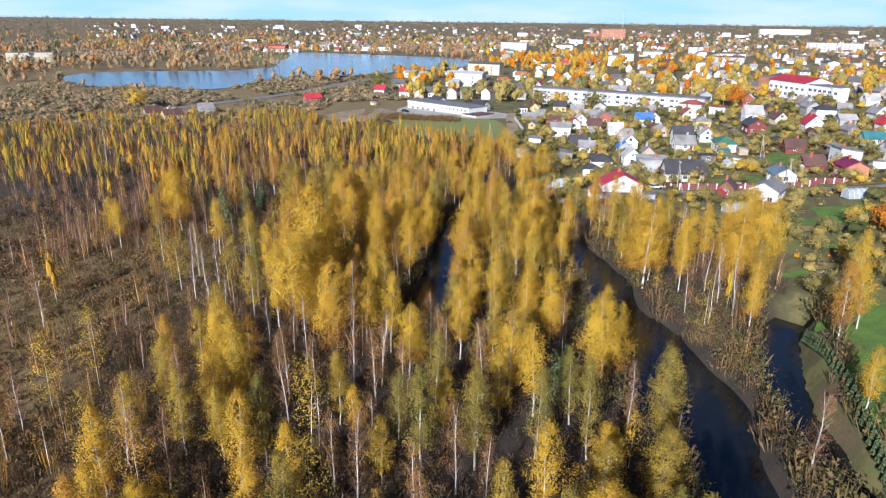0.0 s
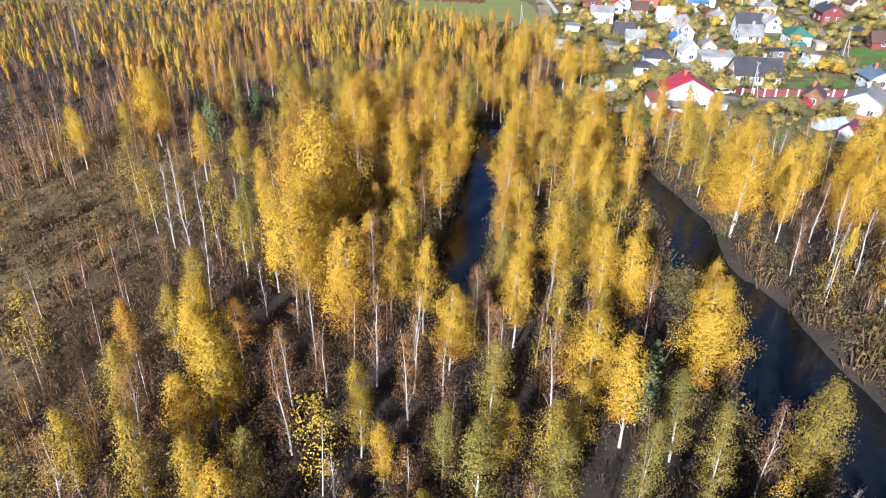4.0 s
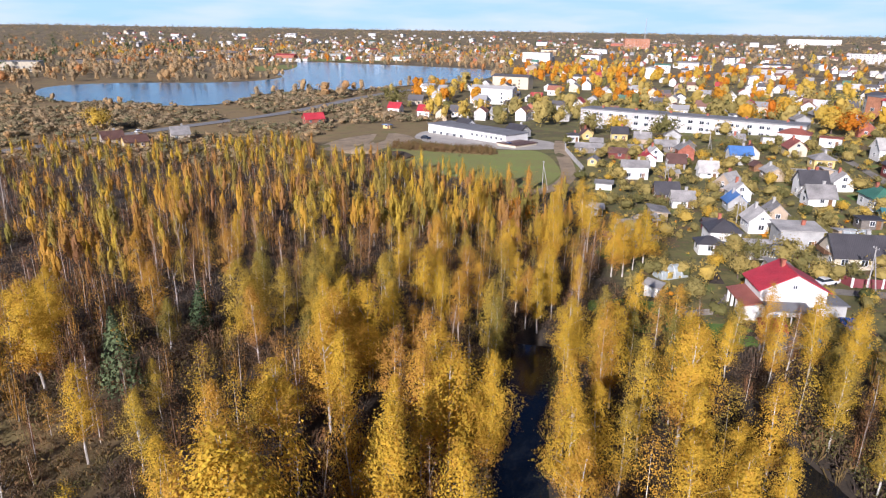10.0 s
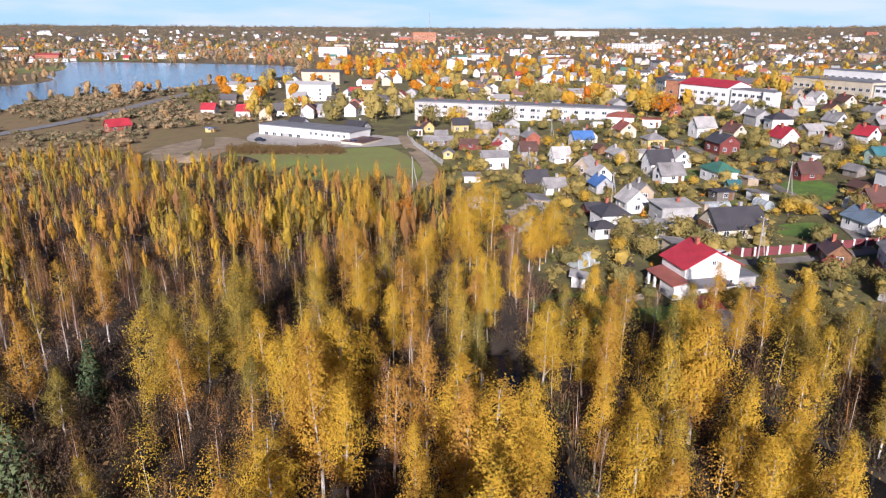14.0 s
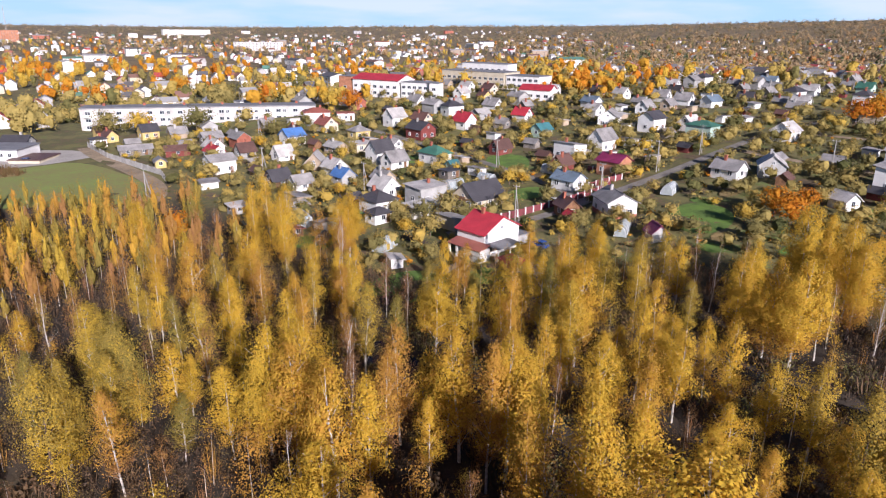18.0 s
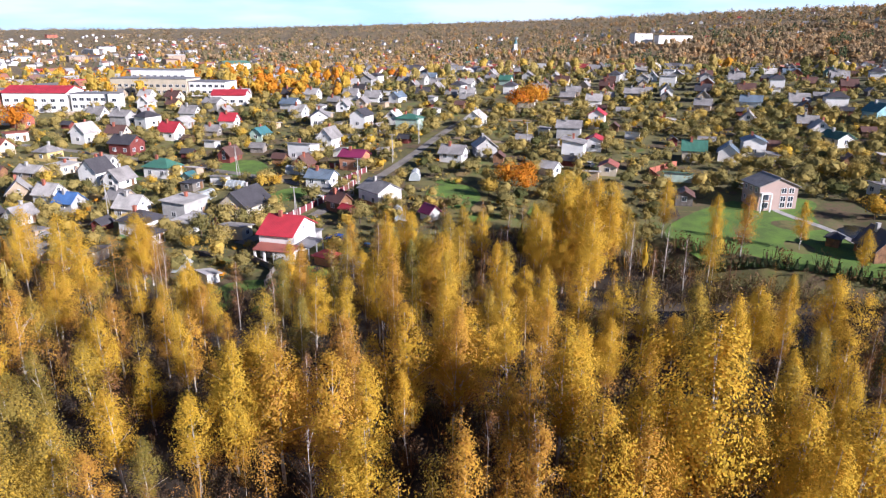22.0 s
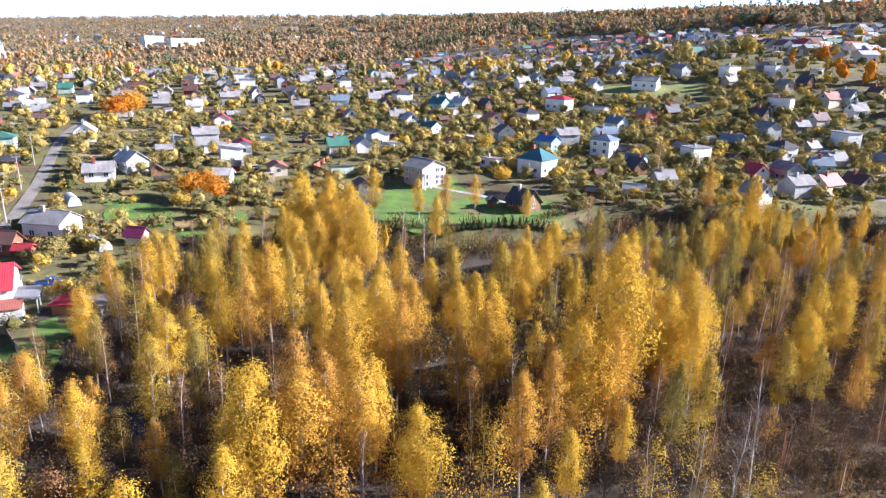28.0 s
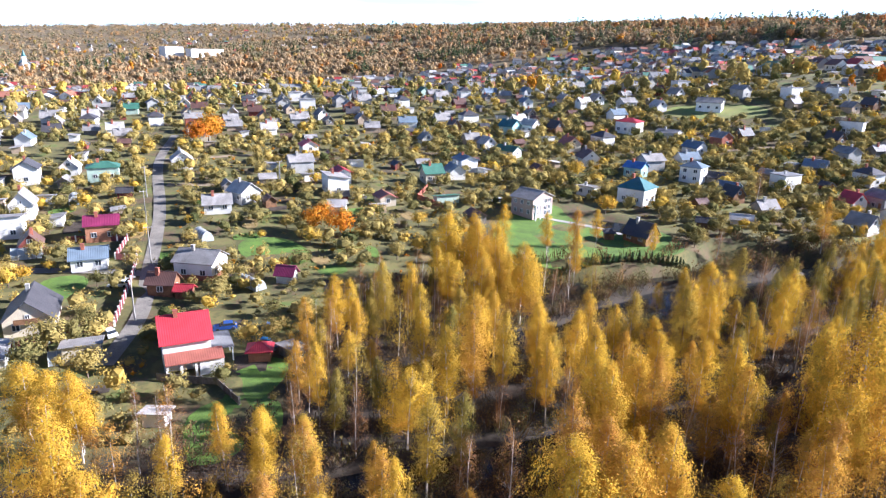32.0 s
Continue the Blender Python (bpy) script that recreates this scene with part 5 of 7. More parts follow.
def tree_model(kind, variant):
    """The trunk and crown meshes of a kind, 14 m tall."""
    if (kind, variant) in MODELS:
        return MODELS[kind, variant]
    rng = np.random.default_rng(hash_of(kind) * 10 + variant)
    if kind in ("pine", "spruce"):
        p = conifer(14, 2.8 if kind == "spruce" else 3.8, rng, 26)
        crown = mesh_of("crown", leaf_triangles(p, 0.55, rng, 0.5, outward(p, 14, 2.8, 0)), 3, [NEEDLE], np.full(len(p), 0.3 if kind == "spruce" else 0.8))
        trunk = Shape().tube([(0, 0, -0.4), (0, 0, 7), (0, 0, 13.6)], [0.2, 0.13, 0.03]).mesh("trunk", BARK_BROWN)
        MODELS[kind, variant] = trunk, crown, "dark green spruce among birches" if kind == "spruce" else "blue-green young pine among birches"
        return MODELS[kind, variant]
    r, base, clumps, leaves, size, tint, bark, label = TREE_KINDS[kind]
    c, p = crown_points(14, r, base, clumps, leaves, rng, spread=0.3)
    if kind.endswith("wide"):        # two or three stems grown together
        for k in range(2):
            c2, p2 = crown_points(12 - 2 * k, r * 0.62, base, clumps // 3, leaves, rng, spread=0.34)
            off = np.array([rng.normal(0, r * 0.55), rng.normal(0, r * 0.55), 0])
            c, p = np.concatenate([c, c2 + off]), np.concatenate([p, p2 + off])
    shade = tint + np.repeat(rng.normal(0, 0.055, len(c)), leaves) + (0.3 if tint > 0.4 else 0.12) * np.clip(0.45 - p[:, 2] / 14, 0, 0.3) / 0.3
    v = leaf_triangles(p, size, rng, 0, outward(p, 14, r, base), 2.0)
    if kind not in ("rust", "bare"):        # the dense leaf sprays inside
        q = rng.choice(len(c), 420)
        inner = c[q] * np.array([0.7, 0.7, 0.98]) + rng.normal(size=(420, 3)) * 0.25
        v = np.concatenate([v, leaf_triangles(inner, 0.26, rng, 0, outward(inner, 14, r, base))])
        shade = np.concatenate([shade, np.full(420, tint + 0.04)])
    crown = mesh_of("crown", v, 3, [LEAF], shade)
    trunk = trunk_shape(14, 0.13 if kind in ("bare", "rust") else 0.15 if not kind.endswith("wide") else 0.19, 46 if kind == "bare" else 30 if kind == "rust" else 16, c, rng, 5, 0.25, 0.15 if kind in ("bare", "rust") else 0.3).mesh("trunk", bark)
    MODELS[kind, variant] = trunk, crown, label
    return MODELS[kind, variant]


def hash_of(text):
    return sum(ord(c) * (k + 3) for k, c in enumerate(text)) % 997


def tree(x, y, h, kind, name="birch_tree"):
    if to_course(np.array([x]), np.array([y]), RIVERS[1][0])[0] < 3.2:      # the narrow arm is open water
        x += 3.5 if x > -2 else -3.5
    if kind == "gold" and rnd.random() < (0.28 if x < 5 else 0.05):
        kind = "amber"
    if bed(np.array([x]), np.array([y]))[0] > 0.4:
        return
    trunk, crown, label = tree_model(kind, rnd.randrange(4))
    k = h / 14
    wide = k ** 0.6 * rnd.uniform(0.82, 1.15)
    if kind in TREE_NAMES:
        name = TREE_NAMES[kind]
    t = thing(name, label, "tree", "trees of the birch wood",
              at=pose(x, y, gz(x, y), rnd.uniform(-3, 3), rnd.uniform(-3, 3), rnd.uniform(0, 360)) @ Matrix.Diagonal((wide, wide, k, 1)))
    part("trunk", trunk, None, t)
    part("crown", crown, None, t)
    TREES.append((x, y, 1.6))


TREES = []
CLEAR = [(26, 79, 11), (32, 86, 11), (27, 100, 11), (38, 50, 10), (22, 179, 8.5)]          # low open places by the water


def opening(x, y):
    return any((x - a) ** 2 + (y - b) ** 2 < r * r for a, b, r in CLEAR)


tree(-26, 118.5, 16.5, "gold_wide")
tree(-36, 127.5, 10, "gold")
tree(-22.3, 150.5, 16, "amber_wide")
tree(-22.6, 144, 16, "amber_wide")
tree(7.7, 101, 14, "gold")
tree(26.5, 93.6, 8.5, "gold")
tree(6.5, 73.3, 10, "olive")
tree(14.6, 80, 7, "pine")
tree(-38.9, 83.8, 10, "amber")
tree(-14, 122.6, 17.5, "gold")
tree(-16.8, 125.5, 16.5, "amber")
tree(-28.7, 124.5, 14.5, "gold")
tree(-8.5, 134.2, 16.5, "gold_wide")
tree(0.9, 138.6, 13.5, "gold")
tree(10, 147.5, 16, "gold")
tree(18.7, 142.5, 16.5, "gold_wide")
tree(-6.8, 120.4, 14.5, "gold")
tree(-52, 153, 11, "pine")
tree(-38, 169, 13, "olive")
tree(12, 200.5, 16, "gold_wide")
tree(1, 153, 14.5, "olive")
tree(12.4, 150.6, 15, "gold")
tree(29.5, 143.6, 15, "amber")
tree(13.4, 140.3, 15, "olive")
tree(-11, 192, 14.5, "amber")
tree(-9.8, 169, 12.5, "gold")
tree(41, 151, 9.5, "olive_wide")
tree(-2.8, 162, 13.5, "olive")
tree(-49, 189, 12, "amber")
tree(-15.2, 145, 13.5, "amber")
tree(-0.3, 147, 11, "gold")
tree(-34, 168.2, 12.5, "olive")
tree(-11.4, 203.2, 12, "amber")
tree(-40, 167.9, 14, "olive_wide")
tree(39.1, 128.2, 15.5, "gold_wide")
tree(-30, 174.3, 14, "olive_wide")
tree(-11.1, 134.6, 17, "amber")
tree(-28.3, 115.5, 15.5, "amber")
tree(-31.2, 129.8, 14.5, "amber")
tree(37.7, 119.7, 17, "gold_wide")
tree(12.1, 94, 14, "gold")
tree(-4, 175.8, 11.5, "amber")
tree(-25.2, 158.4, 11.5, "gold")
tree(-23.8, 97.7, 16.5, "gold_wide")
tree(-26.4, 127, 12.5, "gold")
tree(-13.2, 121, 15.5, "gold")
tree(57.5, 117.8, 17, "gold_wide")
tree(48.1, 97.5, 12.5, "gold")
tree(17.3, 31.1, 18, "gold_wide")
tree(11.6, 154.8, 11, "olive")
tree(-7, 170, 12, "gold")
tree(-14.6, 127.7, 11.5, "gold")
tree(3.2, 135.9, 9.5, "rust")
tree(25, 134, 13.5, "gold")
tree(9.7, 133.6, 11, "olive")
tree(50.5, 70.8, 9, "gold")
tree(-23, 102.5, 17, "gold_wide")
tree(-27.5, 101, 15, "gold")
tree(-8, 99.9, 13.5, "gold")
tree(-53.9, 168.3, 13, "amber")
tree(-48.3, 136.7, 12.5, "gold")
tree(-20.4, 141.5, 14.5, "gold")
tree(-23, 109, 23, "gold_wide")
tree(-48, 123, 12, "bare")
tree(-75, 146, 10, "gold")
tree(-22, 156, 16, "gold_wide")
tree(-11, 147, 15, "gold")
tree(19, 147, 15, "green")
tree(17, 86, 5, "pine")
tree(-31, 83, 13, "gold_wide")
tree(-26, 77, 11, "olive")
tree(23, 126, 11, "gold")
tree(46, 140, 13, "gold")
tree(49, 130, 13, "gold_wide")
tree(-12, 100, 14, "olive")
tree(-15, 99, 13, "rust")
tree(-6, 80, 9, "rust")
tree(-9, 82, 10, "rust")
tree(-18, 81, 9, "rust")
tree(-13, 83, 13, "rust")
tree(0, 82, 11, "rust")
tree(-3, 64, 13, "green")
tree(3, 64, 12, "green")
tree(16, 66, 13, "green")
tree(26, 70, 13, "olive_wide")
tree(36, 85, 11, "gold_wide")
tree(52, 97, 12, "gold")
tree(40, 124, 15, "gold_wide")
tree(44, 118, 13, "gold")
tree(59, 125, 18, "gold_wide")
tree(53, 121, 16, "gold")
tree(63, 122, 15, "gold")
tree(10, 66, 12, "green")
tree(31, 65, 12, "olive_wide")
tree(22, 58, 10, "olive_wide")
tree(16, 121, 14, "gold")
tree(-11, 69, 8, "gold")
tree(-21, 79, 11, "rust")
tree(-27, 74, 14, "gold")
tree(-71, 140, 11, "gold")
tree(-45, 112, 14, "bare")
tree(-115, 227, 14, "bare")
tree(-9, 140, 16, "gold_wide")
tree(21, 146, 14, "gold")
tree(-18, 189, 12, "gold")
tree(-9, 209, 12, "olive")
tree(-2, 231, 12, "gold")
tree(15, 215, 15, "gold")
tree(21, 213, 14, "gold")
tree(-59, 165, 7, "pine")
tree(-62, 152, 16, "gold_wide")
tree(-54, 271, 12, "gold")
tree(-27, 256, 12, "green")
tree(-40, 234, 12, "green")
tree(-42, 187, 12, "green")
tree(-75, 230, 13, "gold")
tree(-63, 184, 13, "gold")
tree(-30, 183, 13, "olive")
tree(39, 159, 11, "rust")
tree(-13, 178, 13, "gold")
tree(-2, 227, 13, "gold")
tree(21, 219, 15, "gold")
tree(-39, 176, 12, "green")
tree(-48, 171, 9, "spruce")
tree(-28, 184, 12, "olive_wide")
tree(-51, 200, 12, "gold")
tree(-19, 154, 16, "gold_wide")
tree(-4, 137, 15, "gold_wide")
tree(9, 106, 15, "olive_wide")
tree(53, 116, 16, "gold_wide")
tree(63, 94, 11, "gold")
tree(-21, 162, 9, "green")
tree(-27, 166, 12, "gold")
tree(21, 150, 14, "gold")
tree(25, 144, 14, "gold")
tree(-29, 162, 8, "green")
tree(-36, 161, 12, "gold")
tree(-2, 157, 13, "green")
tree(53, 130, 13, "gold")
tree(16, 132, 14, "gold")
tree(-21, 113, 15, "gold")
tree(-17, 91, 16, "gold_wide")
tree(-2, 115, 14, "gold")
tree(0, 130, 14, "gold_wide")
tree(-5, 93, 13, "gold")
tree(31, 18, 17, "gold_wide")
tree(36, 24, 15, "gold")
tree(37, 37, 15, "gold_wide")
tree(8, 4, 11, "gold")
tree(-28, 71, 11, "gold")
tree(-33, 118, 9, "gold")
tree(-28, 86, 9, "gold")
tree(22, 85, 13, "gold_wide")
tree(63, 78, 10, "gold")
tree(68, 104, 13, "gold")
tree(8, 138, 11, "gold")
tree(-19, 157, 9, "green")
tree(-42, 116, 11, "bare")
tree(-42, 110, 11, "bare")
tree(15, 188, 13, "rust")
tree(23, 198, 13, "gold_wide")
tree(7, 179, 12, "gold")
tree(4, 175, 11, "gold")
tree(41, 157, 13, "gold")
tree(58, 90, 13, "gold")
tree(66, 11, 13, "rust")
tree(-21, 115, 15, "gold")
tree(11, 75, 13, "gold")
tree(23, 90, 12, "gold")
tree(31, 15, 15, "gold_wide")
tree(19, 168, 13, "gold")
tree(1, 161, 13, "green")
tree(-1, 168, 9, "gold")
tree(-2, 112, 13, "gold")
tree(15.5, 189.1, 12, "rust")
tree(17.5, 191.9, 12, "rust")
tree(8.6, 178.3, 11, "gold")
tree(28.0, 201.3, 11, "gold")
tree(25.1, 197.8, 11, "gold")
tree(30.6, 203.7, 12, "gold_wide")
tree(5.8, 173.9, 11, "olive")
tree(23.1, 168.2, 10, "amber")
tree(25.9, 168.8, 10, "amber")
tree(44.4, 153.3, 12, "gold")
tree(45.6, 155.3, 12, "gold")


def spaced(points, x, y, gap):
    return all((x - a) ** 2 + (y - b) ** 2 > gap * gap for a, b, c in points)


def in_wood(x, y):
    """Chance for a tree: dense in the middle, thin over the marsh, none in the water."""
    if x > east_edge(y) - 1 or min(to_course(np.array([x]), np.array([y]), c)[0] - w for c, w in RIVERS) < 2.6:
        return 0.0
    q = 0.5 + 0.9 * noise.noise((x * 0.03, y * 0.03, 2))
    marsh = float(sm(-38, -60, x) * sm(152, 122, y))
    return max(0.04, min(1, q + 0.2)) * (1 - 0.95 * marsh)


def golden(x, y):
    """Share of yellow crowns: highest along the river, low towards the marsh."""
    return 0.22 + 0.4 * math.exp(-((x - 12) / 40) ** 2) + 0.35 * noise.noise((x * 0.03, y * 0.03, 5))


def more_birches():
    """Further birches of the wood, near enough to be told apart."""
    n = 0
    while n < 215:
        x, y = (rnd.uniform(-38, 22), rnd.uniform(60, 102)) if n < 45 else (rnd.uniform(-70, 60), rnd.uniform(70, 200)) if n < 95 else (rnd.uniform(-22, 60), rnd.uniform(55, 185)) if n < 145 else (rnd.uniform(-35, 32), rnd.uniform(15, 105))
        if rnd.random() > in_wood(x, y) or opening(x, y) or not spaced(TREES, x, y, 4.2):
            continue
        kind = rnd.choice(("gold", "gold", "olive", "green", "gold_wide", "gold") if rnd.random() < golden(x, y) - (0.25 if n < 60 else -0.1 if n > 130 and x > 8 else 0) else ("rust", "rust", "rust", "olive", "bare"))
        tree(x, y, rnd.uniform(8, 13), kind)
        n += 1


more_birches()


def plain_tree(h, r, base, clumps, leaves, size, rng, stem=True, point=0.38, spread=0.45, keep=1.5):
    """A lighter tree for the far wood: leaf triangles and a slim three-sided stem, as one list of triangles."""
    c, p = crown_points(h, r, base, clumps, leaves, rng, point, spread)
    v = leaf_triangles(p, size, rng, 0, outward(p, h, r, base), keep)
    n_leaf = len(v) // 3
    if stem:
        ring = [np.array([0.075 * math.cos(a), 0.075 * math.sin(a), -0.4]) for a in (0, 2.1, 4.2)]
        tip = np.array([rng.normal(0, 0.3), rng.normal(0, 0.3), h * 0.95])
        st = np.array([q for i in range(3) for q in (ring[i], ring[(i + 1) % 3], tip)])
        v = np.concatenate([v, st])
    return v, n_leaf


def icosahedron():
    g = (1 + 5 ** 0.5) / 2
    v = np.array([(a, b * g, 0) for a in (-1, 1) for b in (-1, 1)] + [(0, a, b * g) for a in (-1, 1) for b in (-1, 1)] + [(b * g, 0, a) for a in (-1, 1) for b in (-1, 1)]) / math.hypot(1, g)
    d = np.linalg.norm(v[:, None] - v[None], axis=2)
    edge = d[0][d[0] > 0].min() * 1.01
    faces = [(i, j, k) for i in range(12) for j in range(i) for k in range(j) if max(d[i, j], d[j, k], d[i, k]) < edge]
    return v, [f if np.dot(np.cross(v[f[1]] - v[f[0]], v[f[2]] - v[f[0]]), v[f[0]]) > 0 else f[::-1] for f in faces]


ICO, ICO_FACES = icosahedron()


def full_crown(h, r, base, lumps, leaves, size, rng, point=0.42):
    """A closed crown: uneven masses of leaf grown into one another, with loose sprays round them."""
    tris, mids = [], []
    for k in range(lumps):
        u = (k + rng.uniform(0.2, 0.8)) / lumps
        wide = 0.62 + 0.38 * math.sin(min(u / point, 1) * math.pi / 2) if u < point else (1 - ((u - point) / (1 - point)) ** 1.9) ** 0.7
        a, q = 2.4 * k + rng.uniform(-0.6, 0.6), 0.42 * r * wide
        mid = np.array([q * math.cos(a), q * math.sin(a), h * (base + (1 - base) * (0.12 + 0.74 * u))])
        half = np.array([max(r * wide * 0.58, 0.2 * r), max(r * wide * 0.58, 0.2 * r), h * (1 - base) * (0.75 / lumps + 0.09)]) * rng.uniform(0.85, 1.15, 3)
        turn = Euler(rng.uniform(0, 6.3, 3)).to_matrix()
        v = (ICO @ np.array(turn)) * rng.uniform(0.8, 1.22, (12, 1)) * half + mid
        tris.append(v[np.array(ICO_FACES)].reshape(-1, 3))
        mids.append((mid, half))
    pts, out = [], []
    for k in range(leaves):
        mid, half = mids[rng.integers(lumps)]
        n = rng.normal(size=3)
        n /= np.linalg.norm(n)
        pts.append(mid + n * half * rng.uniform(0.95, 1.25)), out.append(n)
    v = np.concatenate(tris + [leaf_triangles(np.array(pts), size, rng, 0.2, np.array(out), 2.0)])
    return v, len(v) // 3


def leafy_tree(h, r, base, clumps, leaves, size, lumps, rng):
    """A round tree for the middle distance: loose leaf sprays round a closed, smaller heart."""
    half = np.array([r, r, h * (1 - base) / 2])
    mid = np.array([0, 0, h * (1 + base) / 2])
    n = rng.normal(size=(clumps, 3))
    n /= np.linalg.norm(n, axis=1)[:, None]
    w = rng.uniform(0, 6.3, 3)
    bump = 0.86 + 0.16 * np.sin(2.3 * n[:, 0] * 2 + w[0]) + 0.14 * np.sin(5 * n[:, 1] + w[1]) + 0.1 * np.sin(5 * n[:, 2] + w[2])
    c = mid + n * half * (bump * rng.uniform(0.45, 1.0, clumps) ** 0.5)[:, None]
    p = np.repeat(c, leaves, 0) + rng.normal(size=(clumps * leaves, 3)) * size * 0.75
    tris = [leaf_triangles(p, size, rng, 0.25, np.repeat(n, leaves, 0), 1.5)]
    for k in range(lumps):
        m = mid + rng.normal(0, 0.22, 3) * half
        v = (ICO @ np.array(Euler(rng.uniform(0, 6.3, 3)).to_matrix())) * rng.uniform(0.75, 1.2, (12, 1)) * half * rng.uniform(0.46, 0.58) + m
        tris.append(v[np.array(ICO_FACES)].reshape(-1, 3))
    v = np.concatenate(tris)
    return v, len(v) // 3


def twig_bush(h, r, twigs, width, rng):
    """A bush of upright, outward leaning twig sprays."""
    a, q = rng.uniform(0, 6.3, twigs), r * np.sqrt(rng.uniform(0, 1, twigs))
    foot = np.stack([0.45 * q * np.cos(a), 0.45 * q * np.sin(a), np.full(twigs, -0.15)], 1)
    top = np.stack([q * np.cos(a), q * np.sin(a), h * (1 - 0.45 * (q / r) ** 2) * rng.uniform(0.55, 1.05, twigs)], 1)
    mid = foot + (top - foot) * rng.uniform(0.45, 0.8, (twigs, 1))
    b = rng.uniform(0, 6.3, twigs)
    side = np.stack([np.cos(b), np.sin(b), rng.normal(0, 0.4, twigs)], 1) * width * rng.uniform(0.5, 1.4, (twigs, 1))
    v = np.stack([foot, mid + side, top], 1).reshape(-1, 3)
    n = twigs * 2
    c = np.stack([rng.normal(0, r * 0.45, n), rng.normal(0, r * 0.45, n), h * rng.uniform(0.15, 0.95, n)], 1)
    c[:, :2] *= (1.15 - 0.6 * c[:, 2:] / h)
    return np.concatenate([v, leaf_triangles(c, 0.13 * r + 0.12, rng)]), twigs * 3


def scatter(name, label, category, places, models, mats, spread_tint=0.05):
    """places: x, y, z, height factor, tint. Joins turned and scaled models into one mesh."""
    V, T, M = [], [], []
    for x, y, z, k, tint in places:
        v, n_leaf = models[rnd.randrange(len(models))]
        a = rnd.uniform(0, 6.3)
        c, s = math.cos(a), math.sin(a)
        w = k * rnd.uniform(0.85, 1.2)
        V.append(np.stack([(v[:, 0] * c - v[:, 1] * s) * w + x, (v[:, 0] * s + v[:, 1] * c) * w + y, v[:, 2] * k + z], 1))
        n = len(v) // 3
        T.append(np.full(n, tint + rnd.uniform(-spread_tint, spread_tint)))
        mi = np.zeros(n, int)
        mi[n_leaf:] = 1
        M.append(mi)
    me = mesh_of(name, np.concatenate(V), 3, mats, np.concatenate(T), np.concatenate(M))
    return tagged(new(name, me), label, category, kind="stuff")


def wood():
    rng = np.random.default_rng(5)
    slim = []
    for _ in range(10):                     # full crowns on slim stems for the far side of the wood
        (a, na), (b, nb) = full_crown(9.8, 1.05, 0.28, 5, 4, 0.25, rng), plain_tree(11, 2.3, 0.2, 46, 9, 0.235, rng, True, 0.38, 0.45, 1.7)
        slim.append((np.concatenate([a, b]), na + nb))
    fine = [plain_tree(11, 2.05, 0.2, 100, 13, 0.155, rng, True, 0.38, 0.4, 1.9) for _ in range(8)]
    thin, sparse = [], []
    for _ in range(8):                      # bare twigs with some last leaves
        (v, k), (w, q) = plain_tree(9, 1.25, 0.15, 24, 8, 0.2, rng), twig_bush(8.2, 1.3, 12, 0.1, rng)
        thin.append((np.concatenate([w[:q], v]), q // 3 + k))
        (v, k), (w, q) = plain_tree(9, 1.35, 0.15, 72, 8, 0.11, rng), twig_bush(8.2, 1.3, 26, 0.045, rng)
        sparse.append((np.concatenate([w[:q], v]), q // 3 + k))
    grid = {}
    for a, b, c in TREES:
        grid.setdefault((int(a // 4), int(b // 4)), []).append((a, b))
    gold, rust, near_gold, near_rust = [], [], [], []
    tries = 0
    while len(gold) + len(rust) + len(near_gold) + len(near_rust) < 2450 and tries < 60000:
        tries += 1
        x, y = (rnd.uniform(-85, 62), rnd.uniform(35, 215)) if tries % 2 else (rnd.uniform(-205, 10), rnd.uniform(195, 345)) if tries % 4 else (rnd.uniform(-215, 70), rnd.uniform(-35, 345))
        if rnd.random() > in_wood(x, y) or opening(x, y) or (y > 300 and x < -175):
            continue
        cell = (int(x // 4), int(y // 4))
        close = -62 < x < 48 and 40 < y < 214       # the stretch that the flight passes nearest
        if any((x - a) ** 2 + (y - b) ** 2 < (3.9 if close else 2.5) ** 2 for i in (-1, 0, 1) for j in (-1, 0, 1) for a, b in grid.get((cell[0] + i, cell[1] + j), ())):
            continue
        grid.setdefault(cell, []).append((x, y))
        h = rnd.uniform(0.5, 1.1) * float(1 - 0.2 * sm(230, 290, y)) * (0.8 if x < -90 else 1)
        if rnd.random() < (golden(x, y) + 0.32 * float(sm(165, 200, y))) * (0.45 if x < -58 and y < 200 else 1):
            (near_gold if close else gold).append((x, y, gz(x, y), h, rnd.choice((0.42, 0.46, 0.36, 0.3, 0.2, 0.52) if x > 5 and y < 185 else (0.4, 0.5, 0.58, 0.62, 0.3, 0.22, 0.27, 0.6) if y < 155 else (0.16, 0.22, 0.27, 0.31, 0.36, 0.55, 0.62, 0.68, 0.74, 0.78))))
        else:
            (near_rust if close else rust).append((x, y, gz(x, y), h * 0.95, rnd.choice((0.75, 0.85, 0.8, 0.95, 0.9, 0.65))))
    scatter("birch_wood", "dense stand of yellow autumn birches", "wood", gold, slim, [LEAF, BARK_WHITE])
    scatter("birch_wood", "thin rusty brown birches and saplings", "wood", rust, thin, [LEAF, BARK_WHITE])
    scatter("birch_thicket", "yellow and olive birches standing between the taller ones", "wood", near_gold, fine, [LEAF, BARK_WHITE])
    scatter("birch_thicket", "sparse brown birch saplings between the taller trees", "wood", near_rust, sparse, [LEAF, BARK_WHITE])
    shrub = [twig_bush(2.8, 1.6, 12, 0.13, rng) for _ in range(10)]
    tuft = [twig_bush(1.0, 1.3, 7, 0.14, rng) for _ in range(8)]
    low = []
    tries = 0
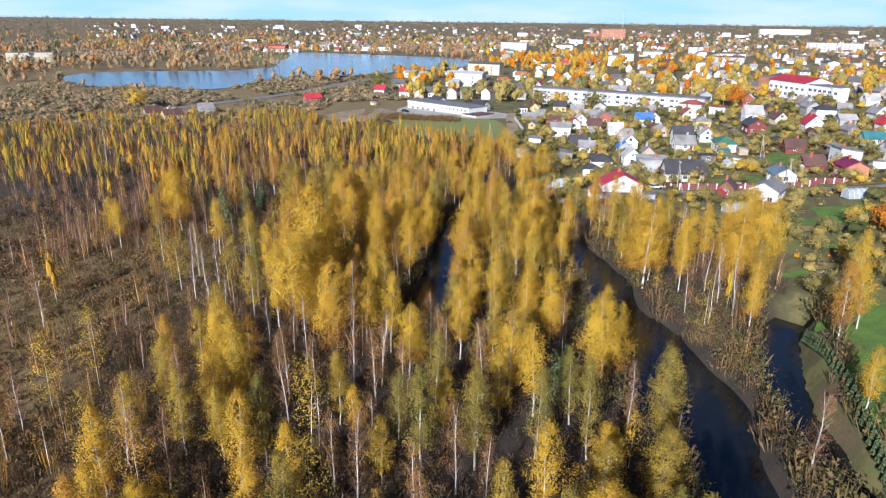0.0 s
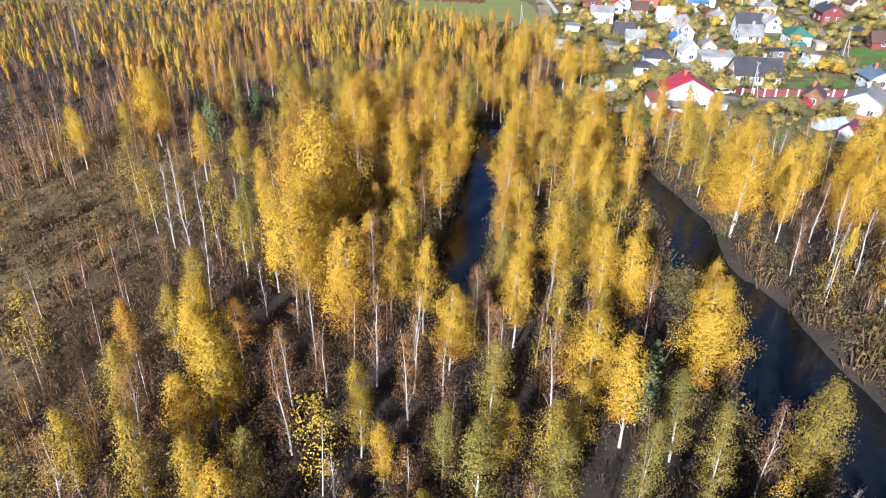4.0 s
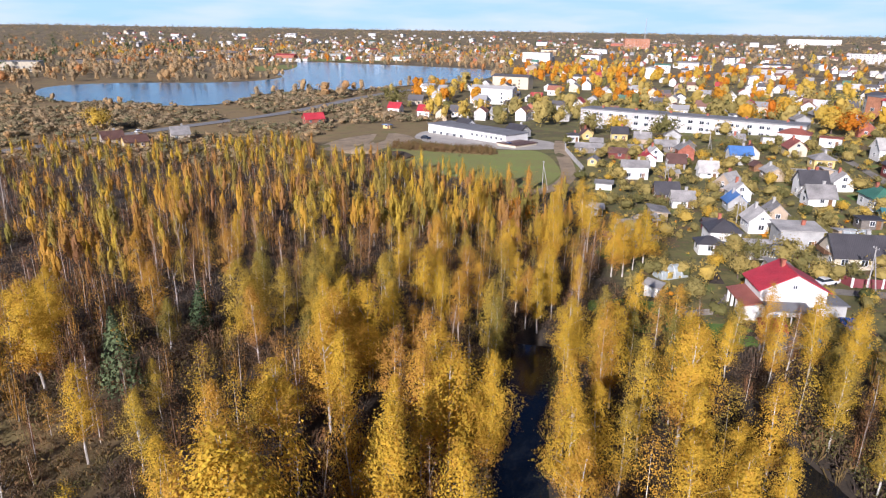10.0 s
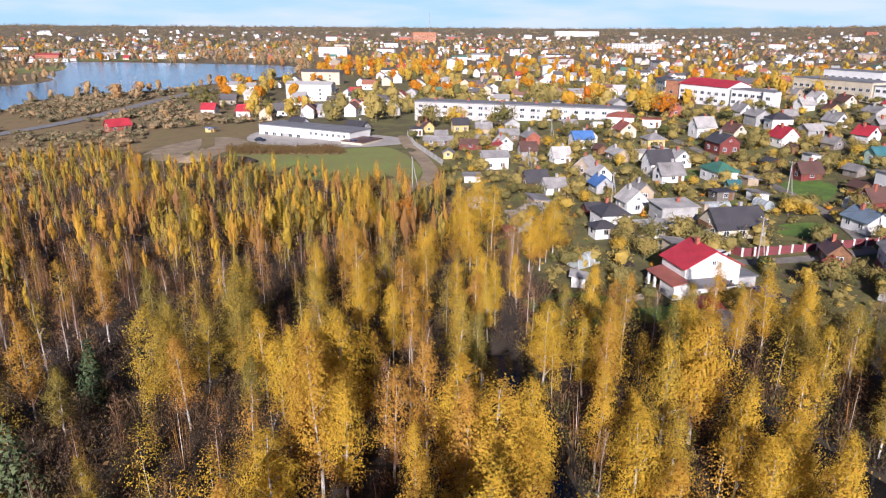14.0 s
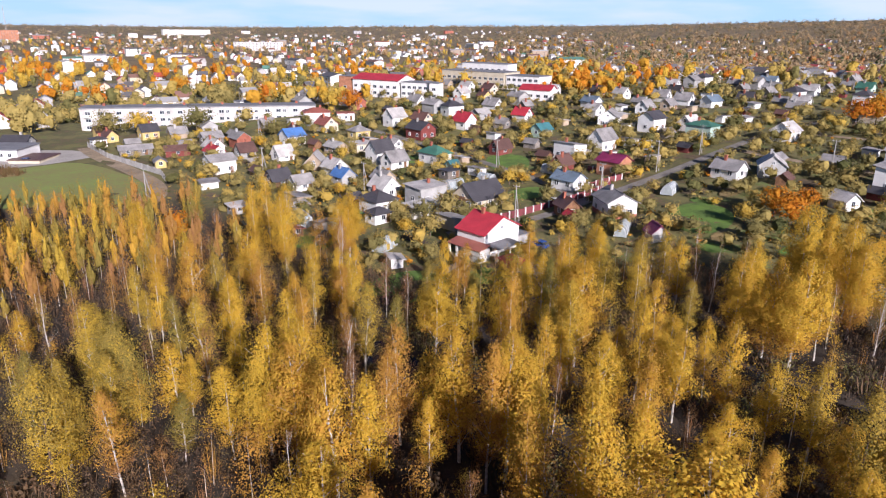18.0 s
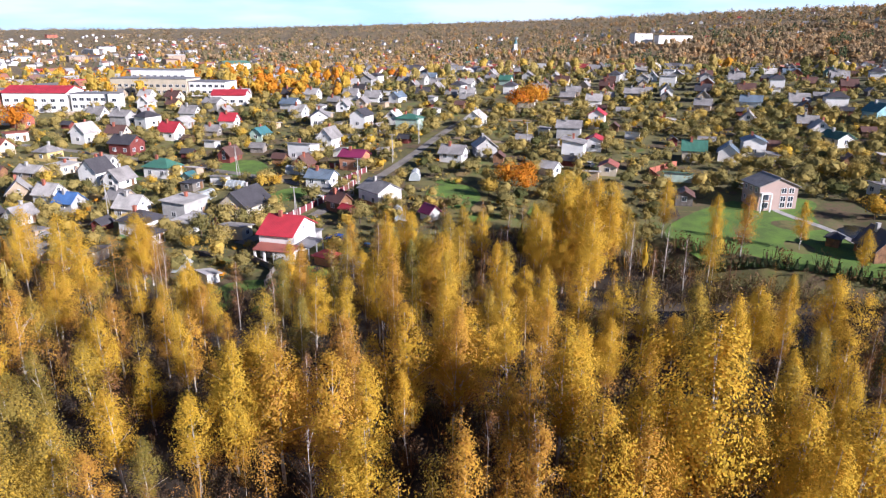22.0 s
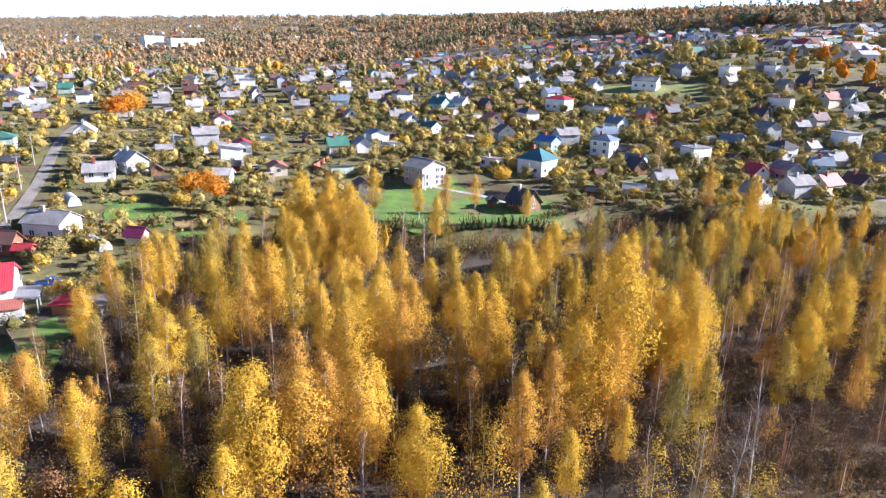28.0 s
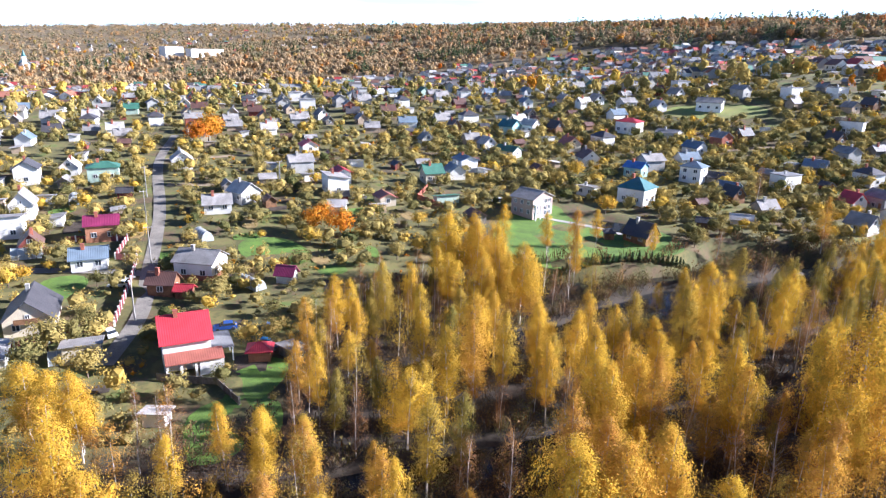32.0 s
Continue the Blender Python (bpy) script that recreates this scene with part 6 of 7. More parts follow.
    while len(low) < 9500 and tries < 120000:
        tries += 1
        x, y = (rnd.uniform(-110, 70), rnd.uniform(0, 240)) if tries % 3 else (rnd.uniform(-205, 10), rnd.uniform(195, 345)) if tries % 2 else (rnd.uniform(-210, 75), rnd.uniform(-30, 470))
        if y > 340 and (x > -66 or to_course(x, y, [(-240, 222), (-175, 330), (-156, 367), (-136, 404), (-100, 465)]) < 7):
            continue
        if x > east_edge(y) + 2 or bed(np.array([x]), np.array([y]))[0] > 0.3 or math.hypot(x + 30, y - 150) > 150 + 190 * rnd.random():
            continue
        q = noise.noise((x * 0.04, y * 0.04, 7))
        if x < -48 and y < 150 and rnd.random() < 0.3:
            continue
        k = rnd.uniform(0.45, 1.25) * (0.75 if x < -45 and y < 150 else 1) * (0.8 + 0.5 * noise.noise((x * 0.07, y * 0.07, 1)))
        low.append((x, y, gz(x, y), k, (0.45 if x < -45 and y < 150 else 0.75) + 0.3 * q + rnd.uniform(-0.2, 0.2)))
    marsh = []
    while len(marsh) < 5600:
        x, y = rnd.uniform(-260, -34), rnd.uniform(-60, 215)
        if rnd.random() > float(sm(-34, -52, x) * sm(215, 150, y)) * math.exp(-((x + 80) / 75) ** 2 - ((y - 100) / 75) ** 2) * 1.3:
            continue
        q = noise.noise((x * 0.05, y * 0.05, 11)) + 0.5 * noise.noise((x * 0.17, y * 0.17, 4))
        marsh.append((x, y, gz(x, y), rnd.uniform(0.8, 1.7) * (1 + 0.6 * q), 0.5 + 0.5 * q + rnd.uniform(-0.15, 0.15)))
    scatter("marsh_tussocks", "rough brown and olive marsh tussocks and reeds", "reeds", marsh, tuft, [SCRUB, BARK_BROWN])
    scatter("willow_scrub", "low brown willow scrub and dry undergrowth", "scrub", low, shrub, [SCRUB, BARK_BROWN])
    willow = [plain_tree(3.2, 1.9, 0.0, 26, 10, 0.17, rng, False, 0.5, 0.42, 1.4) for _ in range(8)]
    thicket = []
    tries = 0
    while len(thicket) < 2700 and tries < 60000:
        tries += 1
        x, y = (rnd.uniform(-75, 62), rnd.uniform(30, 215)) if tries % 3 else (rnd.uniform(-60, 0), rnd.uniform(45, 135))
        if x > east_edge(y) + 1 or bed(np.array([x]), np.array([y]))[0] > 0.2 or noise.noise((x * 0.06, y * 0.06, 13)) < -0.25 + 0.35 * rnd.random():
            continue
        thicket.append((x, y, gz(x, y), rnd.uniform(0.45, 1.15) * (0.6 if x < -42 and y < 140 else 1), rnd.choice((0.3, 0.45, 0.6, 0.7, 0.8, 0.9))))
    scatter("willow_thicket", "rounded brown and olive bushes under the birches", "scrub", thicket, willow, [SCRUB, BARK_BROWN])
    bank, leafy = [], []
    for course, half in RIVERS:
        p = chaikin(course, 3)
        for (ax, ay), (bx, by) in zip(p, p[1:]):
            for k in range(int(math.hypot(bx - ax, by - ay) * 0.9) + 1):
                t, side = rnd.random(), rnd.choice((-1, 1))
                d = math.hypot(bx - ax, by - ay) + 1e-6
                o = half + rnd.uniform(1.2, 4.5)
                x, y = ax + t * (bx - ax) - side * (by - ay) / d * o, ay + t * (by - ay) + side * (bx - ax) / d * o
                if bed(np.array([x]), np.array([y]))[0] < 0.5:
                    bank.append((x, y, gz(x, y), rnd.uniform(0.7, 1.6), rnd.uniform(0.1, 0.7)))
                o = half + rnd.uniform(1.0, 8.0) * (1 if course is not RIVERS[1][0] else 0.5)
                x, y = ax + t * (bx - ax) - side * (by - ay) / d * o, ay + t * (by - ay) + side * (bx - ax) / d * o
                if bed(np.array([x]), np.array([y]))[0] < 0.12 and x < east_edge(y) + 1 and math.hypot(x - 44, y - 45) > 11:
                    leafy.append((x, y, gz(x, y), rnd.uniform(0.6, 1.35), rnd.choice((0.12, 0.2, 0.3, 0.35, 0.5, 0.85))))
    scatter("bank_willows", "grey-green willow bushes along the river bank", "scrub", bank, shrub, [SCRUB, BARK_BROWN])
    scatter("bank_willows", "full olive willow bushes leaning over the water", "scrub", leafy, willow, [WILLOW, BARK_BROWN])


wood()

# ---- gardens ----
def round_tree(name, rng, h, r, tint, mat, clumps=60, leaves=13, size=0.27):
    u = rng.uniform(0, 1, clumps)
    a = rng.uniform(0, 6.3, clumps)
    zc = h * (0.36 + 0.56 * u)
    rad = r * np.sqrt(np.clip(1 - (2 * u - 0.85) ** 2 * 0.75, 0.05, 1)) * rng.uniform(0.35, 1, clumps) ** 0.5
    c = np.stack([rad * np.cos(a), rad * np.sin(a), zc], 1)
    p = np.repeat(c, leaves, 0) + rng.normal(size=(clumps * leaves, 3)) * 0.33
    v = np.concatenate([leaf_triangles(p, size, rng, 0, outward(p, h, r, 0.3)), full_crown(h * 0.9, r * 0.6, 0.3, 4, 6, size, rng)[0]])
    crown = mesh_of("crown", v, 3, [mat], tint + rng.normal(0, 0.03, len(v) // 3))
    return trunk_shape(h * 0.8, 0.13, 9, c, rng, 5, 0.1).mesh("trunk", BARK_BROWN), crown


FRUIT = [(round_tree("fruit_tree", np.random.default_rng(40 + k), 4.6, 2.2, t, GARDEN), lab) for k, (t, lab) in enumerate(
    ((0.22, "green garden apple tree"), (0.38, "olive green garden fruit tree"), (0.5, "fruit tree in yellow-green leaf"), (0.3, "leafy green garden tree"), (0.55, "fruit tree turning yellow"), (0.45, "spreading old apple tree"), (0.72, "garden tree in golden leaf"), (0.9, "garden maple in orange leaf")))]


def garden_tree(x, y, k, which, name="garden_tree"):
    (trunk, crown), lab = FRUIT[which]
    t = thing(name, lab, "tree", "garden trees", at=pose(x, y, gz(x, y), 0, 0, rnd.uniform(0, 360)) @ Matrix.Diagonal((k * rnd.uniform(0.9, 1.2), k * rnd.uniform(0.9, 1.2), k, 1)))
    part("trunk", trunk, None, t)
    part("crown", crown, None, t)


def gardens():
    for x, y, k, w in ((99.5, 141.1, 1.5, 7), (94, 136.4, 1.6, 7), (105.5, 136.4, 1.2, 7), (91.8, 144.9, 1.1, 6), (218.5, 145.2, 2.4, 7), (223.7, 141.6, 2.2, 7), (214.3, 150.1, 2.0, 7), (58.2, 201.8, 1.5, 1), (53.6, 205, 1.3, 0), (47.1, 196.5, 1.2, 2), (60.2, 197.5, 1.2, 0), (68.3, 172.3, 1.2, 1),
                       (76.4, 348.6, 2.6, 0), (61.6, 365.8, 2.2, 6), (51.6, 371.2, 2.4, 3), (92.4, 319.4, 1.7, 0), (140.3, 342.5, 2.4, 6), (143.6, 335.1, 2.2, 7), (-170, 377.8, 2.6, 6), (-44, 492, 3.0, 0), (82.1, 57.7, 1.3, 6), (114.9, 42.3, 1.5, 6), (7.9, 232.8, 1.7, 7)):
        garden_tree(x, y, k, w)
        TAKEN.append((x, y, 1.5 * k))
    n = 0
    while n < 235:
        x, y = rnd.uniform(25, 190), rnd.uniform(-60, 330)
        if not garden_ok(x, y) or math.hypot(x - 80, y - 160) > 170:
            continue
        garden_tree(x, y, rnd.uniform(0.5, 1.05), rnd.choice((0, 0, 1, 1, 2, 3, 3, 4, 5, 5, 6)))
        TAKEN.append((x, y, 1.2))
        n += 1
    rng = np.random.default_rng(8)
    fine = [leafy_tree(4.4, 2.4, 0.06, 58, 6, 0.31, 2, rng) for _ in range(12)]
    light = [leafy_tree(4.6, 2.5, 0.04, 22, 4, 0.55, 2, rng) for _ in range(12)]
    bush = [leafy_tree(1.4, 1.0, 0.0, 14, 3, 0.26, 1, rng) for _ in range(8)]
    far, close, near = [], [], []
    tints = (0.05, 0.12, 0.2, 0.25, 0.28, 0.3, 0.32, 0.35, 0.38, 0.42, 0.45, 0.5, 0.55, 0.65)
    tries = 0
    while len(close) < 2800 and tries < 60000:
        tries += 1
        x, y = (rnd.uniform(22, 260), rnd.uniform(-130, 350)) if tries % 4 else (rnd.uniform(45, 210), rnd.uniform(-120, 70))
        if garden_ok(x, y) and noise.noise((x * 0.05, y * 0.05, 9)) > -0.25 - 0.4 * rnd.random():
            close.append((x, y, gz(x, y), 0.5 + 0.75 * rnd.random() ** 1.3, rnd.choice(tints)))
    while len(far) < 4600 and tries < 120000:
        tries += 1
        x, y = rnd.uniform(60, 640), rnd.uniform(-380, 560)
        if not garden_ok(x, y) or (x < 260 and -130 < y < 350):
            continue
        far.append((x, y, gz(x, y), 0.6 + 0.9 * rnd.random() ** 1.4, rnd.choice(tints)))
    while len(near) < 2900 and tries < 160000:
        tries += 1
        x, y = rnd.uniform(22, 210), rnd.uniform(-70, 340)
        if garden_ok(x, y):
            near.append((x, y, gz(x, y), rnd.uniform(0.35, 1.2), rnd.choice((0.15, 0.25, 0.35, 0.4, 0.5, 0.5, 0.6, 0.85))))
    scatter("garden_trees", "olive green and yellowing fruit trees in the gardens", "trees", close, fine, [GARDEN, BARK_BROWN])
    scatter("orchard_trees", "green and yellowing trees among the farther houses", "trees", far, light, [GARDEN, BARK_BROWN])
    scatter("garden_bushes", "low bushes and hedges in the gardens", "bushes", near, bush, [GARDEN, BARK_BROWN])


def garden_ok(x, y):
    if x < east_edge(y) + 2 or not free(x, y, 0.9):
        return False
    if to_course(x, y, STREET) < 3.4 or bed(np.array([x]), np.array([y]))[0] > 0.02:
        return False
    for poly in OPEN:
        inside = False
        for (ax, ay), (bx, by) in zip(poly, poly[1:] + poly[:1]):
            if (ay > y) != (by > y) and x < (bx - ax) * (y - ay) / (by - ay) + ax:
                inside = not inside
        if inside:
            return False
    return True


OPEN = [[(97.5, 90.3), (73.4, 106.1), (59.6, 102.6), (52.7, 88.7), (48.4, 68.2), (48.8, 55.6), (61.2, 51), (90.5, 49.3), (99.4, 72.5)], [(-63.7, 333.1), (-59.5, 359.2), (-30.2, 382.8), (34.8, 359.2), (39.7, 291.8), (16.5, 267.8), (-27.3, 302.1)],
        [(84.6, 145.7), (99.2, 148.8), (102.4, 160.2), (90.6, 163.1), (79.6, 153.3)], [(81.7, 196.8), (93.8, 193.2), (96.3, 203.1), (84.2, 205.8)], [(107.4, 212.6), (125.6, 224.8), (119.6, 238.7), (103.7, 225.5)],
        [(161.5, -45.8), (130.3, -79), (145.3, -97.6), (176.6, -65.4)], [(32.1, 178.1), (42.5, 174.2), (40.1, 165.1), (29.2, 171.5), (23.9, 183.6)]]
gardens()


def far_woods():
    """Trees of the town and the wooded horizon."""
    rng = np.random.default_rng(21)
    tall = [leafy_tree(11, 4.0, 0.06, 26, 4, 0.95, 3, rng) for _ in range(8)]
    thick = [leafy_tree(11, 4.2, 0.02, 14, 3, 1.4, 2, rng) for _ in range(8)]
    grove = [plain_tree(13, 15, 0.0, 12, 4, 3.4, rng, False, 0.5, 1.8) for _ in range(6)]
    fir = [plain_tree(15, 2.6, 0.03, 16, 4, 1.5, rng, False, 0.15, 0.6) for _ in range(4)]
    bush = [leafy_tree(2.9, 2.5, 0.0, 14, 3, 0.55, 2, rng) for _ in range(8)]
    stand = []
    for _ in range(6):                      # a stand of crowns that touch
        v = [leafy_tree(rng.uniform(8, 12), rng.uniform(3.6, 5.0), 0.02, 12, 3, 1.4, 2, rng)[0] + np.array([*rng.normal(0, 6.5, 2), 0]) for _ in range(6)]
        v = np.concatenate(v)
        stand.append((v, len(v) // 3))
    town, hills, shore, dark, groves, low, stands = [], [], [], [], [], [], []
    while len(stands) < 1250:
        az = rnd.uniform(58, 168)
        r = float(np.interp(az, (58, 100, 118, 130, 150, 168), (800, 800, 900, 840, 640, 600))) + 620 * rnd.random()
        x, y = r * math.sin(radians(az)), 120 + r * math.cos(radians(az))
        if free(x, y, 14) and (az > 96 or rnd.random() < 0.35):
            stands.append((x, y, gz(x, y) - 0.5, rnd.uniform(0.7, 1.15), 0.4 + 0.5 * noise.noise((x * 0.006, y * 0.006, 8)) + rnd.uniform(-0.15, 0.2)))
    while len(town) < 2300:
        az, r = radians(rnd.uniform(-30, 160)), 280 + 1500 * rnd.random() ** 1.5
        x, y = r * math.sin(az), 120 + r * math.cos(az)
        if (y < 1100 and x < SHORE(y) - 5) or math.hypot(x - 90, y - 130) < 230 or not free(x, y, 3):
            continue
        q = noise.noise((x * 0.008, y * 0.008, 3))
        orange = q > (-0.05 if az < 1.0 else 0.12)
        town.append((x, y, gz(x, y), rnd.uniform(0.5, 1.2), rnd.choice((0.75, 0.85, 0.95, 0.9, 0.6, 0.7) if orange else (0.2, 0.35, 0.45, 0.5, 0.55, 0.65))))
    def wooded(n, a0, a1, near, depth, fir_share, tints):
        made = 0
        while made < n:
            deg = rnd.uniform(a0, a1)
            r = float(np.interp(deg, *near)) + depth * rnd.random()
            x, y = r * math.sin(radians(deg)), 120 + r * math.cos(radians(deg))
            if (-340 < x < 60 and 440 < y < 1120) or not free(x, y, 4):
                continue
            made += 1
            firs = noise.noise((x * 0.012, y * 0.012, 5)) > 0.25 - fir_share
            (dark if firs and rnd.random() < 0.7 else hills).append((x, y, gz(x, y) - 0.5, rnd.uniform(0.6, 1.25), rnd.choice(tints)))

    wooded(110, 105, 160, ((105, 160), (420, 330)), 380, -0.1, (0.2, 0.3, 0.4, 0.5))
    wooded(550, 102, 126, ((102, 126), (770, 800)), 260, 0.0, (0.25, 0.4, 0.5, 0.6, 0.7))
    wooded(1500, 62, 120, ((62, 90, 120), (830, 780, 860)), 260, 0.0, (0.2, 0.35, 0.45, 0.5, 0.55, 0.6, 0.7, 0.9))
    wooded(1100, 114, 168, ((114, 130, 150, 168), (960, 850, 640, 600)), 330, 0.3, (0.3, 0.55, 0.75, 0.85, 0.95))
    wooded(1700, 20, 120, ((20, 120), (1050, 1080)), 900, 0.05, (0.2, 0.3, 0.4, 0.45, 0.5, 0.6, 0.8))
    wooded(900, -50, -16, ((-50, -16), (430, 900)), 700, 0.0, (0.2, 0.3, 0.4, 0.5, 0.6, 0.7, 0.95))
    wooded(600, -24, 8, ((-24, 8), (1010, 1090)), 600, 0.0, (0.2, 0.35, 0.45, 0.5, 0.6, 0.95))
    for cx, cy in ((109, 876), (138, 861), (98, 954), (120, 704), (185, 835), (260, 698), (317, 887), (60, 800), (230, 760), (180, 1000)):
        for k in range(16):
            x, y = cx + rnd.normalvariate(0, 20), cy + rnd.normalvariate(0, 24)
            if free(x, y, 3) and x > SHORE(y):
                town.append((x, y, gz(x, y), rnd.uniform(0.7, 1.25), rnd.choice((0.8, 0.85, 0.9, 0.95, 0.7))))
    for cx, cy, sx, sy, n, tints in ((246, 272, 8, 13, 26, (0.75, 0.85, 0.9, 0.95)), (262, 300, 12, 22, 34, (0.6, 0.75, 0.85, 0.9)), (300, 290, 26, 34, 44, (0.5, 0.75, 0.85, 0.95)), (158, 372, 9, 7, 9, (0.55, 0.7, 0.75)),
                                     (275, 375, 16, 26, 34, (0.6, 0.75, 0.85, 0.9)), (150, 352, 7, 8, 8, (0.5, 0.7, 0.75)), (340, 420, 40, 40, 40, (0.75, 0.85, 0.9)), (480, 640, 60, 60, 60, (0.7, 0.8, 0.85, 0.9)), (700, 640, 80, 50, 60, (0.7, 0.8, 0.85))):
        for k in range(n):
            x, y = cx + rnd.normalvariate(0, sx), cy + rnd.normalvariate(0, sy)
            if free(x, y, 1.5):
                town.append((x, y, gz(x, y), rnd.uniform(0.55, 0.95), rnd.choice(tints)))
    wooded(700, -48, 22, ((-48, 22), (1000, 1150)), 900, 0.1, (0.2, 0.3, 0.4, 0.5, 0.6, 0.9))
    while len(groves) < 1700:                 # the hills to the east
        az, r = radians(rnd.uniform(52, 135)), rnd.uniform(1250, 2600)
        x, y = r * math.sin(az), 120 + r * math.cos(az)
        groves.append((x, y, gz(x, y) - 2, rnd.uniform(0.7, 1.1), rnd.choice((0.1, 0.25, 0.35, 0.4, 0.5, 0.6))))
    while len(groves) < 6500:
        az, u = radians(rnd.uniform(-48, 175)), rnd.random()
        r = 1700 + 2700 * u if az < 1.3 else 1150 + 1800 * u ** 1.3
        x, y = r * math.sin(az), 120 + r * math.cos(az)
        if x < 60 and y < 1150 and x > -340:
            continue
        groves.append((x, y, gz(x, y) - 2, rnd.uniform(0.6, 1.0), rnd.choice((0.0, 0.1, 0.2, 0.3, 0.35, 0.4, 0.5))))
    while len(shore) < 900:
        x, y = rnd.uniform(-460, 60), rnd.uniform(330, 1350)
        if off_shore(x, y) or (y < 480 and x > -190 and rnd.random() < 0.9):
            continue
        shore.append((x, y, gz(x, y), rnd.uniform(0.3, 0.6) if y < 520 else rnd.uniform(0.45, 1.1), rnd.choice((0.15, 0.3, 0.4, 0.5, 0.6, 0.8, 0.95) if y > 900 else (0.2, 0.4, 0.5, 0.6, 0.7))))
    while len(low) < 2800:
        x, y = rnd.uniform(-300, 30), rnd.uniform(300, 640)
        if off_shore(x, y) or noise.noise((x * 0.02, y * 0.02, 2)) < -0.4 + 0.3 * rnd.random() or math.hypot(x + 98, y - 432) < 20:
            continue
        low.append((x, y, gz(x, y), rnd.uniform(0.3, 1.2), rnd.choice((0.0, 0.1, 0.2, 0.3, 0.35, 0.4, 0.6))))
    scatter("town_trees", "orange, yellow and green trees among the town's houses", "trees", town, tall, [GARDEN, BARK_BROWN])
    scatter("hill_woods", "brown, olive and yellow woods covering the hills", "woods", stands, stand, [SCRUBFAR, BARK_BROWN], 0.12)
    scatter("far_woods", "brown and yellow woods on the far hills", "woods", hills, thick, [SCRUBFAR, BARK_BROWN])
    scatter("far_groves", "brown and dull green woods along the horizon", "woods", groves, grove, [SCRUBFAR, BARK_BROWN])
    scatter("far_conifers", "dark conifers among the far woods", "woods", dark, fir, [NEEDLE, BARK_BROWN])
    scatter("lakeside_trees", "brown and yellow trees on the lake's shore", "trees", shore, tall, [SCRUBFAR, BARK_BROWN])
    scatter("lakeside_bushes", "brown bushes and dry reeds between wood and lake", "bushes", low, bush, [SCRUBFAR, BARK_BROWN])


def off_shore(x, y):
    """Water, road, field or yard, where no bush grows."""
    if inside_lake(x, y) or to_course(x, y, [(-240, 222), (-175, 330), (-136, 404), (-100, 465), (-74, 562), (-40, 640), (40, 720)]) < 8:
        return True
    return (-66 < x < 45 and y < 410) or x > SHORE(y) - 4 and 400 < y < 1060 or not free(x, y, 2)


LAKE_OUT = [(-330, 600), (-285, 519), (-243, 491), (-151, 479), (-151, 565), (-129, 594), (-88, 612), (-56, 664), (26, 754), (40, 889), (35, 937), (-37, 985), (-199, 1060), (-240, 1080), (-195, 904), (-207, 808), (-167, 739), (-203, 663), (-292, 650)]


def inside_lake(x, y):
    inside = False
    for (ax, ay), (bx, by) in zip(LAKE_OUT, LAKE_OUT[1:] + LAKE_OUT[:1]):
        if (ay > y) != (by > y) and x < (bx - ax) * (y - ay) / (by - ay) + ax:
            inside = not inside
    return inside


# paler than the near scrub: distance haze is mixed into these leaf colours
SCRUBFAR = foliage("hazy_far_leaves", [(0.0, (0.20, 0.185, 0.10)), (1.0, (0.52, 0.23, 0.08)), (0.4, (0.38, 0.28, 0.165)), (0.7, (0.50, 0.33, 0.155))], 0.3, 0.2)
far_woods()

# ---- smaller things ----
def car(x, y, turn, paint, label):
    c = thing("car", label, "car", at=pose(x, y, gz(x, y) + 0.12, 0, 0, turn))
    prof = [(-2.15, 0.35), (-2.15, 0.85), (-1.9, 0.98), (1.0, 0.95), (2.0, 0.8), (2.15, 0.6), (2.15, 0.35)]
    top = [(-1.85, 0.97), (-1.4, 1.42), (0.2, 1.45), (1.0, 0.95)]
    for name, pr, hw, mat, lab in (("body", prof, 0.87, CARPAINT[paint], ""), ("cabin", top, 0.75, GLASS, "dark car windows"), ("roof", [(-1.42, 1.40), (-1.38, 1.49), (0.18, 1.5), (0.25, 1.42)], 0.73, CARPAINT[paint], "")):
        n = len(pr)
        v = [(a, -hw, b) for a, b in pr] + [(a, hw, b) for a, b in pr]
        part(name, Shape().add(v, [tuple(range(n)), tuple(range(n, 2 * n))[::-1]] + [(i + n, (i + 1) % n + n, (i + 1) % n, i)[::-1] for i in range(n)]), mat, c, lab)
    for wx in (-1.35, 1.35):
        for wy in (-0.8, 0.8):
            part("wheel", Shape().tube([(0, -0.1, 0), (0, 0.1, 0)], [0.33, 0.33], 12), TYRE, c, at=pose(wx, wy, 0.33))


car(61.9, 192.6, 20, "white", "white saloon car parked by a house")
car(84.5, 189, 70, "white", "white car parked on grass behind a fence")
car(55.5, 173.5, 80, "blue", "dark blue car parked beside the red-roofed house")
car(120.1, 120.4, 60, "silver", "silver car parked on the lane")
car(104.2, 81, 40, "white", "white car parked by the modern house")
car(33.7, -22.8, 150, "dark", "dark car on the river lane")
car(14.3, 345.1, -45, "blue", "blue car in the works yard")
car(-20.4, 363.2, -30, "dark", "dark car parked in the works yard")
car(-150.7, 377.6, 60, "white", "white car driving on the road")


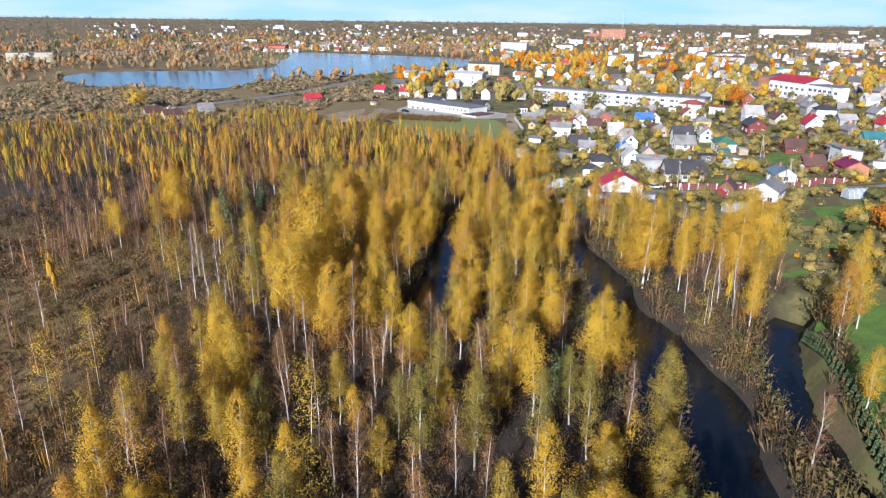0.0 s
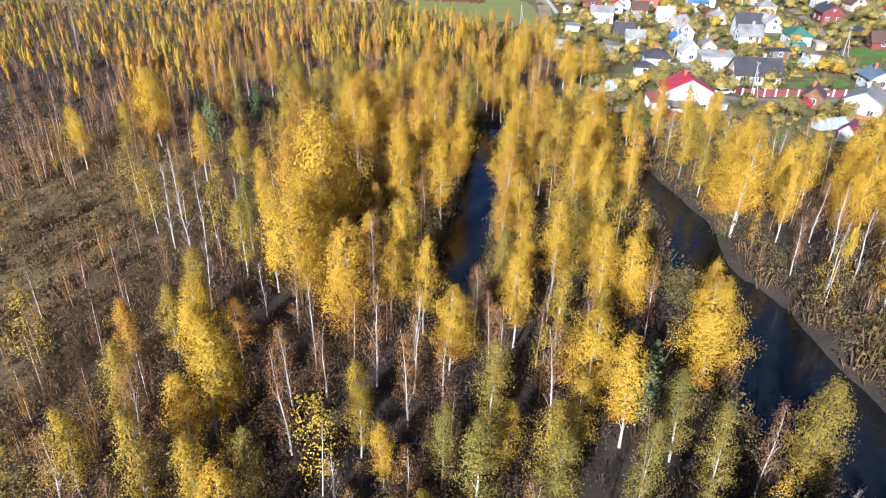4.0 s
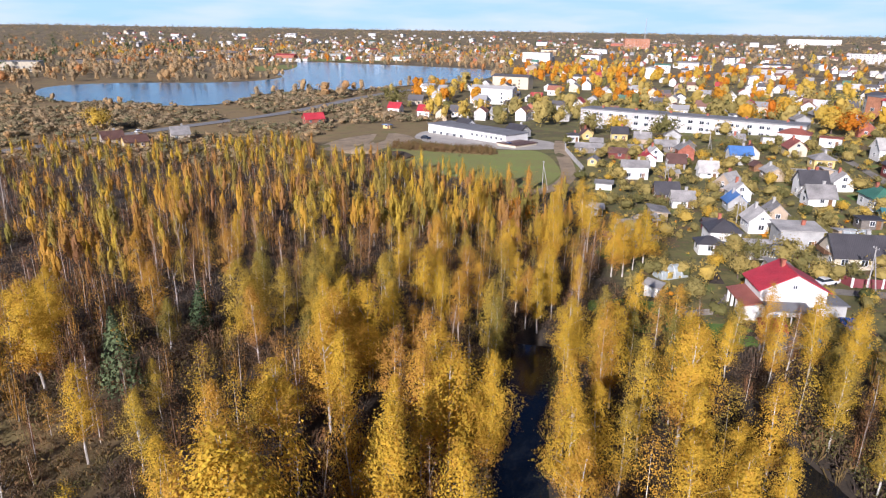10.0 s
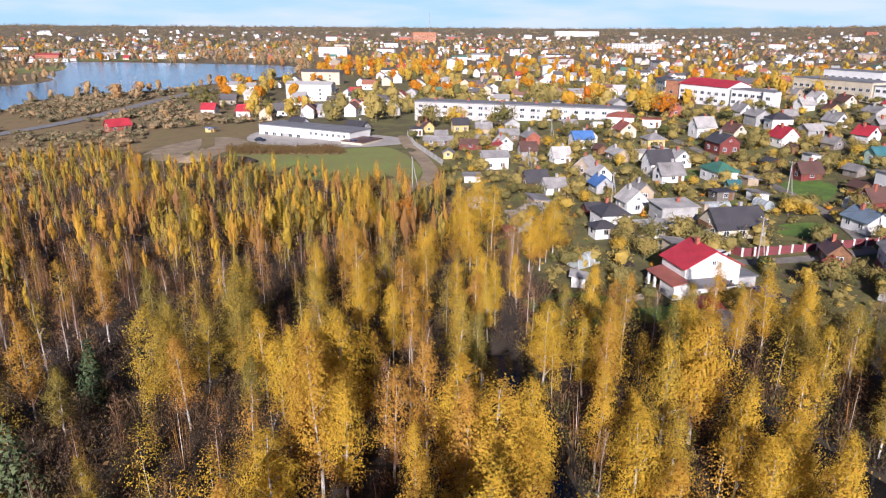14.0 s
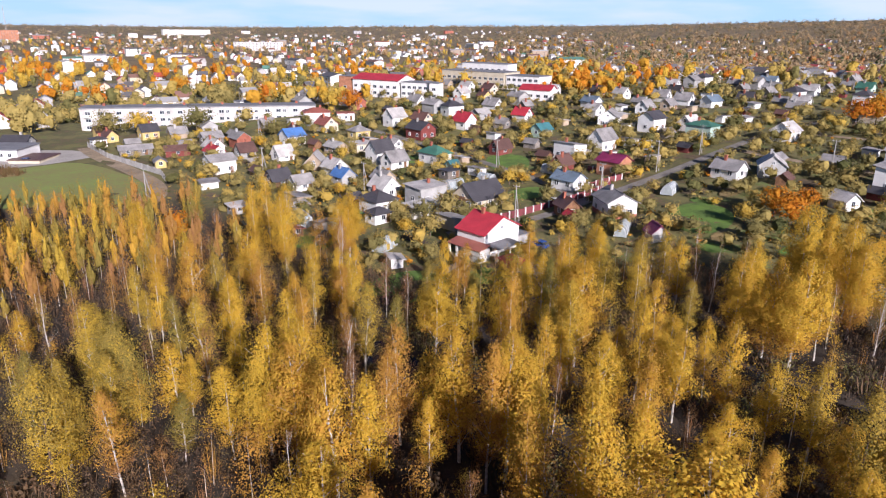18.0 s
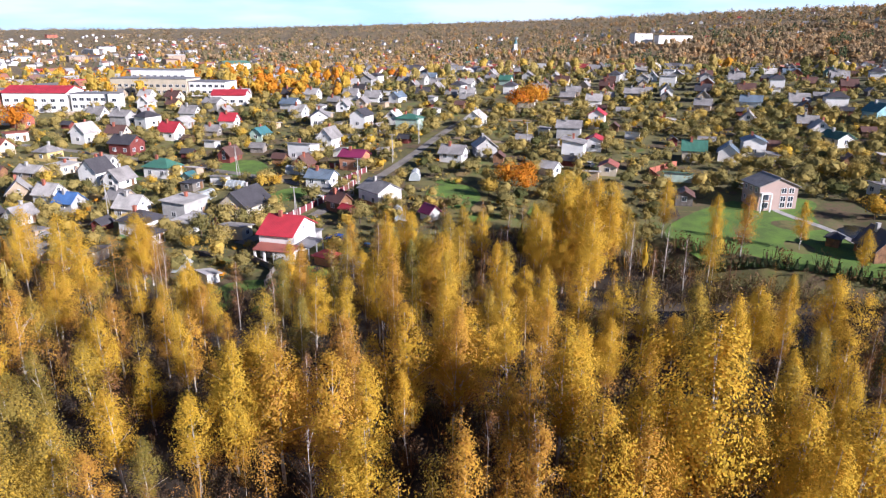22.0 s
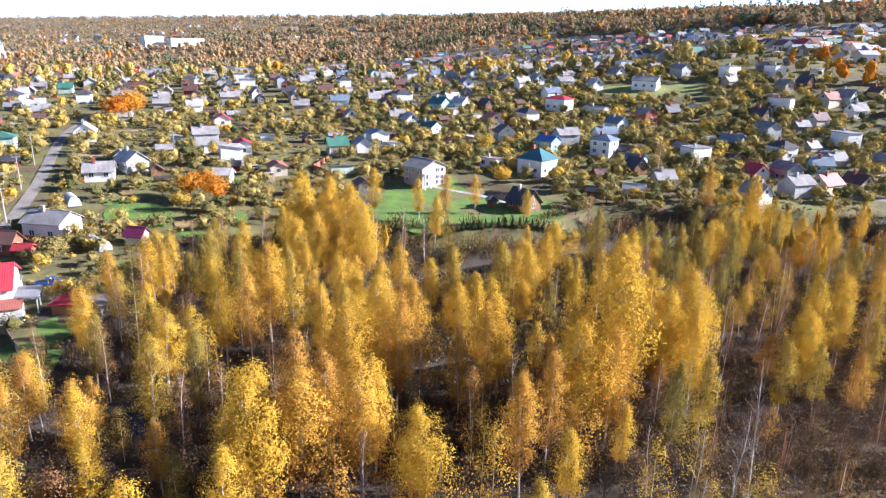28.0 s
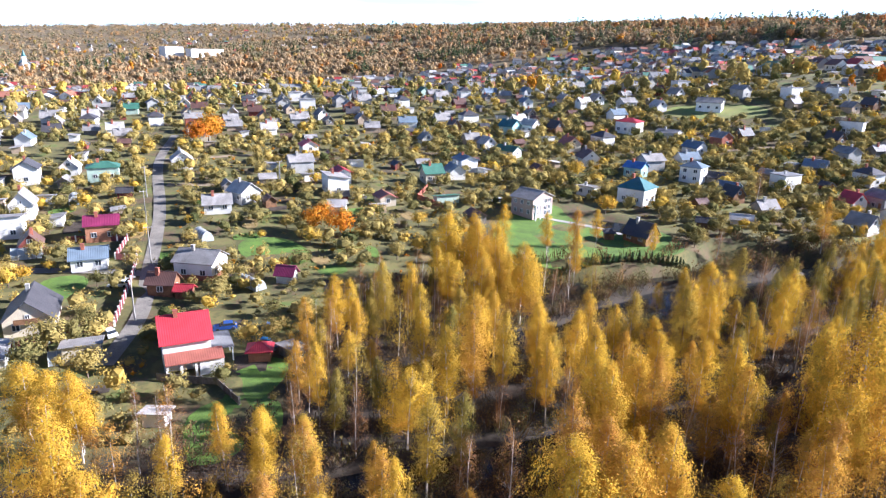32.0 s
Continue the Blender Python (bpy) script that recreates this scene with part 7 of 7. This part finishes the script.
def fence(points, height, mat, post_mat, label, gap=2.4):
    f = thing("fence", label, "fence", at=pose(points[0][0], points[0][1], 0))
    ox, oy = points[0]
    for (ax, ay), (bx, by) in zip(points, points[1:]):
        d = math.hypot(bx - ax, by - ay)
        n = max(1, round(d / gap))
        turn = math.degrees(math.atan2(by - ay, bx - ax))
        for i in range(n):
            x, y = ax + (bx - ax) * i / n, ay + (by - ay) * i / n
            mx, my = x + (bx - ax) / n / 2, y + (by - ay) / n / 2
            part("post", Shape().box(-0.16, -0.16, -0.6, 0.16, 0.16, height + 0.15), post_mat, f, at=pose(x - ox, y - oy, gz(x, y), 0, 0, turn))
            part("panel", Shape().box(-d / n / 2 + 0.16, -0.05, 0.1 - 0.5, d / n / 2 - 0.16, 0.05, height), mat, f, at=pose(mx - ox, my - oy, gz(mx, my), 0, 0, turn))


fence([(65.9, 191.3), (85.4, 186.6), (97.9, 184.1), (104.2, 183.8)], 1.7, FENCE_RED, WHITE, "maroon board fence with pale posts along the street")
fence([(65.9, 191.3), (63.9, 199.3), (61.9, 209.5)], 1.7, FENCE_RED, WHITE, "maroon board fence with pale posts round the cream house")
fence([(97.8, 184.5), (100.8, 188.4), (112, 184.8), (116.4, 198.1)], 1.5, FENCE_RED, WHITE, "maroon fence round a bungalow's garden")
fence([(38.4, 358.1), (35, 333.5), (35.2, 296.6), (31.4, 285.6)], 1.8, CONCRETE, CONCRETE, "long pale concrete slab fence by the field", 4.0)
fence([(28.4, 177.2), (35.8, 178.9), (41.7, 187.1)], 1.2, GREYWOOD, GREYWOOD, "low grey board fence at the wood's edge")
fence([(102.3, 99.4), (115.8, 103.1), (125, 94.8)], 1.6, BRICK, BRICK, "red board fence behind a garden")


def pole(x, y, label="grey A-frame power pole", h=9):
    p = thing("power_pole", label, "pole", "power poles", at=pose(x, y, gz(x, y)))
    part("mast", Shape().tube([(0, 0, -0.5), (0, 0, h)], [0.15, 0.1], 6), POST, p)
    part("stay", Shape().tube([(1.8, 0, -0.5), (0.1, 0, h - 1.5)], [0.12, 0.09], 6), POST, p)
    part("crossarm", Shape().box(-0.06, -0.9, h - 0.4, 0.06, 0.9, h - 0.28), POST, p)
    for o in (-0.8, 0, 0.8):
        part("insulator", Shape().tube([(0, o, h - 0.28), (0, o, h - 0.05)], [0.05, 0.04], 6), FRAME, p)


POLES = [(66.5, 187.7), (94.6, 181.5), (121.5, 179.3), (144.4, 176.5)]
for q in POLES + [(61.7, 234.6), (55.1, 272.4), (106.2, 223.8), (18.3, 270.2), (137.1, 139.4), (83.8, 317.6)]:
    pole(*q)
for (ax, ay), (bx, by) in zip(POLES, POLES[1:]):
    s = Shape()
    za, zb = gz(ax, ay) + 8.95, gz(bx, by) + 8.95
    s.tube([(ax + (bx - ax) * t, ay + (by - ay) * t, za + (zb - za) * t - 1.6 * t * (1 - t)) for t in np.linspace(0, 1, 8)], [0.025] * 8, 3)
    tagged(new("power_cable", s.mesh("power_cable", TYRE)), "thin sagging power cable between poles", "cable")


def greenhouse(x, y, turn, w, l, label="arched clear garden greenhouse"):
    g = thing("greenhouse", label, "greenhouse", "greenhouses", at=pose(x, y, gz(x, y), 0, 0, turn))
    arc = [(w / 2 * math.cos(a), max(0.0, 1.1 * w * 0.75 * math.sin(a))) for a in np.linspace(0, math.pi, 9)]
    v = [(-l / 2, a, b) for a, b in arc] + [(l / 2, a, b) for a, b in arc]
    part("cover", Shape().add(v, [(i, i + 1, i + 10, i + 9) for i in range(8)] + [tuple(range(9))[::-1], tuple(range(9, 18))]), GLASSHOUSE, g)
    for i in range(5):
        px = -l / 2 + l * i / 4
        part("hoop", Shape().tube([(px, a * 1.01, b * 1.01) for a, b in arc], [0.04] * 9, 4), FRAME, g)
    TAKEN.append((x, y, l / 2))


for q in ((70.5, 111.9, 40, 2.4, 5), (67.3, 113.7, 40, 2.4, 5), (74.5, 164.5, 20, 2.6, 9), (82.4, 220.4, 0, 3, 6), (109.7, 206, 84, 3, 6), (54.7, 199.3, 84, 2.6, 5), (34.5, 197.8, 20, 3, 6), (105.6, 168.1, 10, 3, 6), (93, 217.1, 84, 3, 5), (147, 195, 0, 3, 6), (32, 223, 10, 3, 5)):
    greenhouse(*q)

rng = np.random.default_rng(3)
p = conifer(2.1, 0.5, rng, 12)
thuja_stem = Shape().tube([(0, 0, -0.2), (0, 0, 1.8)], [0.05, 0.02], 5).mesh("stem", BARK_BROWN)
thuja_crown = mesh_of("crown", leaf_triangles(p, 0.26, rng), 3, [NEEDLE], np.full(len(p), 0.6))
row = chaikin([(57.6, 97.7), (55.1, 90.1), (52.9, 80.6), (49.2, 68.3), (47.7, 59.7)], 2)
for k in range(34):
    u = k / 33 * (len(row) - 1)
    i = min(int(u), len(row) - 2)
    x, y = (row[i][c] + (row[i + 1][c] - row[i][c]) * (u - i) for c in (0, 1))
    t = thing("thuja", "clipped narrow dark green thuja in a row", "hedge plant", "thuja hedge", at=pose(x, y, gz(x, y)) @ Matrix.Scale(rnd.uniform(0.85, 1.1), 4))
    part("stem", thuja_stem, None, t)
    part("crown", thuja_crown, None, t)
for x, y in ((47.7, 168.1), (43.8, 166.6), (53.6, 165.8), (45.9, 178.8)):
    t = thing("junk_heap", "heap of boards under a blue tarpaulin", "heap", at=pose(x, y, gz(x, y), 0, 0, rnd.uniform(0, 90)))
    part("board", Shape().box(-1.2, -0.6, -0.1, 1.2, 0.6, 0.35).box(-0.9, -0.7, 0.35, 1.0, 0.3, 0.5), GREYWOOD, t)
    part("tarpaulin", Shape().slab([(-0.8, -0.8, 0.55), (0.9, -0.7, 0.6), (0.8, 0.5, 0.56), (-0.9, 0.6, 0.62)], 0.05), TARP, t)


# ---- what lies round the field ----
def heap(name, label, category, x, y, rx, ry, h, mat, turn):
    rng_ = np.random.default_rng(int(abs(x * 7 + y)))
    rows, n = 7, 18
    s, v = Shape(), []
    for i in range(rows):
        u = i / (rows - 1)
        for k in range(n):
            a = 2 * math.pi * k / n
            q = math.cos(u * math.pi / 2) * (1 + rng_.normal(0, 0.09))
            v.append((rx * q * math.cos(a), ry * q * math.sin(a), -0.3 + (h + 0.3) * math.sin(u * math.pi / 2) * (1 + rng_.normal(0, 0.06))))
    s.add(v, [(i * n + k, i * n + (k + 1) % n, (i + 1) * n + (k + 1) % n, (i + 1) * n + k) for i in range(rows - 1) for k in range(n)])
    ob = new(name, s.mesh(name, mat))
    ob.matrix_basis = pose(x, y, gz(x, y), 0, 0, turn)
    tagged(ob, label, category)


heap("spoil_mound", "long heap of dug dark soil by the field", "heap", -31, 318, 9, 4, 2.6, SOIL, 20)
heap("spoil_mound", "smaller heap of dug dark soil by the field", "heap", -42, 316, 6, 3.5, 1.8, SOIL, -10)
heap("sand_heap", "heap of pale builder's sand on bare ground", "heap", -44, 330, 7, 4, 1.5, DIRT, 10)
weeds, rng = [], np.random.default_rng(17)
for k in range(700):
    u, w = rnd.random(), round(rnd.random() * 5) / 5 + rnd.uniform(-0.05, 0.05)
    x, y = -33 + 41 * u, 338 - 12 * u + w * 14
    weeds.append((x, y, gz(x, y), rnd.uniform(0.7, 1.4), rnd.uniform(0.25, 0.6)))
scatter("field_weeds", "rows of tall dry brown weeds beside the field", "weeds", weeds, [twig_bush(1.5, 0.8, 8, 0.12, rng) for _ in range(5)], [SCRUB, BARK_BROWN])


def garden_beds():
    """Dug beds and unmown strips between the near houses."""
    n = 0
    while n < 34:
        x, y, a = rnd.uniform(40, 150), rnd.uniform(100, 260), radians(rnd.choice((-7, 83)) + rnd.uniform(-8, 8))
        l, w = rnd.uniform(2.5, 4.5), rnd.uniform(1.3, 2.6)
        if not garden_ok(x, y) or not free(x, y, 2.2):
            continue
        q = [(x + u * math.cos(a) - v * math.sin(a), y + u * math.sin(a) + v * math.cos(a)) for u, v in ((-l, -w), (l, -w), (l, w), (-l, w))]
        if n % 3 == 0:
            patch("vegetable_bed", q, SOIL, "dug dark vegetable bed", "bed", 0.1, smooth=0)
        elif n % 3 == 1:
            patch("lawn", q, LAWN, "small patch of mown garden grass", "lawn", 0.09, smooth=1)
        else:
            patch("weed_patch", q, DRYGRASS, "patch of dry unmown grass in a garden", "grass", 0.11, smooth=1)
        TAKEN.append((x, y, 2.5))
        n += 1


garden_beds()
